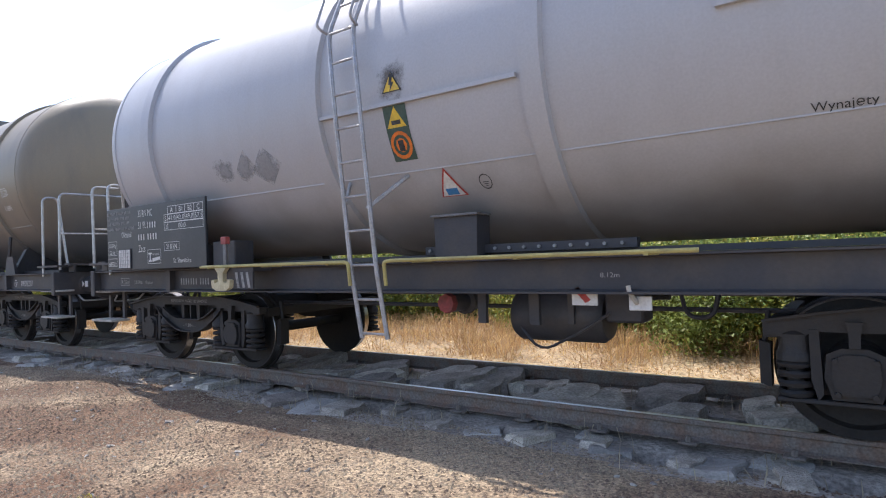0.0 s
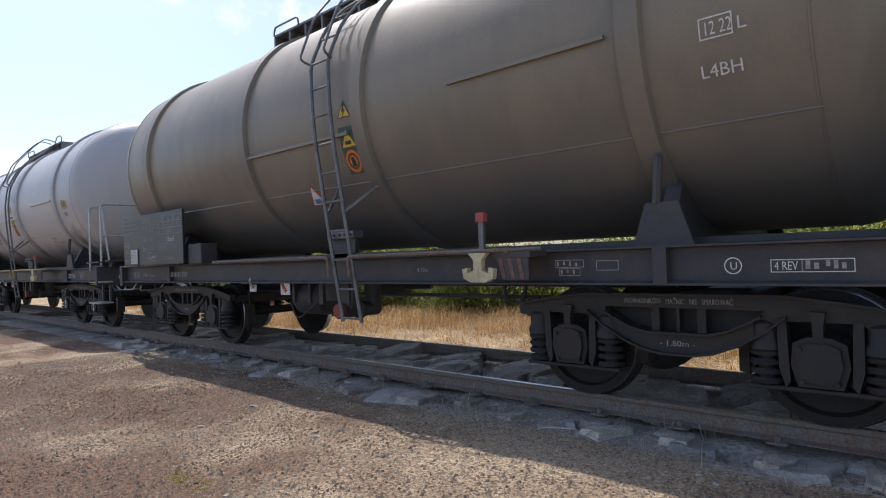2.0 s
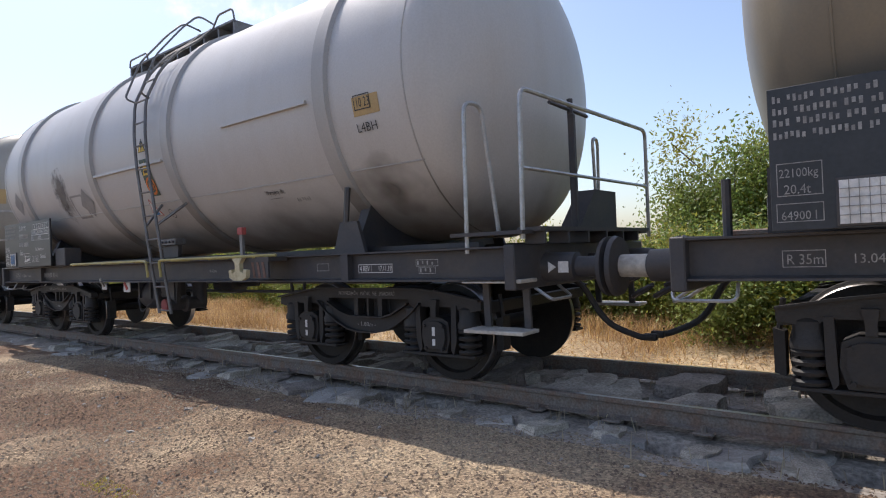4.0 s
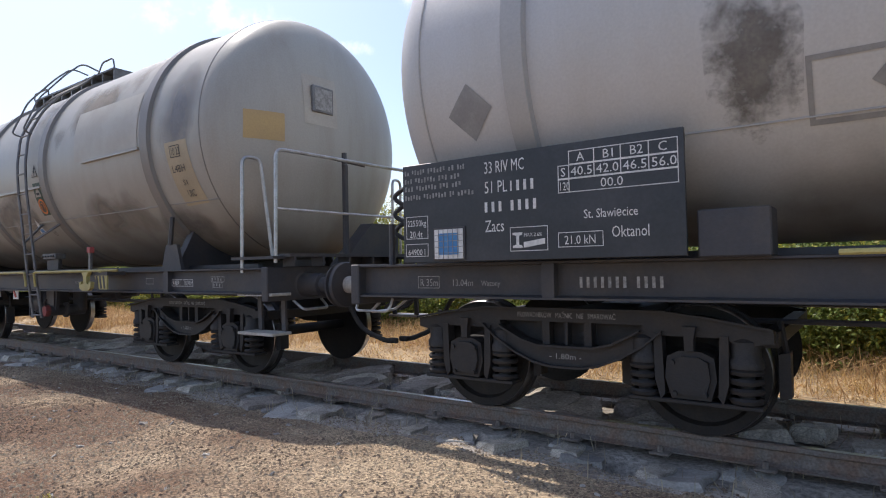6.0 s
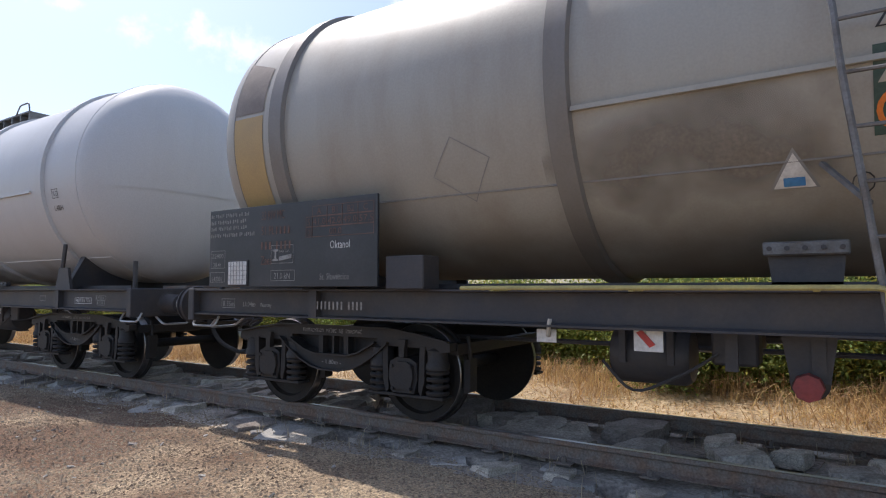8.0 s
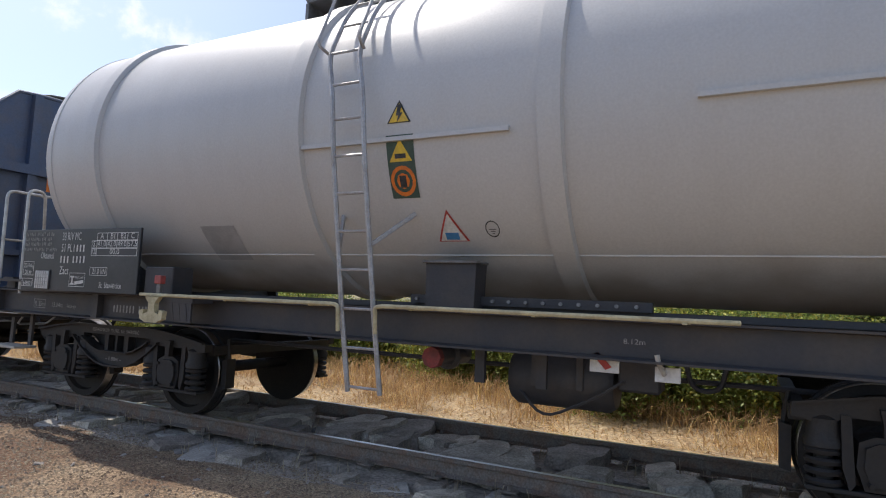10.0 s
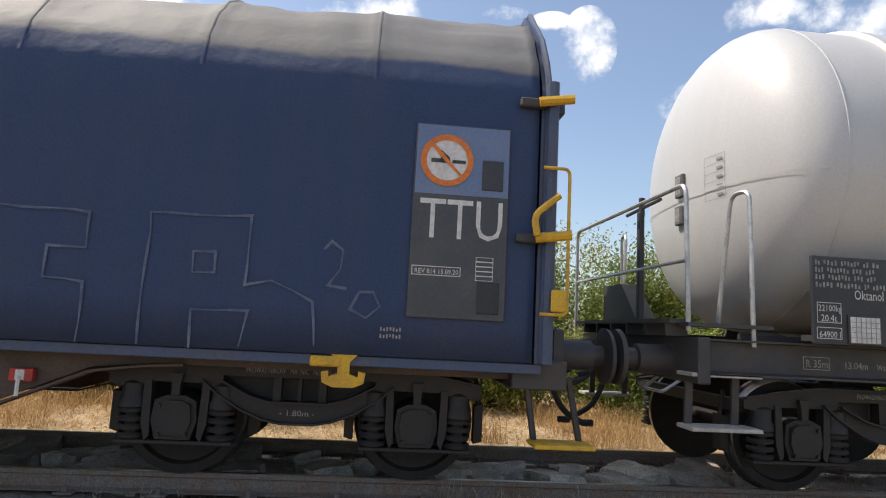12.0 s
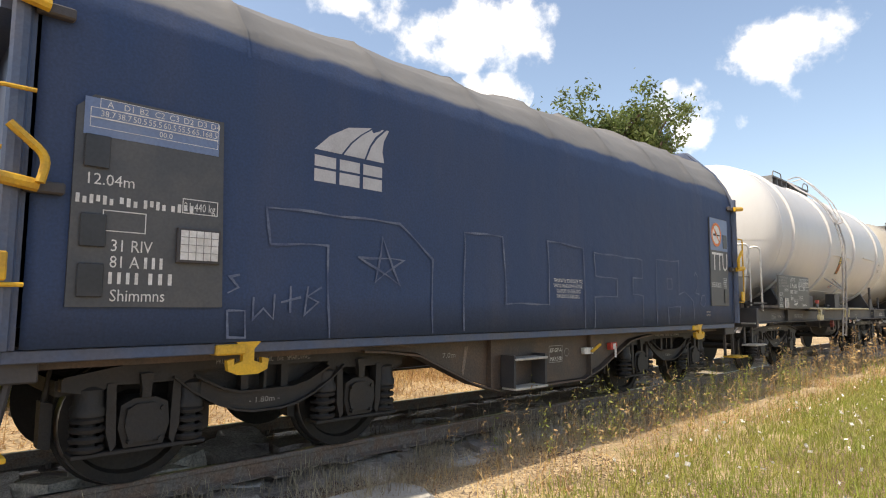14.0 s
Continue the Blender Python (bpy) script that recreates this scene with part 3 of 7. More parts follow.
def wheelset(parent, x):
    bm = BM()
    for s in (-1, 1):
        lathe(bm, [(s * 0.685, 0.06), (s * 0.69, 0.49), (s * 0.715, 0.485), (s * 0.725, WHEEL_R + 0.004), (s * 0.815, WHEEL_R),
                   (s * 0.82, 0.39), (s * 0.775, 0.37), (s * 0.765, 0.19), (s * 0.83, 0.14), (s * 0.835, 0.06)], (0, 0, 0), "y", 40)
    lathe(bm, [(-1.0, 0.065), (1.0, 0.065)], (0, 0, 0), "y", 14)
    w = part("wheelset", bm, M_WHEEL, parent, "rust-brown steel wheelset on an axle", True)
    for s in (-1, 1):
        rim = BM()
        lathe(rim, [(s * 0.730, WHEEL_R + 0.006), (s * 0.812, WHEEL_R + 0.002), (s * 0.8205, WHEEL_R - 0.006)], (0, 0, 0), "y", 40, False)
        part("tread", rim, M_TYRE, w, "polished wheel tread", True)
    w.matrix_basis = pose(x, 0, WHEEL_R)
    return w


def bogie(parent, xc):
    """A cast two-axle bogie: deep side frames with three windows over a sagging belly, shield-shaped axle boxes between capped springs."""
    beam = [(-1.40, 0.70), (-1.40, 0.775), (-1.05, 0.835), (-0.72, 0.875), (0.72, 0.875), (1.05, 0.835), (1.40, 0.775), (1.40, 0.70), (1.20, 0.665),
            (1.12, 0.72), (0.70, 0.72), (0.60, 0.785), (-0.60, 0.785), (-0.70, 0.72), (-1.12, 0.72), (-1.20, 0.665)]
    low = [(-0.72, 0.74), (-0.60, 0.64), (-0.42, 0.53), (-0.26, 0.465), (-0.12, 0.44), (0.12, 0.44), (0.26, 0.465), (0.42, 0.53), (0.60, 0.64), (0.72, 0.74)]
    high = [(-0.58, 0.79), (-0.57, 0.755), (-0.50, 0.715), (-0.36, 0.645), (-0.22, 0.61), (0.22, 0.61), (0.36, 0.645), (0.50, 0.715), (0.57, 0.755), (0.58, 0.79)]
    for s in (-1, 1):
        y0, y1 = sorted((s * 0.97, s * 1.07))
        lip = sorted((s * 1.07, s * 1.105))
        bm = BM()
        prism(bm, [(xc + u, v) for u, v in beam], y0, y1)
        prism(bm, [(xc + u, v) for u, v in [(-0.72, 0.80)] + low + [(0.72, 0.80)] + high[::-1]], y0 + 0.001, y1 - 0.001)
        for wx, half in ((-0.17, 0.03), (0.0, 0.012), (0.17, 0.03)):
            box(bm, xc + wx - half, xc + wx + half, y0 + 0.012, y1 - 0.012, 0.60, 0.80)
        for way in (low, [(-1.40, 0.777), (-1.05, 0.837), (-0.72, 0.877), (0.72, 0.877), (1.05, 0.837), (1.40, 0.777)], [(u, v - 0.016) for u, v in high[1:-1]]):
            for (ua, va), (ub, vb) in zip(way, way[1:]):
                prism(bm, [(xc + ua, va), (xc + ub, vb), (xc + ub, vb + 0.016), (xc + ua, va + 0.016)], lip[0] - 0.01, lip[1])
        box(bm, xc - 0.60, xc + 0.60, *sorted((s * 0.92, s * 0.94)), 0.50, 0.84)
        for ax in (-0.9, 0.9):
            for i in (-1, 1):
                prism(bm, [(xc + ax + i * 0.185, 0.735), (xc + ax + i * 0.24, 0.735), (xc + ax + i * 0.235, 0.42), (xc + ax + i * 0.20, 0.29), (xc + ax + i * 0.17, 0.33)],
                      *sorted((s * 0.99, s * 1.085)))
        side = part("side_frame", bm, M_BOGIE, parent, "greasy black cast bogie side frame")
        for ax in (-0.9, 0.9):
            b = BM()
            shield = [(-0.15, 0.585), (-0.165, 0.44), (-0.125, 0.305), (0.125, 0.305), (0.165, 0.44), (0.15, 0.585), (0.07, 0.625), (-0.07, 0.625)]
            prism(b, [(xc + ax + u, v) for u, v in shield], *sorted((s * 0.86, s * 1.09)))
            prism(b, [(xc + ax + u * 0.78, 0.465 + (v - 0.465) * 0.78) for u, v in shield], *sorted((s * 1.09, s * 1.118)))
            for u, v in ((-0.105, 0.55), (0.105, 0.55), (-0.095, 0.345), (0.095, 0.345)):
                lathe(b, [(s * 1.09, 0.018), (s * 1.135, 0.016)], (xc + ax + u, 0, v), "y", 8)
            box(b, xc + ax - 0.43, xc + ax + 0.43, *sorted((s * 0.90, s * 1.08)), 0.265, 0.295, 0.006)
            prism(b, [(xc + ax - 0.045, 0.79), (xc + ax + 0.045, 0.79), (xc + ax + 0.03, 0.70), (xc + ax + 0.03, 0.63), (xc + ax - 0.03, 0.63), (xc + ax - 0.03, 0.70)],
                  *sorted((s * 1.06, s * 1.115)))
            part("axle_box", b, M_BOGIE, side, "shield-shaped axle box")
            for sx in (-0.325, 0.325):
                sp = BM()
                for k in range(4):
                    tube(sp, [(xc + ax + sx + 0.088 * math.cos(q * math.tau / 12), s * 1.0 + 0.088 * math.sin(q * math.tau / 12), 0.32 + k * 0.062) for q in range(12)], 0.023, 6, True)
                lathe(sp, [(0.29, 0.055), (0.52, 0.055)], (xc + ax + sx, s * 1.0, 0), "z", 10)
                lathe(sp, [(0.525, 0.07), (0.53, 0.112), (0.575, 0.112), (0.60, 0.095), (0.70, 0.095), (0.735, 0.06)], (xc + ax + sx, s * 1.0, 0), "z", 14)
                part("coil_spring", sp, M_BOGIE, side, "capped nest of coil springs", True)
    bm = BM()
    box(bm, xc - 0.22, xc + 0.22, -0.95, 0.95, 0.55, 0.86, 0.03)
    part("bolster", bm, M_BOGIE, parent)
    for ex in (-1.36, 1.36):
        part("end_beam", box(BM(), xc + ex - 0.05, xc + ex + 0.05, -0.95, 0.95, 0.66, 0.76), M_BOGIE, parent)
    for ax in (-0.9, 0.9):
        for s in (-1, 1):
            sh = BM()
            prism(sh, [(xc + ax + s * 0.49, 0.30), (xc + ax + s * 0.56, 0.32), (xc + ax + s * 0.56, 0.62), (xc + ax + s * 0.49, 0.60)], -0.82, -0.70)
            tube(sh, [(xc + ax + s * 0.54, -0.76, 0.55), (xc + ax + s * 0.50, -0.76, 0.82)], 0.02, 6)
            part("brake_shoe", sh, M_BOGIE, parent)
        wheelset(parent, xc + ax)
    letters("PROWADNIK\u00d3W   MA\u0179NIC   NIE   SMAROWA\u0106", 0.056, M_FADED, parent, xc - 0.41, -1.071, 0.816, 0.80)
    letters("- 1.80m -", 0.06, M_FADED, parent, xc - 0.14, -1.071, 0.505, 0.26)


def buffer(parent, s, y, xe, xh, worn=True):
    """One side buffer: box, sleeve, ram and a domed round head. s: the end it stands on."""
    bm = BM()
    lathe(bm, [(s * (xh - 0.02), 0.155), (s * (xh + 0.05), 0.15), (s * (xh + 0.06), 0.125), (s * (xh + 0.34), 0.12), (s * (xh + 0.35), 0.085),
               (s * (xe - 0.05), 0.085)], (0, y, 1.06), "x", 24)
    b = part("buffer", bm, M_FRAME, parent, "black buffer sleeve", True)
    hd = BM()
    lathe(hd, [(s * (xe - 0.06), 0.10), (s * (xe - 0.055), 0.225), (s * (xe - 0.02), 0.235), (s * (xe - 0.008), 0.18), (s * (xe - 0.002), 0.05)], (0, y, 1.06), "x", 28)
    part("buffer_head", hd, M_FRAME, b, "greasy round buffer head", True)
    if worn:
        w = BM()
        lathe(w, [(s * (xh + 0.36), 0.0875), (s * (xe - 0.07), 0.0875)], (0, y, 1.06), "x", 24)
        part("ram", w, M_WORNSTEP, b, "pale greased buffer ram", True)


def draw_gear(parent, s, xh, xe):
    bm = BM()
    prism(bm, [(s * xh, 0.96), (s * xh, 1.16), (s * (xh + 0.30), 1.14), (s * (xh + 0.40), 1.18), (s * (xh + 0.42), 1.05), (s * (xh + 0.28), 0.98)], -0.05, 0.05)
    part("coupling_hook", bm, M_FRAME, parent)
    bm = BM()
    for k in range(3):
        x = s * (xh + 0.34 + k * 0.10)
        tube(bm, [(x + 0.09 * math.cos(q * math.tau / 10), 0.06 * math.sin(q * math.tau / 10), 1.0 - k * 0.10 + 0.05 * math.cos(q * math.tau / 10)) for q in range(10)], 0.022, 6, True)
    part("screw_coupling", bm, M_FRAME, parent)
    bm = BM()
    y = -0.32 * s
    tube(bm, bent([(s * xh, y, 0.95), (s * (xh + 0.12), y, 0.86), (s * (xh + 0.3), y * 0.8, 0.52), (s * (xe - 0.06), y * 0.5, 0.40), (s * (xe + 0.02), y * 0.3, 0.40)], 0.15, 5), 0.028, 8)
    box(bm, s * (xe - 0.0) - 0.07, s * (xe) + 0.05, y * 0.3 - 0.03, y * 0.3 + 0.03, 0.37, 0.43, 0.01)
    part("air_hose", bm, M_HOSE, parent, "hanging black brake hose", True)
    bm = BM()
    tube(bm, bent([(s * (xh + 0.02), -0.62, 0.90), (s * (xh + 0.16), -0.64, 0.80), (s * (xh + 0.16), -1.0, 0.80), (s * (xh + 0.02), -1.02, 0.90)], 0.05), 0.014, 6)
    part("shunter_handle", bm, M_GALV, parent)


def rope_hook(parent, x, y, z, material, k=1.0):
    bm = BM()
    prism(bm, [(x - 0.09 * k, z), (x + 0.09 * k, z), (x + 0.04 * k, z - 0.05 * k), (x + 0.04 * k, z - 0.13 * k), (x + 0.10 * k, z - 0.15 * k), (x + 0.10 * k, z - 0.11 * k),
               (x + 0.15 * k, z - 0.12 * k), (x + 0.14 * k, z - 0.19 * k), (x + 0.07 * k, z - 0.22 * k), (x - 0.07 * k, z - 0.22 * k), (x - 0.14 * k, z - 0.19 * k),
               (x - 0.15 * k, z - 0.12 * k), (x - 0.10 * k, z - 0.11 * k), (x - 0.10 * k, z - 0.15 * k), (x - 0.04 * k, z - 0.13 * k), (x - 0.04 * k, z - 0.05 * k)], y - 0.05, y)
    return part("rope_hook", bm, material, parent, "painted double-pronged rope hook")


# ---- tank wagons ----
WAGON_0, PITCH = -3.23, 13.04
SIDE_Y = -1.36
BOARD_Y = -1.52
BOGIE_X = 3.98


def tank_body(w, base, depth, material, rings, ring_mat, seam_deg=-33):
    bm = BM()
    prof = []
    for k in range(11):
        a = math.pi / 2 * k / 10
        prof.append((-base - depth * math.cos(a), max(0.02, TANK_R * math.sin(a) ** 0.85)))
    prof += [(-base * 0.5, TANK_R), (0, TANK_R), (base * 0.5, TANK_R)]
    prof += [(-a, r) for a, r in prof[:11]][::-1]
    lathe(bm, prof, (0, 0, TANK_Z), "x", 72)
    tank = part("tank", bm, material, w, "cylindrical tank barrel with dished ends", True)
    for x in rings:
        bm = BM()
        lathe(bm, [(x - 0.10, TANK_R + 0.001), (x - 0.085, TANK_R + 0.045), (x + 0.085, TANK_R + 0.045), (x + 0.10, TANK_R + 0.001)], (0, 0, TANK_Z), "x", 72, False)
        part("ring", bm, ring_mat, w, "raised steel stiffening ring", True)
    for x in (-base + 0.02, base - 0.02):
        seam = BM()
        lathe(seam, [(x - 0.008, TANK_R), (x - 0.006, TANK_R + 0.006), (x + 0.006, TANK_R + 0.006), (x + 0.008, TANK_R)], (0, 0, TANK_Z), "x", 72, False)
        part("weld_seam", seam, ring_mat, tank)
    for s in (-1, 1):
        y, z = s * TANK_R * math.cos(radians(seam_deg)), TANK_Z + TANK_R * math.sin(radians(seam_deg))
        part("long_seam", box(BM(), -base, base, y - 0.006, y + 0.006, z - 0.006, z + 0.006), ring_mat, tank)
    return tank


def flank_ledge(w, x0, x1, z, material):
    """A jacket sheet's lower lip that stands off the flank and throws a thin shadow."""
    a = math.asin((z - TANK_Z) / TANK_R)
    bm = BM()
    y0, y1 = -(TANK_R - 0.01) * math.cos(a), -(TANK_R + 0.035) * math.cos(a)
    box(bm, x0, x1, y1, y0, z - 0.012, z + 0.022)
    part("jacket_lip", bm, material, w)


def ladder(w, x_lo, x_mid, x_hi, pitch_w=0.15, material=None):
    """Side ladder that leans on the barrel, its foot below the sole bar."""
    knots = [(x_lo, -1.52, 0.58), (x_lo - 0.06, -1.57, 1.18), (x_mid, -1.64, 2.50), (x_mid - 0.03, -1.645, 2.90), (x_hi, -1.56, 3.36), (x_hi, -1.36, 3.78), (x_hi - 0.03, -1.09, 4.10),
             (x_hi - 0.05, -0.74, 4.36), (x_hi - 0.05, -0.55, 4.55)]
    lad = BM()
    for s in (-1, 1):
        tube(lad, bent([(x + s * pitch_w, y, z) for x, y, z in knots], 0.12), 0.021, 6)
    body = part("ladder", lad, material or M_LADDER, w, "grey steel side ladder", True)
    z = 0.62
    while z < 4.3:
        for (xa, ya, za), (xb, yb, zb) in zip(knots, knots[1:]):
            if za <= z <= zb:
                t = (z - za) / (zb - za)
                x, y = xa + (xb - xa) * t, ya + (yb - ya) * t
                bm = BM()
                tube(bm, [(x - pitch_w, y, z), (x + pitch_w, y, z)], 0.012, 6)
                part("rung", bm, material or M_LADDER, body)
        z += 0.305
    for s in (-1, 1):
        x = x_hi + s * (pitch_w + 0.03)
        bm = tube(BM(), bent([(x, -1.53, 3.38), (x + s * 0.03, -1.66, 3.42), (x + s * 0.03, -1.44, 3.95), (x + s * 0.02, -1.05, 4.42), (x + s * 0.02, -0.80, 4.66), (x, -0.55, 4.60)], 0.1), 0.014, 6)
        part("grab_rail", bm, material or M_LADDER, body, "", True)
    for s in (-1, 1):
        bm = tube(BM(), [(x_lo + s * 0.14 - 0.12, -1.59, 1.72), (x_lo + s * 0.36 - 0.12, -1.26, 2.02)], 0.02, 5)
        part("bracket", bm, material or M_LADDER, body)


def walkway(w, x0, x1, material):
    wk = part("walkway", box(BM(), x0, x1, -0.55, -0.15, TANK_Z + TANK_R + 0.12, TANK_Z + TANK_R + 0.15), material, w, "grating walkway on the barrel's crown")
    part("far_walkway", box(BM(), x0, x1, 0.15, 0.5, TANK_Z + TANK_R + 0.12, TANK_Z + TANK_R + 0.15), material, wk)
    for k in range(9):
        x = x0 + (x1 - x0) * k / 8
        part("crossbar", box(BM(), x - 0.02, x + 0.02, -0.54, 0.5, TANK_Z + TANK_R - 0.06, TANK_Z + TANK_R + 0.118), material, wk)
    bm = BM()
    lathe(bm, [(TANK_Z + TANK_R - 0.05, 0.30), (TANK_Z + TANK_R + 0.16, 0.30), (TANK_Z + TANK_R + 0.17, 0.35), (TANK_Z + TANK_R + 0.22, 0.34), (TANK_Z + TANK_R + 0.26, 0.1)], ((x0 + x1) / 2, 0, 0), "z", 24)
    part("manhole", bm, material, wk, "round manhole lid", True)
    zt = TANK_Z + TANK_R
    bm = BM()
    tube(bm, bent([(x1 - 0.5, -0.55, zt + 0.14), (x1 - 0.35, -0.55, zt + 0.30), (x1, -0.55, zt + 0.30), (x1 + 0.05, -0.55, zt + 0.1)], 0.06), 0.014, 6)
    part("handrail", bm, material, wk, "", True)
    bm = BM()
    tube(bm, bent([(x0, -0.55, zt + 0.14), (x0 + 0.02, -0.55, zt + 0.26), (x0 + 0.6, -0.55, zt + 0.26), (x0 + 0.62, -0.55, zt + 0.14)], 0.06), 0.014, 6)
    part("handrail", bm, material, wk, "", True)


def underframe(w, s_plat):
    """Sole bars, headstocks, cross members, saddles. s_plat: the end that carries the platform."""
    xh = 5.88
    for s in (-1, 1):
        bm = BM()
        prism(bm, [(s * 1.24, 0.97), (s * 1.36, 0.97), (s * 1.36, 0.985), (s * 1.285, 1.0), (s * 1.285, 1.225), (s * 1.36, 1.235), (s * 1.36, 1.25), (s * 1.24, 1.25)], -xh, xh, "x")
        for x in (-BOGIE_X, BOGIE_X):
            box(bm, x - 0.05, x + 0.05, *sorted((s * 1.27, s * 1.355)), 0.986, 1.234)
        part("sole_bar", bm, M_FRAME, w, "sooty black channel sole bar")
        bm = BM()
        box(bm, s * xh - 0.05, s * xh + 0.05, -1.38, 1.38, 0.90, 1.26, 0.01)
        box(bm, s * (xh - 0.35), s * (xh - 0.05), -0.25, 0.25, 0.9, 1.2)
        part("headstock", bm, M_FRAME, w)
        for sy in (-1, 1):
            buffer(w, s, sy * 0.875, PITCH / 2, xh, s != s_plat)
        draw_gear(w, s, xh, PITCH / 2)
        bm = BM()
        prism(bm, [(-1.25, 1.25), (-1.0, 1.75), (-0.72, 1.62), (-0.35, 1.44), (0, 1.39), (0.35, 1.44), (0.72, 1.62), (1.0, 1.75), (1.25, 1.25)], s * BOGIE_X - 0.06, s * BOGIE_X + 0.06, "x")
        for sy in (-1, 1):
            prism(bm, [(s * BOGIE_X - 0.22, 1.25), (s * BOGIE_X - 0.12, 1.56), (s * BOGIE_X + 0.12, 1.56), (s * BOGIE_X + 0.22, 1.25)], sy * 1.26 - 0.02, sy * 1.26 + 0.02)
            tube(bm, [(s * BOGIE_X - 0.04, sy * 1.27, 1.55), (s * BOGIE_X - 0.02, sy * 1.25, 1.90)], 0.03, 6)
        part("saddle", bm, M_FRAME, w, "tank saddle plate")
    bm = BM()
    box(bm, -xh, xh, -0.22, 0.22, 0.92, 1.2)
    for x in (-2.2, 0, 2.2):
        box(bm, x - 0.08, x + 0.08, -1.1, 1.1, 1.0, 1.18)
    part("centre_sill", bm, M_FRAME, w)
    bm = BM()
    box(bm, -5.4, 5.4, -1.08, -1.02, 1.255, 1.30)
    box(bm, -5.4, 5.4, 1.02, 1.08, 1.255, 1.30)
    part("tank_runner", bm, M_FRAME, w)


def mid_support(w, x, short=False):
    bm = BM()
    if short:
        prism(bm, [(x - 0.22, 1.62), (x + 0.22, 1.62), (x + 0.21, 1.26), (x - 0.21, 1.26)], -1.26, -1.05)
        box(bm, x - 0.42, x + 1.50, -1.13, -1.06, 1.30, 1.37)
    else:
        prism(bm, [(x - 0.22, 1.50), (x + 0.22, 1.50), (x + 0.16, 0.98), (x + 0.11, 0.66), (x - 0.11, 0.66), (x - 0.16, 0.98)], -1.08, -1.03)
    plate = part("outlet_plate", bm, M_FRAME, w, "dark trapezoid outlet plate")
    bm = BM()
    box(bm, x - 0.24, x + 0.24, *((-1.29, -1.06, 1.62, 1.64, 0.004) if short else (-1.14, -0.98, 1.47, 1.56, 0.01)))
    part("bolt_flange", bm, M_LADDER, plate)
    for k in range(14 if short else 5):
        bm = BM()
        if short:
            lathe(bm, [(-1.15, 0.014), (-1.13, 0.014)], (x - 0.36 + 0.135 * k, 0, 1.335), "y", 8)
        else:
            lathe(bm, [(-1.16, 0.016), (-1.14, 0.016)], (x - 0.20 + 0.1 * k, 0, 1.515), "y", 8)
        part("bolt", bm, M_FADED if short else M_FRAME, plate)
    px, pz = (x - 0.17, 0.87) if short else (0.12, 0.64)
    bm = BM()
    lathe(bm, [(-1.14, 0.085), (-0.92, 0.085), (-0.90, 0.12), (-0.86, 0.12), (-0.85, 0.09), (-0.6, 0.09)], (px, 0, pz), "y", 16)
    lathe(bm, [(pz - 0.02, 0.10), (pz + 0.22, 0.10), (1.3, 0.08)], (px, -0.66, 0), "z", 16)
    pipe = part("outlet_pipe", bm, M_FRAME, w, "outlet pipe", True)
    bm = BM()
    lathe(bm, [(-1.205, 0.03), (-1.20, 0.085), (-1.14, 0.092), (-1.13, 0.088)], (px, 0, pz), "y", 8)
    part("outlet_cap", bm, M_CAPRED, pipe, "faded red outlet cap")


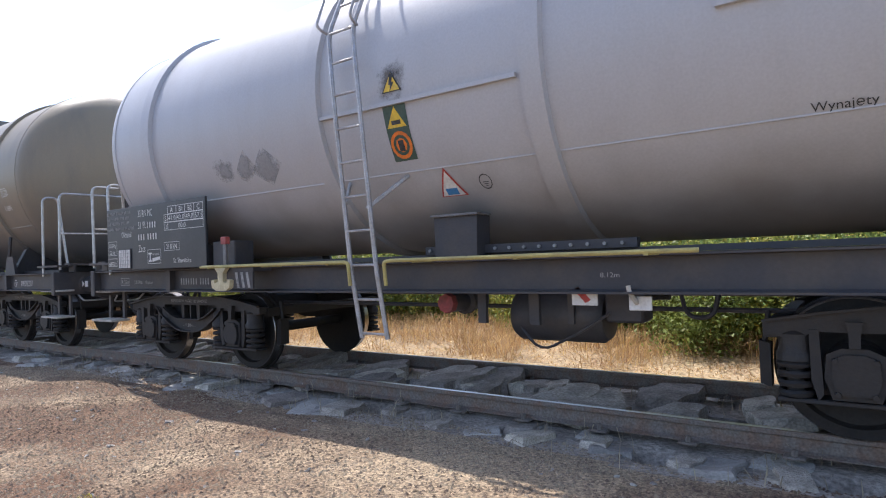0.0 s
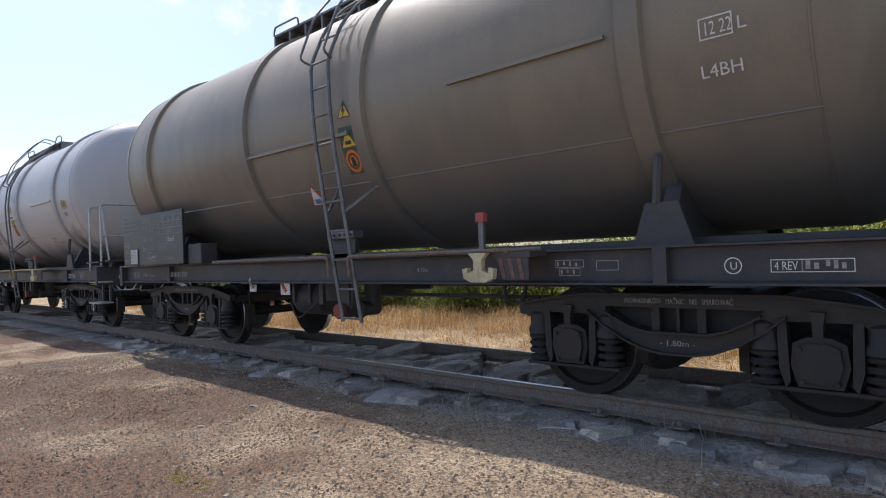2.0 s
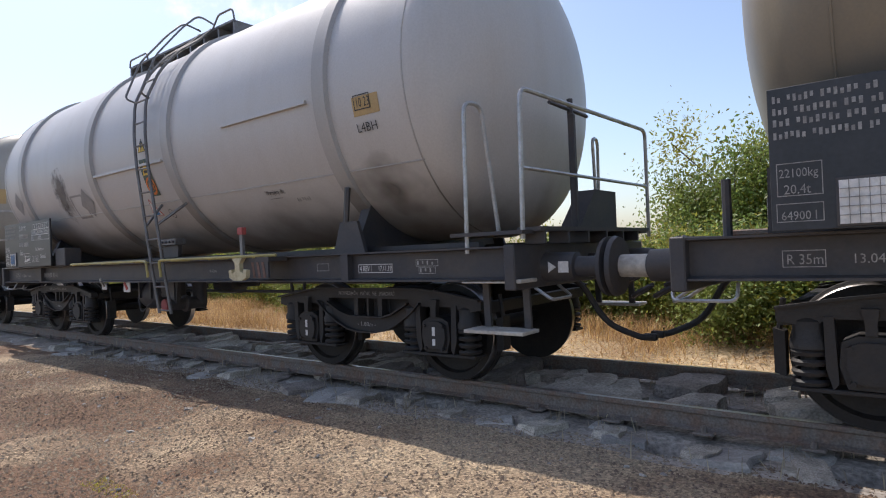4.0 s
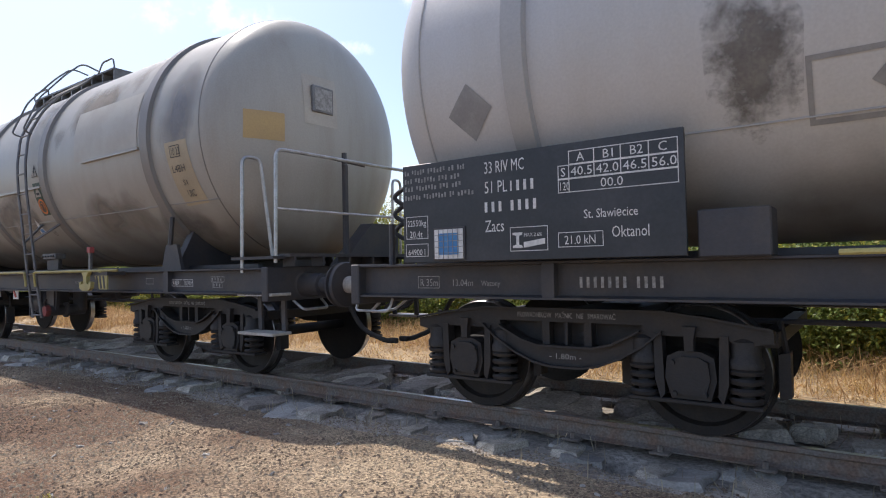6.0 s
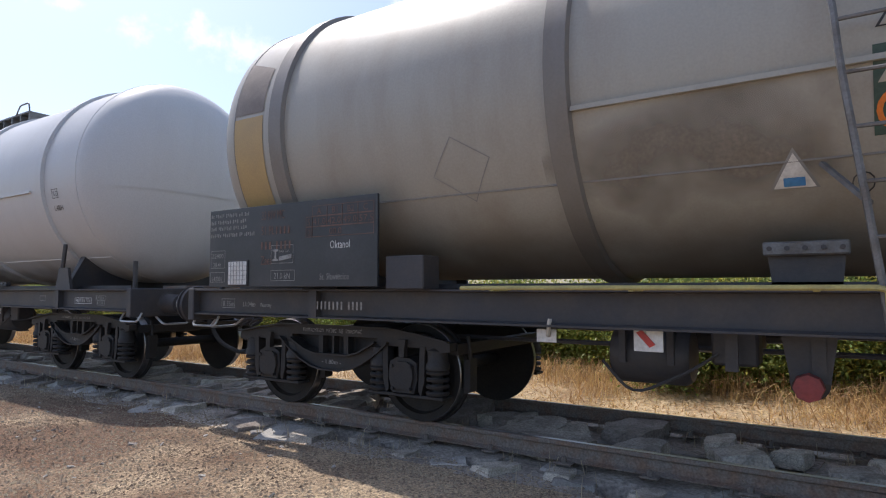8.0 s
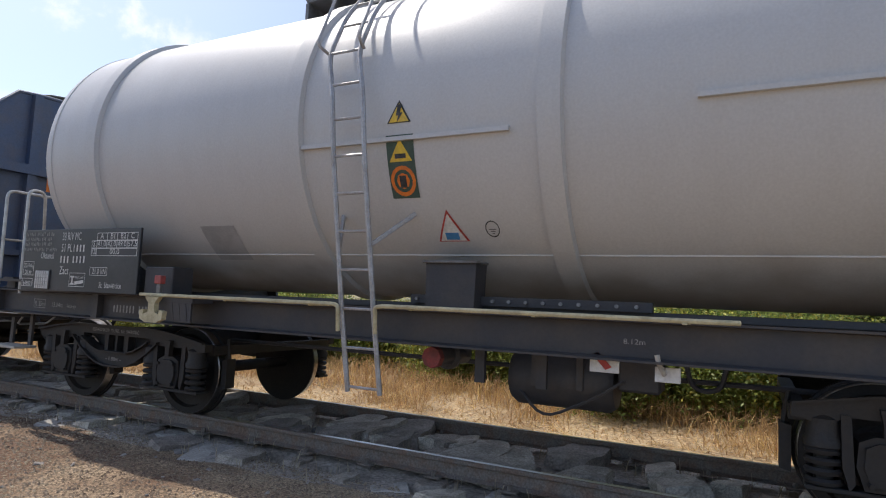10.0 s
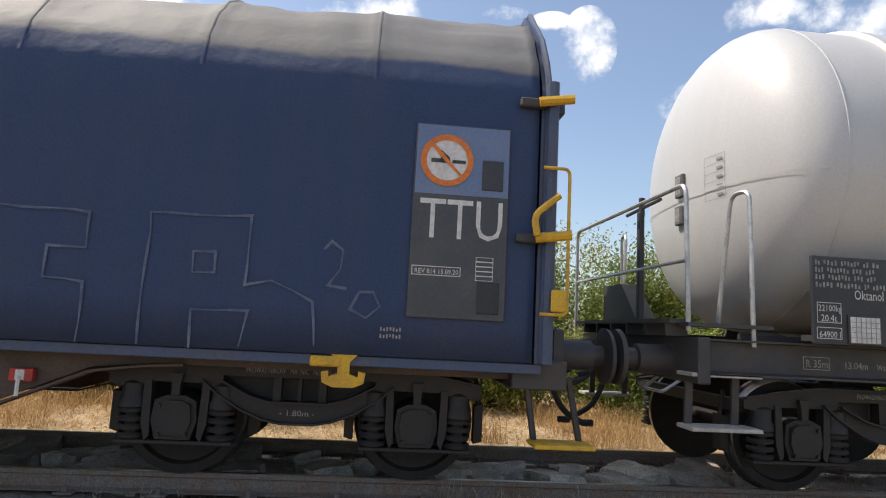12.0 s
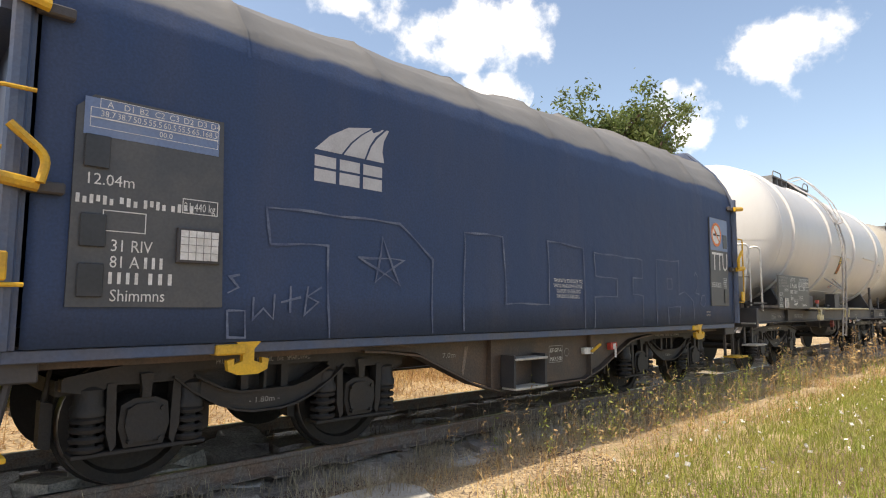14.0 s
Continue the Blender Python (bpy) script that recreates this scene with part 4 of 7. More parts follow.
def brake_gear(w, xw, xs, s):
    """Air tank, cylinder, rods and the changeover plates. s flips it for the other wagon type."""
    xd, hl = (xs - 0.42, 0.43) if s < 0 else (xs - 0.10, 0.31)
    off = 0.41 if s < 0 else 0.76
    bm = BM()
    lathe(bm, [(xd - hl, 0.05), (xd - hl + 0.02, 0.19), (xd - hl + 0.07, 0.225), (xd + hl - 0.07, 0.225), (xd + hl - 0.02, 0.19), (xd + hl, 0.05)], (0, -0.72, 0.75), "x", 24)
    box(bm, xd - 0.2, xd - 0.15, -0.97, -0.5, 0.7, 0.98)
    box(bm, xd + 0.15, xd + 0.2, -0.97, -0.5, 0.7, 0.98)
    part("air_reservoir", bm, M_FRAME, w, "black compressed-air reservoir", True)
    bm = BM()
    lathe(bm, [(xw - 0.36, 0.05), (xw - 0.34, 0.15), (xw + 0.2, 0.15), (xw + 0.22, 0.05), (xw + 0.7, 0.03)], (0, 0.25, 0.84), "x", 18)
    part("brake_cylinder", bm, M_FRAME, w, "black brake cylinder with push rod", True)
    bm = BM()
    box(bm, xd + 0.45, xd + 0.75, -0.95, -0.7, 0.72, 0.97, 0.02)
    tube(bm, bent([(xd + 0.5, -0.96, 0.80), (xd + 0.3, -1.0, 0.66), (xd - 0.1, -0.98, 0.46), (xd - 0.35, -0.9, 0.70)], 0.15), 0.012, 6)
    part("brake_valve", bm, M_FRAME, w, "brake valve box with its hose", True)
    bm = BM()
    tube(bm, [(-3.0, -0.35, 0.78), (3.0, -0.35, 0.78)], 0.022, 6)
    tube(bm, [(-3.4, 0.45, 0.86), (3.4, 0.45, 0.86)], 0.03, 6)
    tube(bm, bent([(1.9, -0.4, 0.95), (1.95, -0.4, 0.72), (2.15, -0.4, 0.72), (2.2, -0.4, 0.95)], 0.1), 0.02, 6)
    part("brake_rod", bm, M_FRAME, w)
    bm = BM()
    box(bm, xs - 0.10, xs + 0.10, -1.275, -1.26, 0.82 if s > 0 else 0.88, 1.01 if s > 0 else 1.07, 0.004)
    pl = part("brake_plate", bm, M_PAPER, w, "white brake changeover plate")
    bm = BM()
    prism(bm, [(xs + u, v + (0.02 if s > 0 else 0.07)) for u, v in ((-0.08, 0.93), (-0.04, 0.95), (0.05, 0.85), (0.01, 0.83))], -1.285, -1.275)
    part("lever", bm, M_RED, pl, "red lever")
    bm = BM()
    box(bm, xs - s * off - 0.08, xs - s * off + 0.08, -1.275, -1.26, 0.85, 0.95, 0.004)
    p2 = part("brake_plate", bm, M_PAPER, w, "small white brake plate")
    bm = BM()
    tube(bm, bent([(xs - s * (off - 0.02), -1.28, 0.90), (xs - s * (off - 0.05), -1.34, 0.98), (xs - s * (off - 0.06), -1.34, 1.03)], 0.03), 0.018, 6)
    part("lever", bm, M_WORNSTEP, p2, "", True)
    for dx in (0.5, 1.0):
        bm = BM()
        box(bm, xs + s * dx - 0.04, xs + s * dx + 0.04, -1.1, -1.06, 0.7, 0.98)
        part("bracket", bm, M_FRAME, w)


def end_platform(w, s, tall=True):
    """Steps, hand loops and the railed brakeman's stage on one end."""
    x0, x1 = 5.40, 5.97
    for sy in (-1, 1):
        for z in (0.985, 0.575):
            bm = BM()
            box(bm, *sorted((s * x0, s * x1)), *sorted((sy * 1.36, sy * 1.10)), z - 0.03, z, 0.005)
            part("step", bm, M_WORNSTEP, w, "worn pale steel footstep")
        for x in (x0 + 0.08, x1 - 0.10):
            bm = BM()
            prism(bm, [(s * (x - 0.03), 1.2), (s * (x + 0.03), 1.2), (s * (x + 0.05), 0.55), (s * (x - 0.01), 0.55)], *sorted((sy * 1.14, sy * 1.11)))
            part("step_hanger", bm, M_FRAME, w)
        bm = BM()
        box(bm, *sorted((s * 5.3, s * 6.0)), *sorted((sy * 1.36, sy * 1.15)), 1.34, 1.37)
        part("stage_edge", bm, M_FRAME, w)
        bm = tube(BM(), bent([(s * (x0 + 0.05), sy * 1.33, 1.20), (s * (x0 + 0.07), sy * 1.33, 2.46), (s * (x0 + 0.10), sy * 1.12, 2.46), (s * (x0 + 0.17), sy * 1.02, 1.36)], 0.11, 6), 0.019, 7)
        part("hand_loop", bm, M_GALV, w, "grey tubular hand loop", True)
    bm = BM()
    tube(bm, bent([(s * 5.97, -1.30, 1.30), (s * 5.99, -1.30, 2.48), (s * 6.04, 1.30, 2.48), (s * 6.04, 1.30, 1.3)], 0.10, 5), 0.020, 7)
    tube(bm, [(s * 5.98, -1.30, 1.86), (s * 6.04, 1.30, 1.86)], 0.016, 7)
    part("railing", bm, M_GALV, w, "tubular stage railing", True)
    bm = BM()
    box(bm, *sorted((s * 5.86, s * 6.08)), -1.2, 1.2, 1.36, 1.395)
    for k in range(6):
        box(bm, *sorted((s * 5.9, s * 6.08)), -1.15 + k * 0.4, -1.12 + k * 0.4, 1.26, 1.36)
    part("stage", bm, M_FRAME, w, "narrow brakeman's stage")
    bm = BM()
    box(bm, *sorted((s * 5.86, s * 5.92)), -0.23, -0.17, 1.25, 2.46, 0.01)
    tube(bm, [(s * 5.85, -0.55, 2.52), (s * 5.9, 0.12, 2.48)], 0.018, 6)
    tube(bm, [(s * 5.88, -0.2, 2.42), (s * 5.88, -0.2, 2.60)], 0.03, 6)
    prism(bm, [(-0.3, 1.25), (0.75, 1.25), (0.75, 1.78), (0.25, 1.78)], *sorted((s * 5.70, s * 5.90)), 'x')
    part("brake_column", bm, M_FRAME, w, "dark handbrake column with crank")


def plain_end(w, s):
    """The end with no stage: a dark apron plate, lamp posts, a step."""
    bm = BM()
    box(bm, *sorted((s * 5.55, s * 5.60)), 0.12, 1.25, 1.26, 1.80)
    part("end_apron", bm, M_FRAME, w, "black end apron plate")
    for x, y, m in ((5.62, -1.15, M_FRAME), (5.75, 1.1, M_FRAME)):
        bm = BM()
        tube(bm, [(s * x, y, 1.25), (s * x, y, 1.62)], 0.03, 8)
        part("lamp_post", bm, m, w)
    bm = BM()
    tube(bm, bent([(s * 5.55, -1.24, 0.95), (s * 5.55, -1.30, 0.84), (s * 5.95, -1.30, 0.84), (s * 5.95, -1.24, 0.95)], 0.05), 0.013, 6)
    part("step_loop", bm, M_GALV, w, "", True)
    bm = BM()
    box(bm, *sorted((s * 5.2, s * 5.75)), -0.5, 0.6, 1.255, 1.30, 0.01)
    part("end_plate", bm, M_RUST, w, "rusty end plate")


def guard_pipes(w, xa, xb, xc_, xd, hook_x, material, hook_mat, stripe_mat=None, drop=0.0, plate_mat=None):
    """Yellow pipes that stand off the sole bar and bend down beside the ladder; rope hook, striped plate and marker post."""
    for a, b in ((xa, xb), (xc_, xd)):
        bm = BM()
        d = 0.05 if b > a else -0.05
        tube(bm, bent([(a, -1.50, 1.262), (a + d * 6, -1.59, 1.262), (b - d, -1.61, 1.262), (b, -1.62, 1.25), (b, -1.60, 1.05)], 0.06), 0.017, 7)
        for f in (0.12, 0.5, 0.88):
            x = a + (b - a) * f
            box(bm, x - 0.015, x + 0.015, -1.60, -1.35, 1.238, 1.25)
        part("guard_pipe", bm, material, w, "dull yellow guard pipe on brackets", True)
    bm = BM()
    box(bm, hook_x - 0.12, hook_x + 0.48, -1.58, -1.34, 1.20, 1.246)
    part("hook_bracket", bm, M_FRAME, w)
    rope_hook(w, hook_x, -1.59, 1.245, hook_mat, 1.1)
    bm = BM()
    prism(bm, [(hook_x + 0.13, 1.198), (hook_x + 0.46, 1.198), (hook_x + 0.46, 1.02), (hook_x + 0.26, 1.02)], -1.575, -1.555)
    plate = part("striped_plate", bm, plate_mat or M_FRAME, w, "small striped plate beside the rope hook")
    for k in range(3):
        x = hook_x + 0.17 + 0.09 * k
        flat("stripe", [(x, 1.195), (x + 0.04, 1.195), (x + 0.075, 1.03), (x + 0.035, 1.03)], stripe_mat or hook_mat, plate, -1.576)
    bm = BM()
    box(bm, hook_x - 0.025, hook_x + 0.025, -1.58, -1.55, 1.246, 1.50 - drop)
    post = part("marker_post", bm, M_LADDER, w, "short marker post")
    bm = BM()
    box(bm, hook_x - 0.045, hook_x + 0.045, -1.595, -1.535, 1.50 - drop, 1.58 - drop, 0.006)
    part("marker_top", bm, M_MARKER, post, "faded red marker cap")


def lettering_board(w, x0, x1, z0, z1, worn=0, blue=False):
    """The black board with the wagon's data; owner, telephone and wagon number are left as bars."""
    bm = BM()
    box(bm, x0, x1, BOARD_Y, BOARD_Y + 0.03, z0, z1, 0.004)
    bd = part("data_board", bm, M_BOARD, w, "black data board with white lettering")
    for x in (x0 + 0.2, x1 - 0.25):
        part("board_bracket", box(BM(), x, x + 0.05, BOARD_Y + 0.03, -1.1, z0 + 0.02, z0 + 0.07), M_FRAME, bd)
    bm = BM()
    box(bm, x1 + 0.05, x1 + 0.45, -1.47, -1.22, 1.25, 1.54, 0.01)
    part("equipment_box", bm, M_FRAME, w, "small black box beside the board")
    W, H, y = x1 - x0, z1 - z0, BOARD_Y
    def X(u):
        return x0 + u * W
    def Z(v):
        return z1 - v * H
    white = M_FADED if worn else M_WHITE
    rust = M_RUSTTEXT if worn > 1 else white
    for v, ws in ((0.105, (0.05, 0.13, 0.17, 0.06, 0.07)), (0.19, (0.08, 0.20, 0.09, 0.09)), (0.27, (0.09, 0.20, 0.09, 0.09)), (0.36, (0.16, 0.22, 0.05, 0.15))):
        bars("lettering", X(0.012), Z(v), [q * W / 2.1 for q in ws], 0.040, 0.022, M_FADED, bd, y, label="white bars of small writing")
    letters("33 RIV MC", 0.125, rust, bd, X(0.355), y, Z(0.18), 0.33)
    letters("51 PL", 0.125, rust, bd, X(0.355), y, Z(0.365), 0.19)
    bars("lettering", X(0.355) + 0.22, Z(0.365), (0.03, 0.17), 0.075, 0.02, rust, bd, y)
    bars("lettering", X(0.355), Z(0.545), (0.18, 0.24), 0.075, 0.04, rust, bd, y, label="white bars of the wagon number")
    letters("Zacs" if not worn else "Zaes", 0.125, rust, bd, X(0.355), y, Z(0.73), 0.16)
    letters("Oktanol", 0.105, M_WHITE, bd, X(0.17) if worn < 1 and not blue else X(0.79) if blue else X(0.76), y, Z(0.48) if worn < 1 and not blue else (Z(0.57) if worn else Z(0.83)), 0.24)
    # load table
    t0, t1, tz = X(0.66), X(0.985), Z(0.07)
    ch = 0.36 * H / 3
    for k in range(3):
        a = t0 - (0.08 if k else 0)
        outline("table_line", rect(a, t1, tz - (k + 1) * ch, tz - k * ch), 0.006, rust, bd, y)
    for k in range(1, 4):
        flat("table_line", rect(t0 + (t1 - t0) * k / 4 - 0.003, t0 + (t1 - t0) * k / 4 + 0.003, tz - 2 * ch, tz), rust, bd, y)
    flat("table_line", rect(t0 - 0.003, t0 + 0.003, tz - 3 * ch, tz - ch), rust, bd, y)
    for k, q in enumerate(("A", "B1", "B2", "C")):
        letters(q, 0.085, rust, bd, t0 + (k + 0.32) * (t1 - t0) / 4, y, tz - ch + 0.018)
    for k, q in enumerate(("40.5", "42.0", "46.5", "56.0") if blue else ("41.0", "42.0", "49.0", "57.5")):
        letters(q, 0.085, rust, bd, t0 + (k + 0.08) * (t1 - t0) / 4, y, tz - 2 * ch + 0.018, (t1 - t0) / 4 * 0.84)
    letters("S", 0.085, rust, bd, t0 - 0.06, y, tz - 2 * ch + 0.018)
    letters("120", 0.08, rust, bd, t0 - 0.075, y, tz - 3 * ch + 0.018, 0.07)
    letters("00.0", 0.085, rust, bd, t0 + 0.22, y, tz - 3 * ch + 0.018, 0.15)
    # tare, volume, paper
    outline("frame_line", rect(X(0.015), X(0.115), Z(0.76), Z(0.53)), 0.005, white, bd, y)
    letters("22550kg" if blue else "22400" if worn > 1 else "22100kg", 0.07, white, bd, X(0.02), y, Z(0.63), 0.19)
    letters("20.4t", 0.075, white, bd, X(0.03), y, Z(0.745), 0.13)
    outline("frame_line", rect(X(0.012), X(0.115), Z(0.94), Z(0.81)), 0.005, white, bd, y)
    letters("64200 l" if worn > 1 else "64900 l", 0.07, white, bd, X(0.022), y, Z(0.925), 0.17)
    bm = BM()
    box(bm, X(0.14), X(0.275), y - 0.012, y - 0.001, Z(0.985), Z(0.66), 0.003)
    holder = part("paper_holder", bm, M_FRAME, bd, "wire-fronted paper holder")
    bm = BM()
    box(bm, X(0.147), X(0.268), y - 0.018, y - 0.013, Z(0.97), Z(0.68))
    part("paper", bm, M_PAPER, holder, "white paper under wire mesh")
    if blue:
        bm = BM()
        box(bm, X(0.165), X(0.25), y - 0.022, y - 0.0185, Z(0.93), Z(0.72))
        part("paper", bm, M_BLUE, holder, "blue printed square")
    for k in range(1, 6):
        x = X(0.147) + (X(0.268) - X(0.147)) * k / 6
        flat("wire", rect(x - 0.002, x + 0.002, Z(0.97), Z(0.68)), M_FADED, holder, y - 0.023)
    for k in range(1, 5):
        z = Z(0.97) + (Z(0.68) - Z(0.97)) * k / 5
        flat("wire", rect(X(0.147), X(0.268), z - 0.002, z + 0.002), M_FADED, holder, y - 0.023)
    # rail symbol, force, home station
    us, vs, uk, zk = (0.42, 0.20, 0.42, 0.93) if worn > 1 else (0.45, 0.0, 0.62, 0.90) if blue else (0.45, 0.0, 0.62, 0.735)
    outline("frame_line", rect(X(us), X(us + 0.135), Z(0.92 - vs), Z(0.70 - vs)), 0.005, white, bd, y)
    flat("symbol", [(X(us + a), Z(b - vs)) for a, b in ((0.01, 0.89), (0.045, 0.89), (0.045, 0.87), (0.033, 0.86), (0.033, 0.78), (0.045, 0.77), (0.045, 0.75),
                                                         (0.01, 0.75), (0.01, 0.77), (0.023, 0.78), (0.023, 0.86), (0.01, 0.87))], white, bd, y - 0.003)
    flat("symbol", [(X(us + a), Z(b - vs)) for a, b in ((0.05, 0.89), (0.125, 0.86), (0.125, 0.81), (0.05, 0.84))], white, bd, y - 0.003)
    letters("MAX 2.6%", 0.035, white, bd, X(us + 0.05), y, Z(0.79 - vs), 0.14)
    outline("frame_line", rect(X(uk), X(uk + 0.145), Z(zk), Z(zk - 0.13)), 0.005, white, bd, y)
    letters("21.0 kN", 0.085, white, bd, X(uk + 0.02), y, Z(zk - 0.025), 0.22)
    letters("St. S\u0142awi\u0119cice", 0.085, white, bd, X(0.705), y, Z(0.92) if not blue else Z(0.66), 0.36)
    # on the sole bar below
    ys = SIDE_Y - 0.002
    fade = M_FADED
    outline("frame_line", rect(x0 + 0.02, x0 + 0.24, 1.05, 1.15), 0.005, fade, w, ys)
    letters("R 35m", 0.085, fade, w, x0 + 0.04, ys, 1.068, 0.18)
    letters("13.04m", 0.075, fade, w, x0 + 0.36, ys, 1.07, 0.19)
    letters("Wazony", 0.06, fade, w, x0 + 0.64, ys, 1.07, 0.17)
    bars("lettering", x0 + 1.45, 1.06, (0.36, 0.20), 0.075, 0.04, fade, w, ys, label="faded bars of the wagon number")


def sole_bar_marks(w, kind):
    """Small stencilled data along the sole bar; the revision frame, the grid of figures and the round mark differ from wagon to wagon."""
    ys = SIDE_Y - 0.002
    rev, grid, small = {"b": (4.91, 3.27, 3.59), "c": (4.41, 5.04, 3.68), "d": (4.36, 5.06, 3.64)}.get(kind, (4.75, 5.2, 3.6))
    outline("frame_line", rect(rev - 0.22, rev + 0.22, 1.055, 1.135), 0.005, M_WHITE, w, ys)
    letters("4 REV", 0.075, M_WHITE, w, rev - 0.20, ys, 1.07, 0.13)
    flat("table_line", rect(rev - 0.05, rev - 0.045, 1.06, 1.13), M_FADED, w, ys - 0.003)
    if kind in "cd":
        letters({"c": "17.11.19", "d": "10.10.19"}[kind], 0.072, M_WHITE, w, rev + 0.04, ys, 1.07, 0.16)
    else:
        bars("lettering", rev - 0.03, 1.075, (0.09, 0.12), 0.05, 0.015, M_FADED, w, ys)
    outline("frame_line", rect(small - 0.09, small + 0.09, 1.08, 1.155), 0.005, M_FADED, w, ys)
    for v, n in ((1.105, 4), (1.04, 3)):
        outline("table_line", rect(grid - 0.125 + (4 - n) * 0.03, grid + 0.125 - (4 - n) * 0.03, v, v + 0.06), 0.005, M_FADED, w, ys)
        bars("lettering", grid - 0.11 + (4 - n) * 0.03, v + 0.012, (0.03,) * n, 0.036, 0.024, M_FADED, w, ys)
    if kind == "b":
        outline("round_mark", ringpts(4.47, 1.10, 0.055, 16), 0.007, M_WHITE, w, ys)
        letters("U", 0.07, M_WHITE, w, 4.45, ys, 1.075, 0.04)
    letters("8.12m", 0.05, M_FADED, w, 1.6, ys, 1.09, 0.14)


def triangle(x, z, r):
    return [(x - r, z - r * 0.62), (x + r, z - r * 0.62), (x, z + r * 1.05)]


def ringpts(x, z, r, n=16):
    return [(x + r * math.cos(k * math.tau / n), z + r * math.sin(k * math.tau / n)) for k in range(n)]


def warning_signs(w, x, xt, yellow=None, red=None, zt=1.90):
    """Overhead-wire warnings and the drain triangle, stuck to the flank."""
    yellow, red = yellow or M_STICKYELLOW, red or M_RED
    decal("bolt_sign", triangle(x, 2.78, 0.11), M_BLACK, w, "yellow lightning triangle", 0.004, 3)
    decal("bolt_sign", triangle(x, 2.775, 0.09), yellow, w, "", 0.007, 3)
    decal("bolt", [(x - 0.01, 2.86), (x + 0.03, 2.86), (x + 0.01, 2.79), (x + 0.035, 2.79), (x - 0.02, 2.71), (x, 2.77), (x - 0.025, 2.77)], M_BLACK, w, "", 0.010, 1)
    decal("warning_sticker", rect(x - 0.125, x + 0.125, 2.14, 2.62), M_GREEN, w, "dark green sticker with overhead-wire warning", 0.004)
    decal("warning_triangle", triangle(x, 2.48, 0.105), yellow, w, "", 0.007, 3)
    decal("warning_figure", rect(x - 0.05, x + 0.05, 2.44, 2.475), M_BLACK, w, "", 0.010, 1)
    outline("ban_ring", ringpts(x, 2.27, 0.115), 0.03, M_ORANGE, w, None, "orange prohibition ring", 0.007)
    decal("ban_figure", ringpts(x, 2.27, 0.06, 8), M_ORANGE, w, "", 0.007, 1)
    decal("ban_figure", rect(x - 0.03, x + 0.03, 2.22, 2.31), M_BLACK, w, "", 0.010, 1)
    decal("drain_sign", triangle(xt, zt, 0.14), red, w, "red-edged white drain triangle", 0.004, 3)
    decal("drain_sign", triangle(xt, zt - 0.007, 0.118), M_PAPER, w, "", 0.007, 3)
    decal("drain_figure", rect(xt - 0.06, xt + 0.06, zt - 0.07, zt - 0.02), M_BLUE, w, "", 0.010, 1)
    outline("earth_sign", ringpts(xt + 0.36, 1.90, 0.06, 12), 0.008, M_BLACK, w)
    flat_z = 1.90
    for k in range(3):
        decal("earth_sign", rect(xt + 0.36 - 0.03 + 0.01 * k, xt + 0.36 + 0.03 - 0.01 * k, flat_z - 0.005 - 0.015 * k, flat_z - 0.0 - 0.015 * k), M_BLACK, w, "", 0.005, 1)


def tank_wagon(n, tank_m, label, s_plat, base, rings, lad, board, extra):
    w = thing("tank_wagon", WAGON_0 - PITCH * n, TRACK_Y, 0, label, "tank wagon", "tank wagons of the train")
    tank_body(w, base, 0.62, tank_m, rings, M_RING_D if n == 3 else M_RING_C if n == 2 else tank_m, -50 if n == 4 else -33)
    underframe(w, s_plat)
    bogie(w, -BOGIE_X)
    bogie(w, BOGIE_X)
    ladder(w, *lad, 0.15, M_LADDERPALE if n in (0, 4) else M_LADDER)
    walkway(w, -2.0, 0.85 if n in (0, 4) else 1.05, M_LADDER)
    end_platform(w, s_plat)
    plain_end(w, -s_plat)
    lettering_board(w, *board)
    sole_bar_marks(w, "abcde"[n])
    extra(w)
    return w


def wagon_a(w):
    mid_support(w, 0.30, True)
    brake_gear(w, 0.95, 1.44, -1)
    guard_pipes(w, -3.05, -0.62, 2.3, -0.20, -2.48, M_YELLOWPIPE, M_CREAM, M_FADED)
    warning_signs(w, -0.13, 0.21)
    flank_ledge(w, -1.05, 1.07, 2.61, M_TANK_A)
    flank_ledge(w, 2.46, 3.75, 2.75, M_TANK_A)
    letters("Wynaj\u0119ty dla:", 0.085, M_BLACK, w, 2.92, 0, 2.06, 0.47, True)
    decal("paint_patch", rect(-2.85, -2.45, 2.20, 2.45), M_FAINT, w, "grey overpainted patch")
    decal("stain", rect(-0.30, 0.04, 2.62, 3.0), M_SMEAR, w, "dark smear round the lightning sign", 0.003)
    decal("stain", [(-2.5, 2.25), (-2.3, 2.15), (-2.1, 2.3), (-2.25, 2.5)], M_FAINT, w, "grey overpainted patch")
    decal("paint_patch", [(-2.2, 2.25), (-1.95, 2.1), (-1.7, 2.3), (-1.95, 2.5)], M_FAINT, w, "grey overpainted diamond")


E_BASE = 4.76


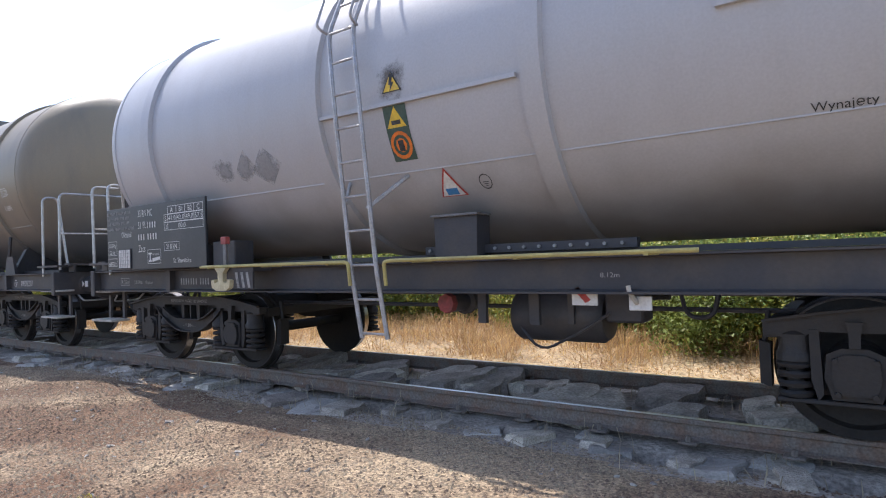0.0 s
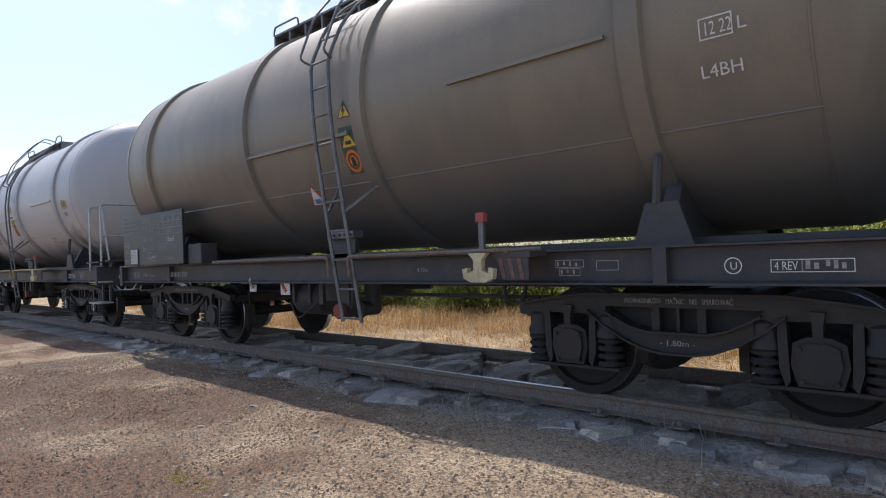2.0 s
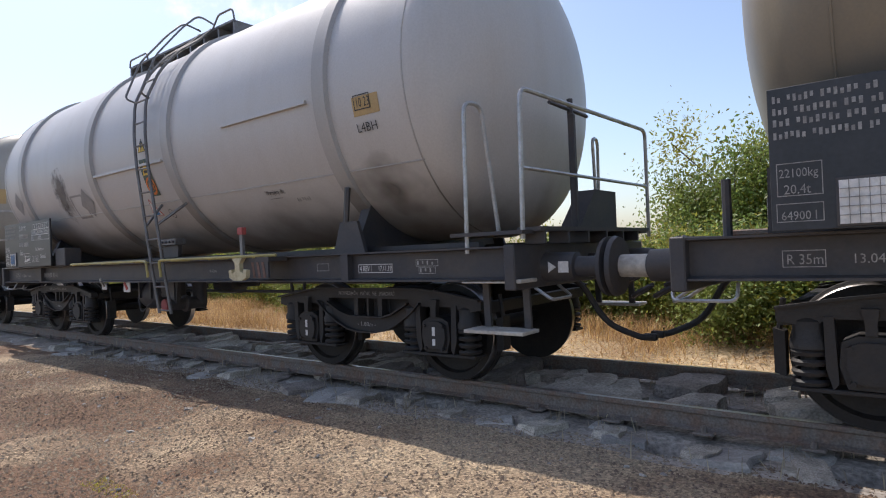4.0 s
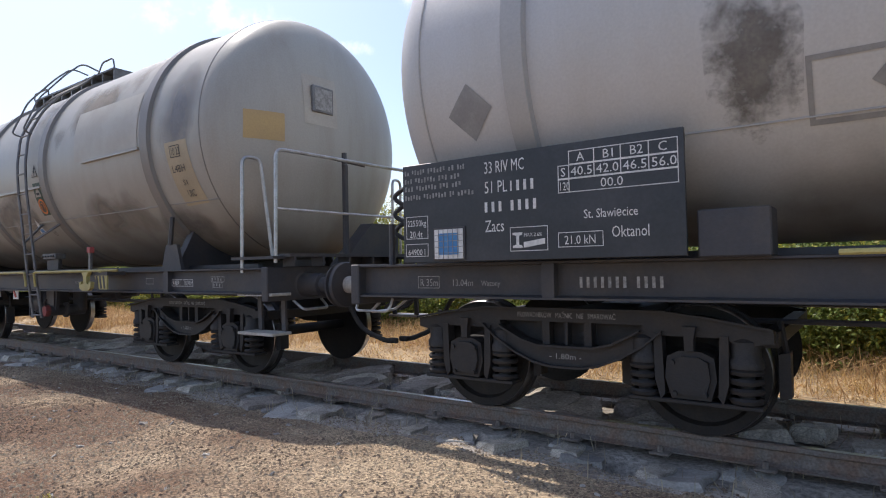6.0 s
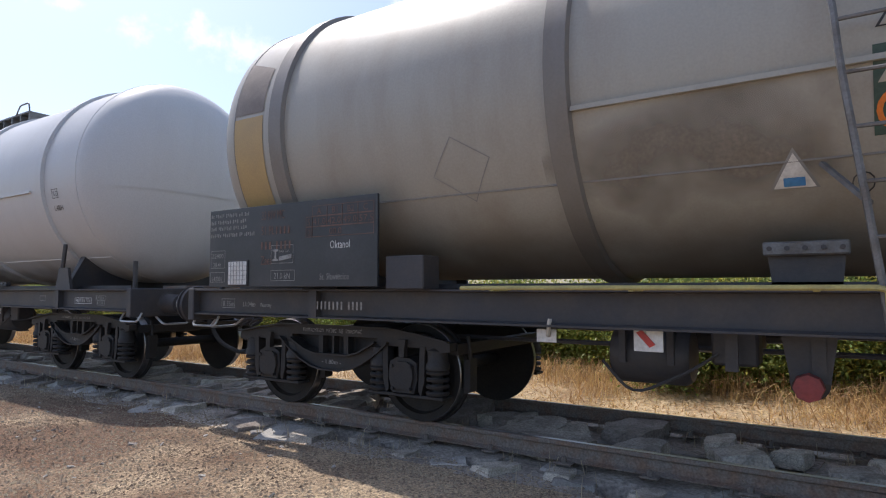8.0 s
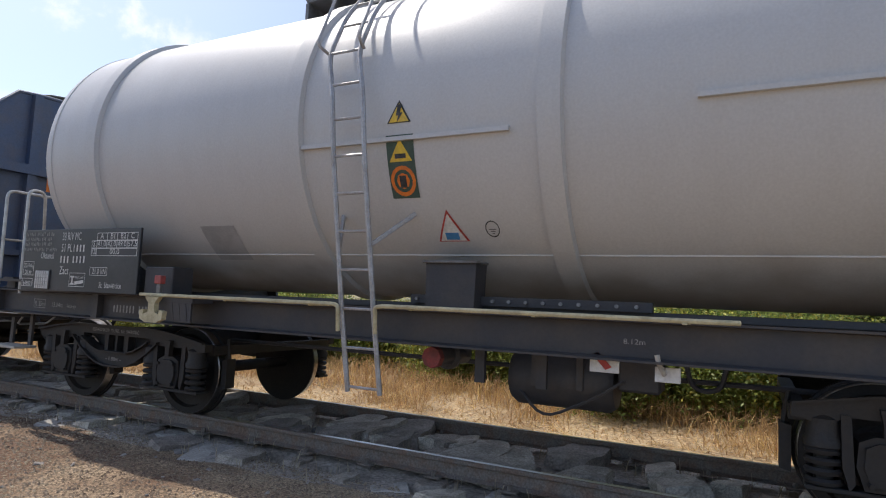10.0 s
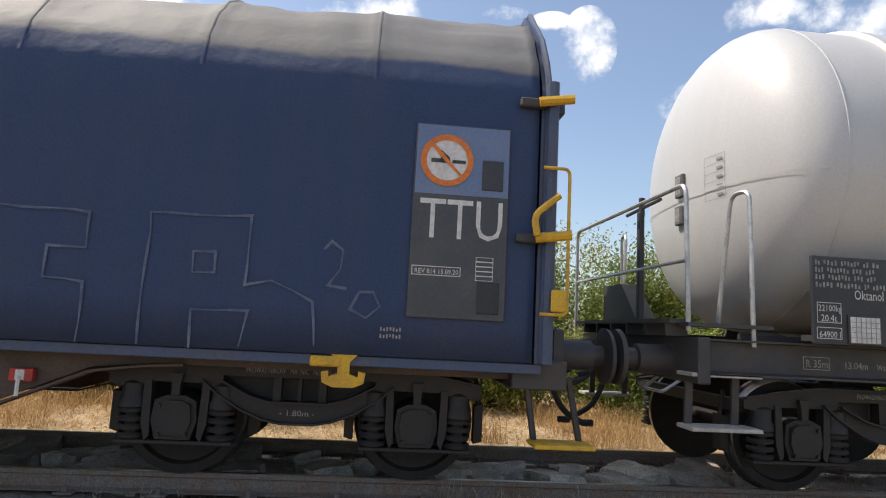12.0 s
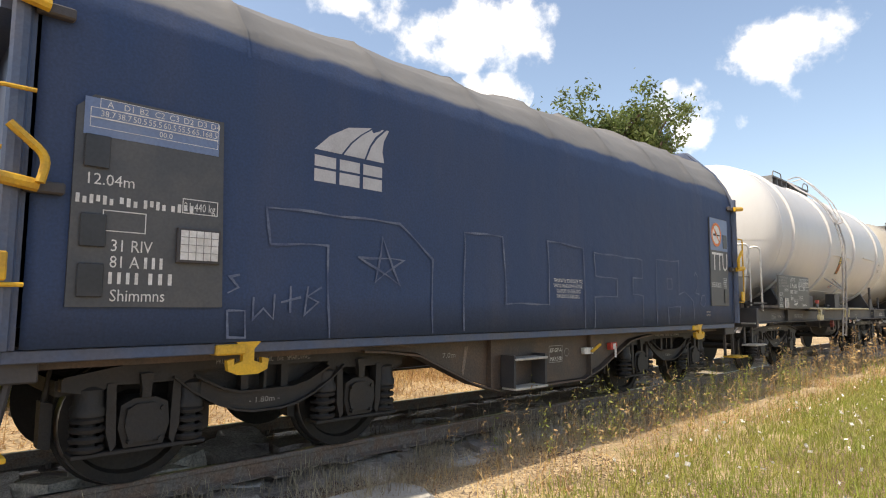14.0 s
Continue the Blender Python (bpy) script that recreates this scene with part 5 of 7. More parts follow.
def wagon_e(w):
    mid_support(w, 0.25, True)
    brake_gear(w, 0.95, 1.46, -1)
    guard_pipes(w, -3.05, -0.55, 2.3, -0.2, -2.70, M_CREAM, M_CREAM, M_FRAME, 0.13)
    warning_signs(w, -0.13, 0.2)
    flank_ledge(w, -1.1, 0.8, 2.58, M_TANK_E)
    flank_ledge(w, 2.06, 3.45, 2.67, M_TANK_E)
    letters("L4BH", 0.11, M_BLACK, w, 4.04, 0, 2.36, 0.24, True)
    outline("test_frame", rect(4.05, 4.22, 2.53, 2.66), 0.008, M_BLACK, w)
    letters("10 23", 0.10, M_BLACK, w, 4.07, 0, 2.56, 0.13, True)
    for k in range(6):
        dome_patch("test_table", -1, E_BASE, -0.73, -0.45, 2.55 + 0.084 * k, 2.554 + 0.084 * k, M_DARKPATCH, w, "", 0.005, 4, 1)
    for y in (-0.73, -0.45):
        dome_patch("test_table", -1, E_BASE, y, y + 0.005, 2.55, 2.977, M_DARKPATCH, w, "", 0.005, 1, 4)
    for k in range(5):
        dome_patch("test_table", -1, E_BASE, -0.70, -0.62, 2.575 + 0.084 * k, 2.60 + 0.084 * k, M_DARKPATCH, w, "", 0.005, 2, 1)
    dome_patch("end_seam", -1, E_BASE, -1.49, 1.49, 2.65, 2.664, M_TANK_E, w, "raised weld seam across the end", 0.014, 24, 1)
    dome_patch("end_seam", 1, E_BASE, -1.49, 1.49, 2.65, 2.664, M_TANK_E, w, "raised weld seam across the end", 0.014, 24, 1)
    dome_holder(-1, E_BASE, -0.10, 0.06, 2.68, 2.92, w)
    dome_holder(-1, E_BASE, -0.05, 0.09, 2.40, 2.60, w)
    decal("data_patch", rect(-2.60, -2.14, 1.66, 1.97), M_GREYPATCH, w, "grey overpainted square")


def wagon_bcd(style):
    def extra(w):
        if style == "d":
            dome_patch("paint_patch", 1, 5.0, -1.25, -0.81, 2.69, 3.01, M_OCHRE, w, "ochre overpainted rectangle on the tank's end")
            dome_patch("paint_patch", 1, 5.0, -0.55, -0.05, 2.95, 3.55, M_CREAMPATCH, w, "cream patch behind the holder")
            dome_holder(1, 5.0, -0.45, -0.12, 3.10, 3.42, w)
        if style in "bc":
            flat("white_mark", [(6.02, 1.02), (6.02, 1.11), (6.09, 1.065)], M_PAPER, w, -1.004)
            flat("white_mark", rect(6.11, 6.20, 1.02, 1.11), M_PAPER, w, -1.004)
        if style == "c":
            for xx in (BOGIE_X - 0.9, BOGIE_X + 0.9):
                flat("chalk_mark", rect(xx - 0.016, xx + 0.016, 0.46, 0.54), M_PAPER, w, -1.119)
                flat("chalk_mark", rect(xx - 0.016, xx + 0.016, 0.37, 0.43), M_PAPER, w, -1.119)
        if style == "b":
            dome_holder(1, 5.0, -0.12, 0.14, 3.09, 3.36, w)
            dome_patch("end_mark", 1, 5.0, -0.19, 0.45, 3.0, 3.04, M_FADED, w, "faded bar of writing")
            dome_patch("end_mark", 1, 5.0, -0.10, 0.40, 2.90, 2.94, M_FADED, w, "faded bar of writing")
        if style == "c":
            for k in range(3):
                bm = tube(BM(), bent([(-5.15, -0.75, 1.95 - 0.16 * k), (-5.62, -0.95, 1.98 - 0.16 * k), (-5.74, -1.0, 1.88 - 0.16 * k), (-5.62, -0.95, 1.80 - 0.16 * k), (-5.15, -0.75, 1.80 - 0.16 * k)], 0.1, 5), 0.022, 7)
                part("heating_pipe", bm, M_HOSE, w, "looped black heating pipe", True)
            bm = lathe(BM(), [(1.45, 0.05), (1.5, 0.08), (1.58, 0.08), (1.62, 0.03)], (-5.5, -0.95, 0), "z", 12)
            part("valve", bm, M_FRAME, w, "small round valve", True)
        ring_m = {"b": M_TANK_B, "c": M_TANK_C, "d": M_TANK_D}[style]
        pipe = {"b": M_RUST, "c": M_YELLOWPIPE, "d": M_YELLOWPIPE}[style]
        mid_support(w, 0.13)
        brake_gear(w, -0.45, -0.82, 1)
        guard_pipes(w, -2.2, 0.52, 3.1, 0.86, {"b": 2.57, "c": 2.60, "d": 2.52}[style], pipe, {"b": M_CREAM, "c": M_CREAM, "d": M_YELLOWPIPE}[style], M_FRAME if style == "d" else M_RUSTTEXT, 0.0, M_YELLOWPIPE if style == "d" else None)
        warning_signs(w, {"b": 0.76, "c": 0.32, "d": 0.63}[style], {"b": -0.15, "c": 0.05, "d": 0.09}[style], M_CREAMPATCH if style == "d" else None, M_DARKPATCH if style == "d" else None, 1.98)
        flank_ledge(w, -1.27, 0.80, 2.54, ring_m)
        flank_ledge(w, 2.22, 3.72, 2.74, ring_m)
        white = M_WHITE if style == "b" else M_BLACK
        if style == "d":
            decal("paint_patch", [(1.98, 2.77), (3.66, 2.78), (3.64, 3.48), (1.90, 3.48)], M_CREAMPATCH, w, "pale overpainted rectangle")
            decal("paint_patch", [(4.26, 2.73), (4.71, 2.73), (4.78, 2.02), (4.32, 2.01)], M_TANPATCH, w, "tan overpainted panel", 0.003)
            decal("stain", rect(3.98, 5.0, 2.2, 3.9), M_GREYSMEAR, w, "blue-grey weathered end band", 0.002)
            decal("stain", rect(1.1, 3.7, 2.9, 4.1), M_BROWNSMEAR, w, "brown weathered upper flank", 0.002)
            decal("paint_patch", rect(-4.98, -4.54, 2.05, 3.02), M_OCHRE, w, "ochre overpainted rectangle")
            decal("stain", [(-4.98, 3.06), (-4.54, 3.06), (-4.54, 3.55), (-4.98, 3.7)], M_BROWNSTAIN, w, "brown weathered panel above the patch")
        if style == "c":
            decal("paint_patch", rect(4.34, 4.67, 2.50, 2.67), M_OCHRE, w, "ochre patch behind the test date")
            decal("stain", [(-2.86, 2.1), (-2.6, 1.93), (-2.35, 2.1), (-2.32, 2.6), (-2.5, 2.85), (-2.86, 2.8)], M_SMEAR, w, "grey smeared stain", 0.003)
            decal("stain", rect(3.9, 5.05, 1.45, 2.25), M_SOOT, w, "sooty smear low on the flank", 0.002)
            decal("paint_patch", [(-2.03, 2.19), (-1.78, 2.0), (-1.56, 2.22), (-1.80, 2.44)], M_DARKPATCH, w, "grey overpainted diamond")
            outline("paint_patch", rect(-2.33, -1.9, 2.0, 2.36), 0.03, M_DARKPATCH, w)
            decal("paint_patch", [(-4.75, 2.4), (-4.55, 2.2), (-4.35, 2.42), (-4.55, 2.62)], M_DARKPATCH, w, "grey overpainted diamond")
            letters("Wynaj\u0119ty dla:", 0.085, M_BLACK, w, 2.59, 0, 1.945, 0.34, True)
            bars("lettering", 2.62, 1.90, (0.22,), 0.012, 0, M_BLACK, w, None, True)
            bars("lettering", 3.05, 1.845, (0.07, 0.14), 0.05, 0.02, M_DARKPATCH, w, None, True)
        if style == "d":
            decal("stain", rect(-1.55, 0.95, 1.72, 2.56), M_BROWNSMEAR, w, "brown grime on the lower flank", 0.002)
            decal("stain", rect(1.2, 3.9, 1.5, 2.42), M_BROWNSMEAR, w, "brown grime low on the flank", 0.002)
            decal("stain", rect(3.5, 5.0, 1.5, 2.1), M_SOOT, w, "sooty smear low on the flank", 0.002)
            outline("paint_patch", [(-2.55, 2.2), (-2.2, 1.98), (-1.98, 2.3), (-2.32, 2.5)], 0.012, M_DARKPATCH, w)
        letters({"b": "12 22", "c": "10 23", "d": "10 23"}[style], 0.12, white, w, 4.39, 0, 2.575, 0.16, True, lift=0.012)
        outline("test_frame", rect(4.365, 4.57, 2.55, 2.685), 0.009, white, w, None, "", 0.009)
        if style == "b":
            letters("L", 0.11, white, w, 4.59, 0, 2.57, 0.05, True, lift=0.012)
        letters("L4BH", 0.118, white, w, 4.345, 0, {"b": 2.325, "c": 2.36, "d": 2.385}[style], 0.25, True, lift=0.012)
        if style == "d":
            letters("S1", 0.10, white, w, 4.475, 0, 2.235, 0.08, True, lift=0.012)
            letters("UIC", 0.12, white, w, 4.475, 0, 2.11, 0.15, True, lift=0.012)
    return extra


M_CREAMPATCH = mat("cream_overpaint", (0.48, 0.45, 0.38), 0.55, 0, (0.38, 0.33, 0.27), 0.6, 2.0, 60.0, 0.06)
# brown paint of D's rings, darkened further to hold the shade on them
M_RING_D = tank_mat("brown_grey_ring_paint", (0.235, 0.22, 0.20), (0.14, 0.115, 0.09), (0.19, 0.16, 0.13), 1.7, 0.6, 0.75)
M_RING_C = tank_mat("stained_white_ring_paint", (0.43, 0.42, 0.40), (0.15, 0.13, 0.11), (0.33, 0.31, 0.28), 1.85, 0.5, 0.6)
M_BROWNSTAIN = mat("brown_weathering", (0.20, 0.165, 0.14), 0.6, 0, (0.28, 0.24, 0.2), 0.7, 3.0, 60.0, 0.08)
M_TANPATCH = mat("tan_overpaint", (0.47, 0.385, 0.25), 0.55, 0, (0.38, 0.31, 0.21), 0.6, 2.0, 60.0, 0.06)
M_OCHRE = mat("ochre_overpaint", (0.50, 0.35, 0.15), 0.55, 0, (0.42, 0.30, 0.15), 0.6, 2.0, 60.0, 0.06)

LAD_1, LAD_2 = (0.78, 0.56, 0.41), (-0.33, -0.52, -0.68)
WAGONS = [
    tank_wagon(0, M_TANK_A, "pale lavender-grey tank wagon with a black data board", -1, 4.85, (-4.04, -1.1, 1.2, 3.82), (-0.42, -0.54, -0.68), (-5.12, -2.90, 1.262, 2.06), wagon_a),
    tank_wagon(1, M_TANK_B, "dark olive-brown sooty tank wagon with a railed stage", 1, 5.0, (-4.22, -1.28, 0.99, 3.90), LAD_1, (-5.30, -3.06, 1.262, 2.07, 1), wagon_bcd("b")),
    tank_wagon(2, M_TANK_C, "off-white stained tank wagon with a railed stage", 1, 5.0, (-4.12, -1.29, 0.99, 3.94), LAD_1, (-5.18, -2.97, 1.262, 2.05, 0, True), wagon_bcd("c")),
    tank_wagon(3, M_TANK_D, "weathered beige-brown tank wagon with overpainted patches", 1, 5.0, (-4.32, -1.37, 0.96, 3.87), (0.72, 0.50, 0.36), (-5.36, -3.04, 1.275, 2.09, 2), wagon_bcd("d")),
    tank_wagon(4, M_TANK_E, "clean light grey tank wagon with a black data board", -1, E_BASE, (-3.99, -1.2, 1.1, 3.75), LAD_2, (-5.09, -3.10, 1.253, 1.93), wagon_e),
]

# ---- the covered coil wagons ----
COIL_X = -67.76
COIL_L = 12.04
HOOD = [(1.45, 1.0), (1.45, 3.06), (1.37, 3.34), (1.18, 3.64), (0.93, 3.89), (0.55, 4.10), (0.20, 4.22), (0.0, 4.24)]


END_WALL = [(1.45, 1.0), (1.45, 3.10), (1.34, 3.36), (1.16, 3.64), (0.68, 4.11), (0.35, 4.14), (0.0, 4.15)]


def hood_outline(grow=0.0, prof=HOOD):
    pts = [(-y - grow, z + grow * 0.7) for y, z in prof]
    return pts + [(-y, z) for y, z in pts[-2::-1]]


def stroke(bm, pts, width, y):
    """A sprayed line on the plane y."""
    p = []
    for a, b in zip(pts, pts[1:]):
        n = max(1, int(math.hypot(b[0] - a[0], b[1] - a[1]) / 0.12))
        p += [(a[0] + (b[0] - a[0]) * k / n + 0.008 * math.sin(7 * k + a[1] * 9), a[1] + (b[1] - a[1]) * k / n + 0.006 * math.sin(5 * k + a[0] * 9)) for k in range(n)]
    p = [Vector(q) for q in p + [pts[-1]]]
    last = None
    for i, q in enumerate(p):
        a = (q - p[i - 1]).normalized() if i else (p[1] - q).normalized()
        b = (p[i + 1] - q).normalized() if i < len(p) - 1 else a
        m = Vector((-(a + b).y, (a + b).x))
        m = m.normalized() if m.length > 1e-4 else Vector((-a.y, a.x))
        h = width / 2 * (0.8 + 0.35 * math.sin(i * 1.7)) / max(0.5, abs(m.dot(Vector((-a.y, a.x)))))
        now = [bm.verts.new((q.x + m.x * s * h, y - 0.0001 * i, q.y + m.y * s * h)) for s in (-1, 1)]
        if last:
            bm.faces.new((last[0], now[0], now[1], last[1]))
        last = now


GRAFFITI = [
    [(-3.63, 1.71), (-3.66, 1.98), (-2.39, 1.98), (-2.0, 1.68), (-1.99, 1.01)], [(-3.63, 1.71), (-3.13, 1.73), (-3.10, 1.0)],
    [(-2.84, 1.66), (-2.35, 1.66), (-2.66, 1.45), (-2.58, 1.84), (-2.39, 1.44), (-2.84, 1.66)],
    [(-1.58, 1.03), (-1.57, 1.98), (-1.0, 1.98), (-0.95, 1.29), (-0.2, 1.29), (-0.23, 2.0), (0.49, 1.97), (0.51, 0.97)],
    [(0.75, 1.64), (0.73, 1.93), (1.93, 1.91), (1.92, 1.66), (1.66, 1.65), (1.66, 1.43), (1.93, 1.42), (1.93, 1.0)],
    [(0.75, 1.64), (1.25, 1.63), (1.26, 1.40), (0.73, 1.38), (0.72, 1.0)],
    [(2.33, 1.0), (2.34, 1.93), (3.04, 1.95), (3.02, 1.45), (3.20, 1.50), (3.51, 1.36), (3.54, 1.05)], [(2.65, 1.68), (2.80, 1.68), (2.80, 1.53), (2.65, 1.53), (2.65, 1.68)],
    [(2.68, 1.0), (2.68, 1.27), (3.07, 1.27), (3.02, 1.02)],
    [(3.56, 1.74), (3.62, 1.80), (3.70, 1.74), (3.68, 1.60), (3.60, 1.48), (3.74, 1.47)], [(3.83, 1.45), (3.78, 1.32), (3.90, 1.27), (3.99, 1.36), (3.93, 1.46), (3.83, 1.45)],
]
TAG = [[(-3.86, 1.47), (-3.93, 1.45), (-3.86, 1.38), (-3.94, 1.34)], [(-3.93, 1.22), (-3.93, 1.03), (-3.80, 1.03), (-3.80, 1.22), (-3.93, 1.22)],
       [(-3.74, 1.32), (-3.74, 1.16), (-3.66, 1.24), (-3.58, 1.16), (-3.58, 1.34)], [(-3.45, 1.40), (-3.45, 1.20)], [(-3.52, 1.28), (-3.36, 1.32)],
       [(-3.30, 1.40), (-3.32, 1.18), (-3.20, 1.28), (-3.30, 1.32), (-3.18, 1.40)]]


def lock_handle(parent, x, z, s=1):
    bm = BM()
    tube(bm, [(x - s * 0.02, -1.53, z), (x + s * 0.24, -1.56, z + 0.03)], 0.038, 8)
    part("lock_handle", bm, M_YELLOW, parent, "yellow hood lock handle", True)
    bm = BM()
    box(bm, *sorted((x - s * 0.16, x + s * 0.04)), -1.52, -1.45, z - 0.035, z + 0.035, 0.01)
    part("lock_bracket", bm, M_FRAME, parent)


def coil_panel_right(w):
    """Data panel with the shunting ban near one end."""
    y = -1.475
    bm = BM()
    box(bm, 4.18, 4.90, y, -1.45, 1.29, 2.75, 0.006)
    pn = part("data_panel", bm, M_PANEL, w, "grey data panel with a shunting ban sign")
    flat("panel_field", rect(4.19, 4.89, 2.21, 2.74), M_PANELBLUE, pn, y)
    flat("sign_disc", ringpts(4.42, 2.47, 0.19, 24), M_PAPER, pn, y - 0.003)
    outline("sign_ring", ringpts(4.42, 2.47, 0.2, 24), 0.045, M_ORANGE, pn, y - 0.006, "orange prohibition ring")
    bm = BM()
    stroke(bm, [(4.29, 2.61), (4.56, 2.33)], 0.03, y - 0.011)
    part("sign_bar", bm, M_ORANGE, pn)
    flat("sign_wagon", [(4.30, 2.45), (4.30, 2.48), (4.37, 2.48), (4.37, 2.55), (4.44, 2.49), (4.44, 2.45)], M_BLACK, pn, y - 0.007)
    flat("sign_wagon", rect(4.46, 4.56, 2.45, 2.475), M_BLACK, pn, y - 0.007)
    for xx in (4.70,):
        for z0 in (2.26, 1.34):
            bm = BM()
            box(bm, xx - 0.01, xx + 0.15, y - 0.012, y - 0.004, z0, z0 + 0.23, 0.004)
            part("label_clip", bm, M_BOARD, pn, "black label clip")
    letters("TTU", 0.43, M_WHITE, pn, 4.23, y, 1.88, 0.62)
    outline("frame_line", rect(4.20, 4.56, 1.60, 1.67), 0.006, M_WHITE, pn, y)
    letters("REV 814 15.09.20", 0.05, M_WHITE, pn, 4.22, y, 1.615, 0.32)
    for k in range(5):
        outline("table_line", rect(4.67, 4.80, 1.58 + 0.035 * k, 1.615 + 0.035 * k), 0.004, M_WHITE, pn, y)
    bars("lettering", 4.0, 1.18, (0.16,), 0.03, 0, M_FADED, w, -1.452)
    bars("lettering", 4.0, 1.13, (0.16,), 0.03, 0, M_FADED, w, -1.452)


def coil_panel_left(w):
    y = -1.475
    bm = BM()
    prism(bm, [(-4.92, 1.24), (-3.98, 1.24), (-4.02, 2.53), (-4.83, 2.53), (-4.92, 2.44)], y, -1.45)
    pn = part("data_panel", bm, M_PANEL, w, "grey data panel with white wagon data")
    flat("panel_field", rect(-4.88, -4.05, 2.28, 2.51), M_PANELBLUE, pn, y)
    for k in range(3):
        outline("table_line", rect(-4.80 - (0.05 if k else 0), -4.06, 2.45 - 0.062 * k, 2.512 - 0.062 * k), 0.004, M_WHITE, pn, y - 0.004)
    for k, (q, v) in enumerate(zip("A,D1,B2,C2,C3,D2,D3,D4".split(","), "38.7,38.7,50.5,55.5,60.5,55.5,65.1,68.5".split(","))):
        letters(q, 0.055, M_WHITE, pn, -4.76 + 0.092 * k, y - 0.004, 2.462)
        letters(v, 0.055, M_WHITE, pn, -4.795 + 0.092 * k, y - 0.004, 2.40, 0.08)
    letters("00.0", 0.05, M_WHITE, pn, -4.45, y - 0.004, 2.34)
    letters("12.04m", 0.10, M_WHITE, pn, -4.86, y, 1.98, 0.26)
    bars("lettering", -4.90, 1.86, (0.22, 0.12, 0.15, 0.16), 0.055, 0.02, M_WHITE, pn, y, label="white bars of the home station")
    outline("frame_line", rect(-4.28, -4.04, 1.86, 1.96), 0.006, M_WHITE, pn, y)
    letters("21 440 kg", 0.08, M_WHITE, pn, -4.27, y, 1.88, 0.21)
    outline("frame_line", rect(-4.75, -4.50, 1.70, 1.83), 0.006, M_WHITE, pn, y)
    letters("31 RIV", 0.105, M_WHITE, pn, -4.70, y, 1.58, 0.24)
    letters("81 A", 0.105, M_WHITE, pn, -4.70, y, 1.48, 0.17)
    bars("lettering", -4.50, 1.48, (0.14,), 0.072, 0, M_WHITE, pn, y)
    bars("lettering", -4.70, 1.38, (0.20, 0.18), 0.072, 0.03, M_WHITE, pn, y, label="white bars of the wagon number")
    letters("Shimmns", 0.105, M_WHITE, pn, -4.69, y, 1.275, 0.32)
    bm = BM()
    box(bm, -4.31, -4.02, y - 0.03, y, 1.53, 1.76, 0.005)
    holder = part("paper_holder", bm, M_FRAME, pn, "wire-fronted paper holder")
    bm = BM()
    box(bm, -4.29, -4.04, y - 0.036, y - 0.031, 1.55, 1.745)
    part("paper", bm, M_PAPER, holder, "white paper under wire mesh")
    for k in range(1, 5):
        flat("wire", rect(-4.29 + 0.05 * k - 0.002, -4.29 + 0.05 * k + 0.002, 1.55, 1.745), M_FADED, holder, y - 0.037)
        if k < 4:
            flat("wire", rect(-4.29, -4.04, 1.55 + 0.05 * k - 0.002, 1.55 + 0.05 * k + 0.002), M_FADED, holder, y - 0.037)
    for z0 in (2.08, 1.60, 1.30):
        bm = BM()
        box(bm, -4.87, -4.73, y - 0.02, y - 0.004, z0, z0 + 0.2, 0.005)
        part("label_clip", bm, M_BOARD, pn, "black label clip")


def owner_mark(w):
    """The owner's mark as plain white shapes: three swooshes over three blocks."""
    y = -1.452
    x0, k0 = -3.27, 0.70
    for shape in (((0, 0), (0.2, 0.17), (0.45, 0.30), (0.80, 0.36), (0.62, 0.25), (0.48, 0.14), (0.36, 0)),
                  ((0.39, 0), (0.51, 0.14), (0.66, 0.26), (0.84, 0.365), (0.98, 0.37), (0.85, 0.27), (0.76, 0.15), (0.69, 0)),
                  ((0.72, 0), (0.79, 0.15), (0.88, 0.26), (1.02, 0.375), (1.06, 0.375), (0.98, 0.24), (0.96, 0.12), (0.99, 0))):
        flat("owner_mark", [(x0 + k0 * u, 2.49 + 1.12 * k0 * v) for u, v in shape], M_MARK, w, y)
    for k in range(3):
        x = -3.27 + 0.236 * k
        bm = BM()
        for q in (rect(x, x + 0.20, 2.235, 2.335), rect(x, x + 0.20, 2.355, 2.445)):
            bm.faces.new([bm.verts.new((u, y - 0.003, v)) for u, v in q])
        part("owner_mark", bm, M_MARK, w)


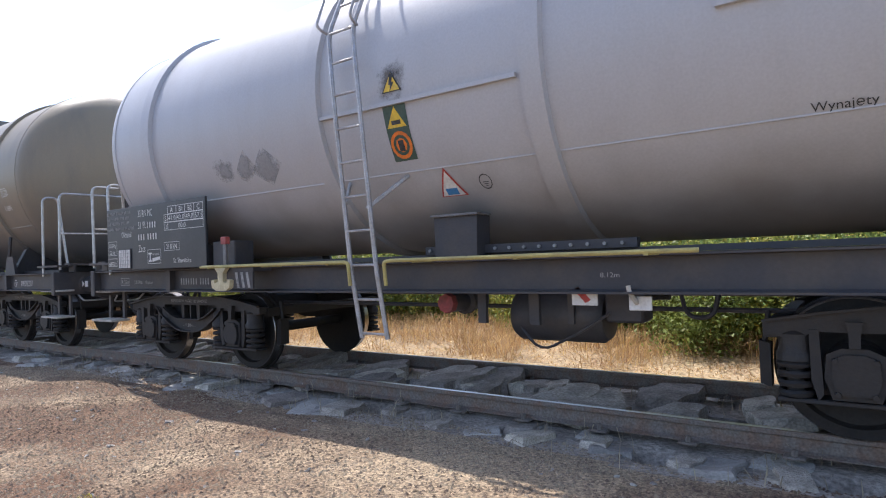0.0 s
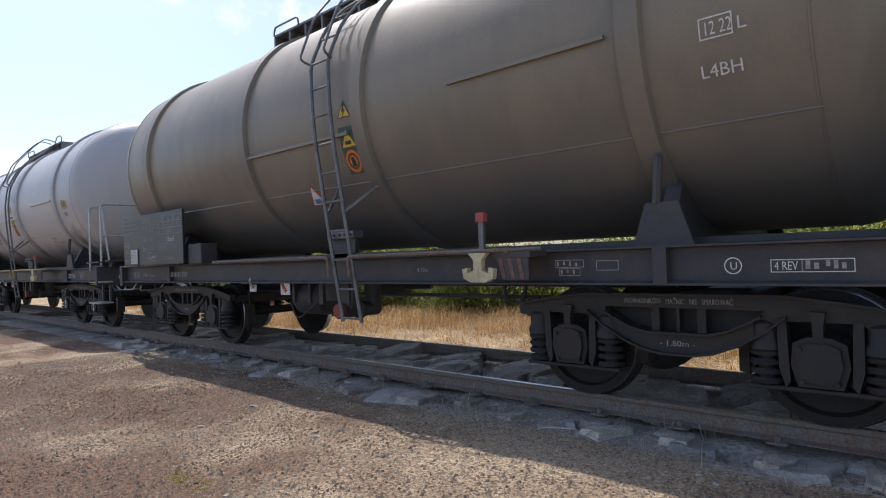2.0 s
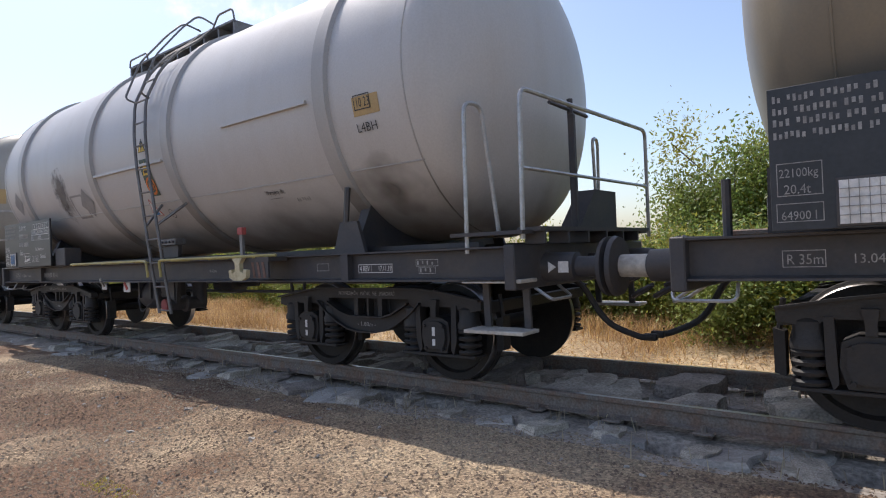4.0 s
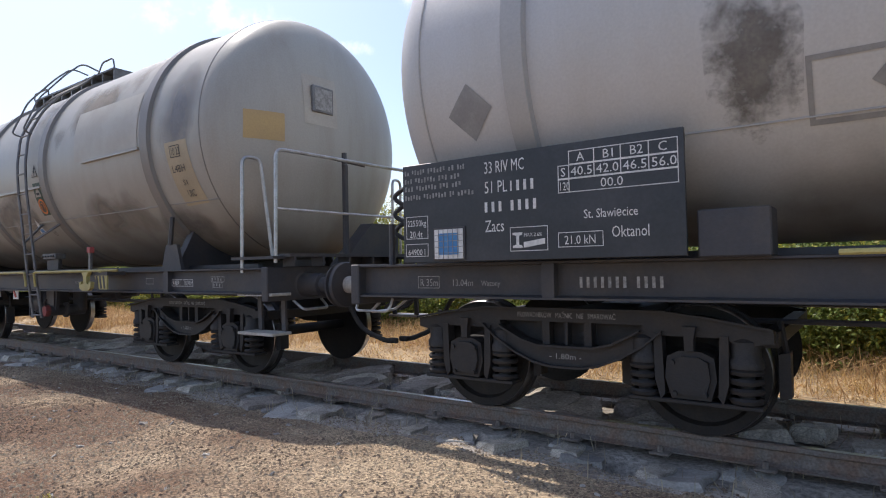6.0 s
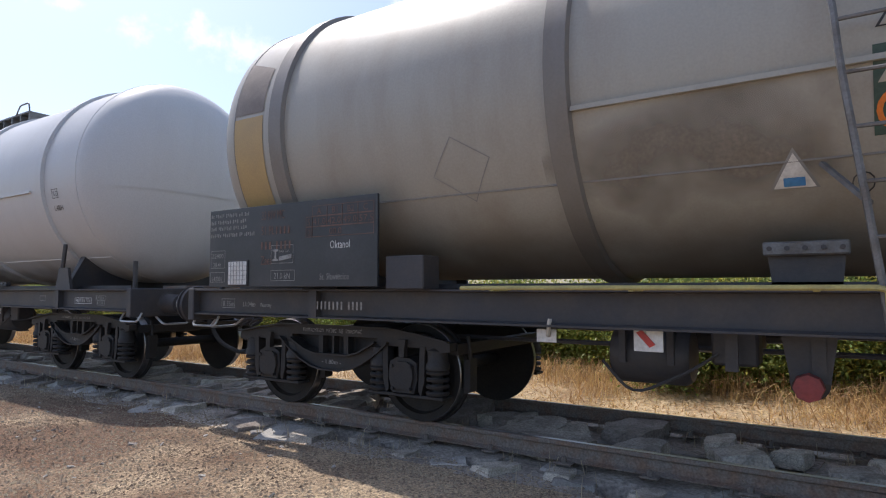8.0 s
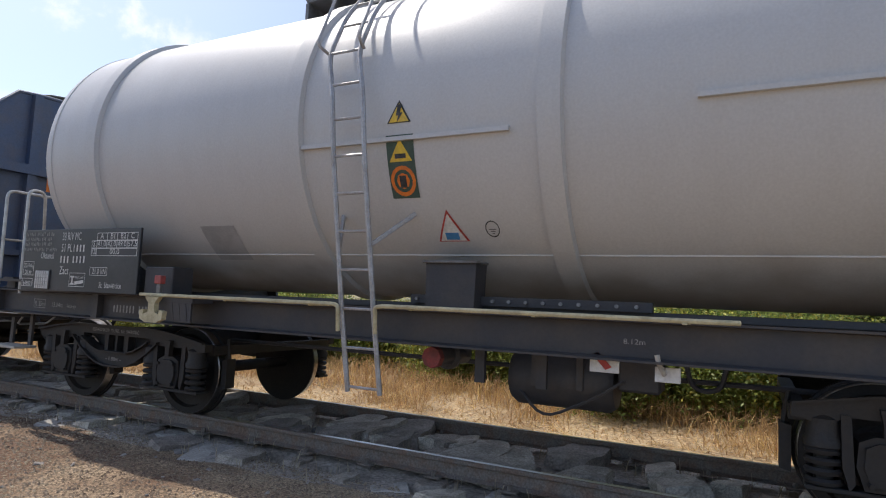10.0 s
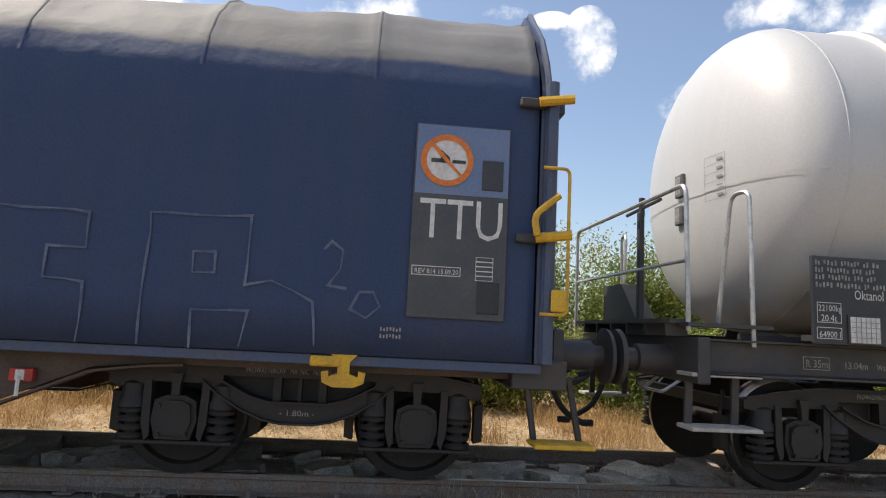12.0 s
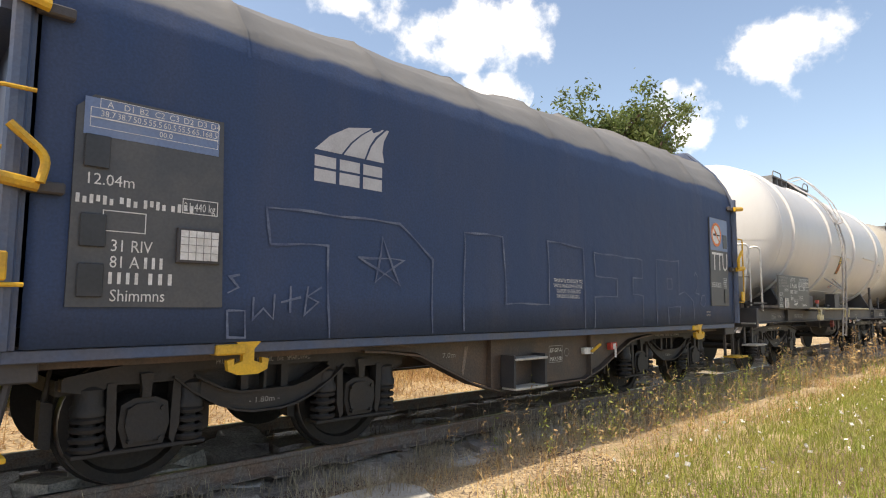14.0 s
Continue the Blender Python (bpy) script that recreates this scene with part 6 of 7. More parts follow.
def coil_wagon(x, label):
    w = thing("coil_wagon", x, TRACK_Y, 0, label, "coil wagon", "covered coil wagons")
    e = 5.12
    # tarpaulin hood: bows show as soft ridges, the cloth sags between them
    def cloth(u, y, z, lift=0.0):
        bow = abs(((u + e) / (2 * e) * 8) % 1.0 - 0.5) * 2
        f = max(0.0, min(1.0, (z - 3.0) / 1.0))
        wr = noise.noise((u * 2.2, y * 1.5, z * 2.5 + 7)) * 0.030 + noise.noise((u * 0.9, y * 6.0, z * 7.0)) * 0.024 + noise.noise((u * 4.5, y * 3.0 + u * 2, z * 6.0)) * 0.010
        crease = 0.022 * max(0.0, 1 - (1 - bow) * 7) + 0.012 * max(0.0, 1 - abs(z - 3.62 - 0.05 * math.sin(u * 1.3)) * 9)
        sag = crease * f - 0.036 * (1 - bow ** 2) ** 0.8 * f
        dip = (0.012 * noise.noise((u * 0.7, 0, z * 0.8)) + 0.004 * noise.noise((u * 2.6, 3, z * 0.5))) * (1 - f) + lift
        q = max(0.0, min(1.0, (u + 2.0) / 6.9))
        low = 0.80 + 0.19 * q * q * (3 - 2 * q)
        if z > 3.14:
            z = 3.14 + (z - 3.14) * low
        k = 1 + (sag + wr * f) / 2.2
        return (u, y * k + math.copysign(dip, y), 1.0 + (z - 1.0) * (1 + (sag + wr * f) / 3.2) + lift * f)
    bm = BM()
    out = hood_outline()
    fine = []
    for (y0, z0), (y1, z1) in zip(out, out[1:]):
        n_s = 6 if abs(z1 - z0) > 0.6 else 3
        fine += [(y0 + (y1 - y0) * k / n_s, z0 + (z1 - z0) * k / n_s) for k in range(n_s)]
    fine.append(out[-1])
    n_x = 145
    cols = [[bm.verts.new(cloth(-e + 2 * e * i / (n_x - 1), y, z)) for y, z in fine] for i in range(n_x)]
    for a, b in zip(cols, cols[1:]):
        for k in range(len(a) - 1):
            bm.faces.new((a[k], a[k + 1], b[k + 1], b[k]))
    me_ob = part("tarpaulin", bm, M_TARP, w, "dark blue tarpaulin hood, its sagging crown painted sunlit grey", True)
    so = me_ob.modifiers.new("thickness", "SOLIDIFY")
    so.thickness = 0.012
    for i in range(1, 8):
        u = -e + 2 * e * i / 8
        bm = BM()
        rows = [[bm.verts.new(cloth(u + d, y, z, 0.003)) for y, z in fine if z > 2.9] for d in (-0.013, 0.0, 0.013)]
        for a, b in zip(rows, rows[1:]):
            for k in range(len(a) - 1):
                bm.faces.new((a[k], a[k + 1], b[k + 1], b[k]))
        part("hood_seam", bm, M_TARP, me_ob, "welded seam over a hood bow", True)
    for s in (-1, 1):
        bm = BM()
        prism(bm, hood_outline(-0.005, END_WALL), s * (e + 0.02), s * (e + 0.07), "x")
        wall = part("end_wall", bm, M_BLUESTEEL, w, "blue steel end wall of the hood")
        bm = BM()
        tube(bm, [(s * (e + 0.07), y, z) for y, z in hood_outline(0.012, END_WALL)], 0.026, 6)
        part("end_hoop", bm, M_BLUESTEEL, wall, "steel hoop round the end wall", True)
        for y in (-0.45, 0.50):
            part("end_post", box(BM(), *sorted((s * (e + 0.07), s * (e + 0.17))), y - 0.06, y + 0.06, 1.0, 4.12), M_BLUESTEEL, wall)
        for z0, z1, out, half in ((2.92, 3.06, 0.20, 1.45), (1.72, 1.80, 0.16, 1.40), (1.02, 1.12, 0.16, 1.40)):
            part("end_beam", box(BM(), *sorted((s * (e + 0.07), s * (e + out))), -half, half, z0, z1), M_BLUESTEEL, wall)
        bm = BM()
        tube(bm, [(s * (e + 0.10), -1.47, 1.0), (s * (e + 0.10), -1.47, 3.15)], 0.05, 8)
        part("corner_post", bm, M_BLUESTEEL, wall, "tubular corner post", True)
        lock_handle(w, s * (e + 0.0), 2.97, s)
        lock_handle(w, s * (e + 0.0), 1.92, s)
        bm = BM()
        tube(bm, bent([(s * (e - 0.02), -1.58, 1.93), (s * (e - 0.05), -1.58, 2.08), (s * (e + 0.14), -1.58, 2.24)], 0.1), 0.026, 7)
        part("lock_lever", bm, M_YELLOW, w, "curved yellow lock lever", True)
        bm = BM()
        tube(bm, bent([(s * (e + 0.02), -1.56, 2.45), (s * (e + 0.22), -1.56, 2.45), (s * (e + 0.22), -1.56, 1.36), (s * (e + 0.02), -1.56, 1.36)], 0.05), 0.013, 7)
        part("grab_rail", bm, M_YELLOW, w, "yellow grab rail", True)
        bm = BM()
        box(bm, *sorted((s * (e + 0.10), s * (e + 0.22))), -1.58, -1.55, 1.38, 1.54, 0.01)
        part("latch", bm, M_YELLOW, w, "yellow latch plate")
        bm = BM()
        tube(bm, bent([(s * (e + 0.09), -1.1, 2.2), (s * (e + 0.24), -1.1, 2.2), (s * (e + 0.24), -1.0, 1.55), (s * (e + 0.09), -1.1, 1.5)], 0.06), 0.014, 7)
        part("grab_rail", bm, M_YELLOW, w, "yellow end grab rail", True)
        if s > 0:
            bm = BM()
            for k, (y, z) in enumerate(((-0.05, 3.35), (-0.05, 3.12))):
                prism(bm, [(y - 0.11, z - 0.07), (y + 0.11, z - 0.07), (y, z + 0.15)], e + 0.071, e + 0.075, "x")
            part("bolt_sign", bm, M_STICKYELLOW, wall, "yellow lightning triangles")
            bm = BM()
            box(bm, e + 0.071, e + 0.074, -0.18, 0.08, 2.72, 2.98)
            part("ban_sticker", bm, M_ORANGE, wall, "orange prohibition sticker")
            bm = BM()
            for k in range(5):
                z = 2.75 - 0.28 * k
                tube(bm, [(e + 0.076, -1.12 + 0.09 * math.cos(a * 0.7 + k), z + 0.09 * math.sin(a * 0.9 + 2 * k)) for a in range(6)], 0.012, 5)
            part("scrawl", bm, M_CREAM, wall, "pale yellow sprayed scrawl", False, "stuff")
        # headstock, buffers, couplings, steps
        bm = BM()
        box(bm, *sorted((s * 5.0, s * 5.42)), -1.35, 1.35, 0.80, 1.02, 0.01)
        box(bm, *sorted((s * 5.33, s * 5.42)), -1.25, 1.25, 0.86, 1.26, 0.01)
        part("headstock", bm, M_FRAME, w)
        for sy in (-1, 1):
            buffer(w, s, sy * 0.875, COIL_L / 2, 5.42, False)
        draw_gear(w, s, 5.42, COIL_L / 2)
        bm = BM()
        box(bm, *sorted((s * 5.15, s * 5.60)), -1.50, -1.24, 0.40, 0.43, 0.005)
        part("step", bm, M_YELLOW, w, "yellow-edged footstep")
        for xa, xb in ((5.2, 5.12), (5.55, 5.45)):
            part("step_hanger", tube(BM(), [(s * xa, -1.26, 0.42), (s * xb, -1.28, 0.90)], 0.025, 6), M_FRAME, w)
        rope_hook(w, s * 3.76, -1.40, 1.0, M_YELLOW, 1.05)
        bm = BM()
        box(bm, s * 3.76 - 0.24, s * 3.76 - 0.02, -1.46, -1.32, 0.91, 0.985, 0.01)
        part("hook_arm", bm, M_YELLOW, w, "yellow hook arm")
    # side sills and the fish-bellied frame
    for s in (-1, 1):
        bm = BM()
        box(bm, -5.2, 5.2, *sorted((s * 1.43, s * 1.30)), 0.92, 0.995, 0.006)
        part("side_sill", bm, M_BLUESTEEL, w, "blue steel side sill")
        bm = BM()
        prism(bm, [(-5.0, 0.92), (5.0, 0.92), (5.0, 0.86), (2.35, 0.86), (1.95, 0.82), (1.2, 0.50), (0.8, 0.38), (-0.8, 0.38), (-1.2, 0.50), (-1.95, 0.82), (-2.35, 0.86), (-5.0, 0.86)], *sorted((s * 1.20, s * 1.16)))
        fr = part("frame_web", bm, M_SILL, w, "brown-grey fish-bellied frame side")
        bm = BM()
        path = [(2.6, 0.87), (2.3, 0.85), (1.95, 0.80), (1.2, 0.48), (0.8, 0.37), (-0.8, 0.37), (-1.2, 0.48), (-1.95, 0.80), (-2.3, 0.85), (-2.6, 0.87)]
        for (xa, za), (xb, zb) in zip(path, path[1:]):
            prism(bm, [(xa, za), (xb, zb), (xb, zb - 0.018), (xa, za - 0.018)], *sorted((s * 1.26, s * 1.10)))
        for x in (-0.95, 0.95):
            box(bm, x - 0.012, x + 0.012, *sorted((s * 1.26, s * 1.20)), 0.40, 0.92)
        part("frame_flange", bm, M_SILL, fr)
    for z in (0.71, 0.40):
        bm = BM()
        box(bm, -0.74, -0.18, -1.42, -1.22, z - 0.025, z, 0.004)
        part("step", bm, M_WORNSTEP, w, "worn pale side step")
    for x in (-0.74, -0.20):
        part("step_hanger", box(BM(), x - 0.01, x + 0.02, -1.40, -1.21, 0.40, 0.74), M_FRAME, w)
    ys = -1.201
    outline("frame_line", rect(0.13, 0.40, 0.60, 0.80), 0.008, M_FADED, w, ys)
    letters("KF-GP-A", 0.07, M_WHITE, w, 0.15, ys, 0.72, 0.23)
    letters("MAX.5.8t", 0.07, M_WHITE, w, 0.15, ys, 0.62, 0.23)
    outline("frame_line", ringpts(0.49, 0.71, 0.05, 12), 0.006, M_FADED, w, ys)
    letters("7.0m", 0.07, M_FADED, w, -1.62, ys, 0.75, 0.18)
    for k, xx in enumerate((-1.30,)):
        flat("rust_streak", [(xx, 0.85), (xx + 0.05, 0.85), (xx - 0.02, 0.55), (xx - 0.05, 0.6)], M_RUST, w, ys)
    bm = BM()
    box(bm, 0.80, 1.0, -1.26, -1.20, 0.67, 0.75, 0.004)
    p1 = part("brake_plate", bm, M_PAPER, w, "small white brake plate")
    bm = BM()
    tube(bm, [(0.93, -1.28, 0.70), (1.05, -1.33, 0.79)], 0.02, 6)
    part("lever", bm, M_YELLOW, p1, "yellow lever", True)
    bm = BM()
    box(bm, 1.42, 1.58, -1.26, -1.20, 0.70, 0.79, 0.004)
    p2 = part("brake_plate", bm, M_RED, w, "red and white brake plate")
    bm = BM()
    box(bm, 1.47, 1.53, -1.272, -1.26, 0.71, 0.78)
    tube(bm, [(1.50, -1.28, 0.74), (1.50, -1.28, 0.60)], 0.014, 6)
    part("lever", bm, M_PAPER, p2)
    bm = BM()
    box(bm, -4.9, 4.9, -0.25, 0.25, 0.75, 1.0)
    box(bm, -5.1, 5.1, -1.3, 1.3, 0.995, 1.03)
    part("centre_sill", bm, M_FRAME, w)
    for xx in (-3.42, 3.42):
        bogie(w, xx)
    coil_panel_right(w)
    coil_panel_left(w)
    owner_mark(w)
    letters("TRANSPORT DE ROULEAUX DE TOLE", 0.062, M_WHITE, w, -0.11, -1.452, 1.54, 0.58)
    letters("VERVOER VAN ROLLEN PLAATSTAAL", 0.062, M_WHITE, w, -0.11, -1.452, 1.48, 0.58)
    letters("TRANSPORT VON STAHL-COILS", 0.062, M_WHITE, w, -0.06, -1.452, 1.42, 0.48)
    letters("TRANSPORT OF STEEL COILS", 0.062, M_WHITE, w, -0.06, -1.452, 1.36, 0.46)
    return w


COIL = coil_wagon(COIL_X, "dark blue tarpaulin-hooded coil wagon with grey crown and chalky graffiti")


def graffiti(w):
    for line in GRAFFITI:
        bm = BM()
        stroke(bm, line, 0.020, -1.463)
        part("graffiti", bm, M_CHALK, w, "chalky sprayed line")
    for line in TAG:
        bm = BM()
        stroke(bm, line, 0.018, -1.463)
        part("graffiti", bm, M_CHALK, w, "chalky sprayed tag")


graffiti(COIL)
COIL_2 = copy_thing(COIL, pose(COIL_X - COIL_L, TRACK_Y, 0))
tagged(COIL_2, "second dark blue tarpaulin-hooded coil wagon")

M_MOUND = mat("dusty_earth_mound", (0.48, 0.42, 0.35), 0.95, 0, (0.27, 0.23, 0.185), 0.8, 5.0, 45.0, 0.3, 0.9, 35.0, per="object")

# ---- the ground and the track ----


# hollows that have washed out under the near rail
HOLES = [(-4.13, -0.22, 0.11), (-3.48, -0.20, 0.09), (-2.52, -0.28, 0.12), (-1.36, -0.32, 0.13), (-5.55, -0.24, 0.11), (-6.9, -0.24, 0.12), (-0.2, -0.3, 0.11), (1.15, -0.28, 0.12), (-8.3, -0.22, 0.1)]


def ground_height(x, y):
    h = GROUND_Z + 0.022 * noise.noise((x * 0.5, y * 0.5, 0)) + 0.012 * noise.noise((x * 2.1, y * 2.1, 3))
    if -0.9 < y < 2.4:
        h -= 0.03
    if y > 2.6:
        h += 0.10 * min(1.0, (y - 2.6) / 1.2)
    if -0.75 < y < 0.15:
        for hx, hy, r in HOLES:
            d = ((x - hx) / (1.5 * r)) ** 2 + ((y - hy) / r) ** 2
            if d < 4:
                h -= 0.17 * math.exp(-d * d)
    if abs(x) > 60 or abs(y) > 40:
        h = GROUND_Z - 0.02
    return h


def axis_steps(lo, hi, fine_lo, fine_hi, step):
    a = [fine_lo + step * k for k in range(int((fine_hi - fine_lo) / step) + 1)]
    left, right, s = [], [], step
    p = a[0]
    while p > lo:
        s *= 1.5
        p -= s
        left.append(max(p, lo))
    s, p = step, a[-1]
    while p < hi:
        s *= 1.5
        p += s
        right.append(min(p, hi))
    return left[::-1] + a + right


def build_ground():
    xs = axis_steps(-1500, 1500, -14, 12, 0.07)
    ys = axis_steps(-1500, 1500, -5.5, 4.5, 0.07)
    verts = [(x, y, ground_height(x, y)) for y in ys for x in xs]
    nx = len(xs)
    faces = [(j * nx + i, j * nx + i + 1, (j + 1) * nx + i + 1, (j + 1) * nx + i) for j in range(len(ys) - 1) for i in range(nx - 1)]
    me = bpy.data.meshes.new("ground")
    me.from_pydata(verts, [], faces)
    me.shade_smooth()
    for m in (M_GROUND, M_BALLAST, M_STRAWEARTH):
        me.materials.append(m)
    for p in me.polygons:
        c = p.center
        edge = 0.12 * noise.noise((c.x * 1.3, c.y * 1.3, 9))
        if -0.62 + edge < c.y < 2.25 + edge:
            p.material_index = 1
        elif c.y >= 2.25 + edge or (c.x > 3.4 + edge * 4 and c.y > -2.6):
            p.material_index = 2
    tagged(new("ground", me), "trodden gravel yard with rusty brown patches beside the track", "ground", "", "structure")


build_ground()

# rails
for side, y in ((0, 0.0), (1, 1.505)):
    prof = [(-0.0625, -0.155), (0.0625, -0.155), (0.0625, -0.147), (0.012, -0.130), (0.009, -0.045), (0.034, -0.035), (0.034, -0.006), (0.026, 0.0),
            (-0.026, 0.0), (-0.034, -0.006), (-0.034, -0.035), (-0.009, -0.045), (-0.012, -0.130), (-0.0625, -0.147)]
    rail = tagged(part("rail", prism(BM(), [(y + a, b) for a, b in prof], -220, 220, "x"), M_RUST), "rusty brown rail with a polished running band", "rail", "running rails", "structure")
    bm = BM()
    box(bm, -220, 220, y - 0.022, y + 0.022, 0.0005, 0.002)
    part("running_band", bm, M_RAILTOP, rail, "polished running band")


def rough_block(bm, x0, x1, y0, y1, z0, z1, amp, cuts=3):
    v = bmesh.ops.create_cube(bm, size=1.0)["verts"]
    es = list({e for p in v for e in p.link_edges})
    bmesh.ops.subdivide_edges(bm, edges=es, cuts=cuts, use_grid_fill=True)
    for p in bm.verts:
        q = p.co.copy()
        r = Vector((abs(q.x), abs(q.y), abs(q.z))) * 2
        round_off = 1 - 0.10 * max(0, r.x + r.y + r.z - 2.1)
        p.co = Vector((x0 + (q.x * round_off + 0.5) * (x1 - x0), y0 + (q.y * round_off + 0.5) * (y1 - y0), z0 + (q.z * round_off + 0.5) * (z1 - z0)))
        n = noise.noise_vector(p.co * 5.0)
        p.co += n * amp
    return bm


# sleepers: worn concrete, half buried in dusty earth
track = tagged(new("track_bed"), "worn concrete sleepers in dusty earth", "track bed", "", "structure")
sleeper_meshes = []
for k in range(4):
    bm = BM()
    rough_block(bm, -0.13, 0.13, -1.24, 1.24, -0.36, -0.166, 0.022, 3)
    tmp = part("sleeper", bm, M_SLEEPER, track, "", True)
    sleeper_meshes.append(tmp.data)
    tmp.matrix_basis = pose(-30.44 + 0.68 * k, TRACK_Y, 0.0)
rng = random.Random(4)
for k in range(4, 97):
    ob = new("sleeper", sleeper_meshes[rng.randrange(4)])
    ob.parent = track
    ob.matrix_basis = pose(-30.44 + 0.68 * k + rng.uniform(-0.05, 0.05), TRACK_Y + rng.uniform(-0.09, 0.19), rng.uniform(-0.075, 0.004) - (0.03 if k > 45 else 0.0), rng.uniform(-0.9, 0.9), 0, rng.uniform(-2.5, 2.5))
# lumps of rubble between the sleepers and at their ends
lumps = []
for k in range(6):
    bm = BM()
    rough_block(bm, -0.15, 0.15, -0.2, 0.2, -0.07, 0.05, 0.04, 3)
    tmp = part("rubble_lump", bm, M_STONE, track, "", True)
    tmp.matrix_basis = pose(-9 + 0.6 * k, 0.5, -0.18)
    lumps.append(tmp.data)
for k in range(230):
    x = rng.uniform(-16, 12)
    y = rng.choice((rng.uniform(0.15, 1.35), rng.uniform(0.15, 1.35), rng.uniform(-0.62, -0.12), rng.uniform(1.7, 2.2)))
    ob = new("rubble_lump", lumps[rng.randrange(6)])
    ob.parent = track
    s = rng.uniform(0.35, 1.1)
    ob.matrix_basis = pose(x, y, GROUND_Z - 0.055, rng.uniform(-12, 12), rng.uniform(-12, 12), rng.uniform(0, 360)) @ Matrix.Diagonal((s * 1.2, s, s * 0.8, 1))
# mounds of dusty earth that the ballast has turned into
mounds = []
for k in range(4):
    bm = BM()
    rough_block(bm, -0.2, 0.2, -0.32, 0.32, -0.12, 0.10, 0.035, 4)
    tmp = part("earth_mound", bm, M_MOUND, track, "", True)
    tmp.matrix_basis = pose(-8.6 + 0.68 * k, 0.85, -0.2)
    mounds.append(tmp.data)
for k in range(128):
    x = -18 + 0.34 * (k % 2) + 0.68 * (k // 2) + rng.uniform(-0.1, 0.1)
    y = rng.uniform(0.35, 0.75) if k % 2 else rng.uniform(0.85, 1.2)
    if k >= 96:
        x, y = -12 + 0.34 * (k - 96), rng.choice((rng.uniform(0.3, 0.6), rng.uniform(0.9, 1.2)))
    elif k >= 64:
        x, y = -12 + 0.68 * (k - 64) + rng.uniform(-0.15, 0.15), rng.uniform(-0.48, -0.2)
    ob = new("earth_mound", mounds[rng.randrange(4)])
    ob.parent = track
    s = rng.uniform(0.6, 1.15) if not 64 <= k < 96 else rng.uniform(0.35, 0.75)
    ob.matrix_basis = pose(x, y, GROUND_Z + (-0.035 if 64 <= k < 96 else 0.03), rng.uniform(-8, 8), rng.uniform(-8, 8), rng.uniform(-25, 25)) @ Matrix.Diagonal((s, s, s * 0.85, 1))
# rail fastenings
fast = BM()
box(fast, -0.07, 0.07, -0.15, 0.15, -0.165, -0.145, 0.008)
lathe(fast, [(-0.15, 0.022), (-0.105, 0.022), (-0.10, 0.014)], (0, -0.10, 0), "z", 8)
lathe(fast, [(-0.15, 0.022), (-0.105, 0.022), (-0.10, 0.014)], (0, 0.10, 0), "z", 8)
first = part("fastening", fast, M_RUST, track)
first.matrix_basis = pose(-14.12, 0, 0)
for k in range(24, 70):
    for y in (0.0, 1.505):
        ob = new("fastening", first.data)
        ob.parent = track
        ob.matrix_basis = pose(-30.44 + 0.68 * k, y, 0.0)
# loose stones in the yard
stones = tagged(new("yard_stones"), "pale loose stones on the gravel", "stones", "", "structure")
for k in range(170):
    ob = new("stone", lumps[rng.randrange(6)])
    ob.parent = stones
    s = rng.uniform(0.05, 0.16) * (1.4 if k < 6 else 0.8)
    x, y = ((-5.48, -1.63), (-4.10, -1.66), (-3.3, -1.9), (-6.4, -1.9), (-2.4, -2.2), (-5.2, -2.3))[k] if k < 6 else (rng.uniform(-14, 5), rng.uniform(-3.6, -0.7))
    ob.matrix_basis = pose(x, y, ground_height(x, y) + 0.002, rng.uniform(0, 40), 0, rng.uniform(0, 360)) @ Matrix.Diagonal((s, s, s, 1))
slab = BM()
rough_block(slab, 1.6, 3.55, -1.35, -0.85, -0.3, GROUND_Z + 0.025, 0.012, 4)
tagged(part("paving_slab", slab, M_SLAB), "old concrete paving slab sunk in the verge", "slab", "", "structure")

# gravel: small broken stones, thickest in front of the track
def pebbles(n, x0, x1, y0, y1, lo, hi):
    rs = np.random.RandomState(21)
    x, y = rs.uniform(x0, x1, n), rs.uniform(y0, y1, n)
    z = np.array([ground_height(a, b) for a, b in zip(x, y)])
    s = lo + (hi - lo) * rs.uniform(0, 1, n) ** 3
    base = np.array([(1, 0, 0), (0, 1, 0), (-1, 0, 0), (0, -1, 0), (0, 0, 0.75), (0, 0, -0.4)], float)
    v = base[None] * (s[:, None] * rs.uniform(0.6, 1.4, (n, 6)))[:, :, None]
    a = rs.uniform(0, 2 * np.pi, n)
    c, q = np.cos(a)[:, None], np.sin(a)[:, None]
    vx, vy = v[:, :, 0] * c - v[:, :, 1] * q, v[:, :, 0] * q + v[:, :, 1] * c
    pts = np.stack([vx + x[:, None], vy + y[:, None], v[:, :, 2] + z[:, None]], 2)
    tri = np.array([(0, 1, 4), (1, 2, 4), (2, 3, 4), (3, 0, 4), (1, 0, 5), (2, 1, 5), (3, 2, 5), (0, 3, 5)])
    faces = (tri[None] + 6 * np.arange(n)[:, None, None]).reshape(-1, 3)
    me = bpy.data.meshes.new("gravel")
    me.from_pydata(pts.reshape(-1, 3).tolist(), [], faces.tolist())
    me.materials.append(M_PEBBLE)
    return tagged(new("gravel", me), "small grey and brown broken stones on the yard", "gravel", "", "stuff")


pebbles(90000, -11, 5.5, -3.9, -0.35, 0.005, 0.018)

# ---- plants ----


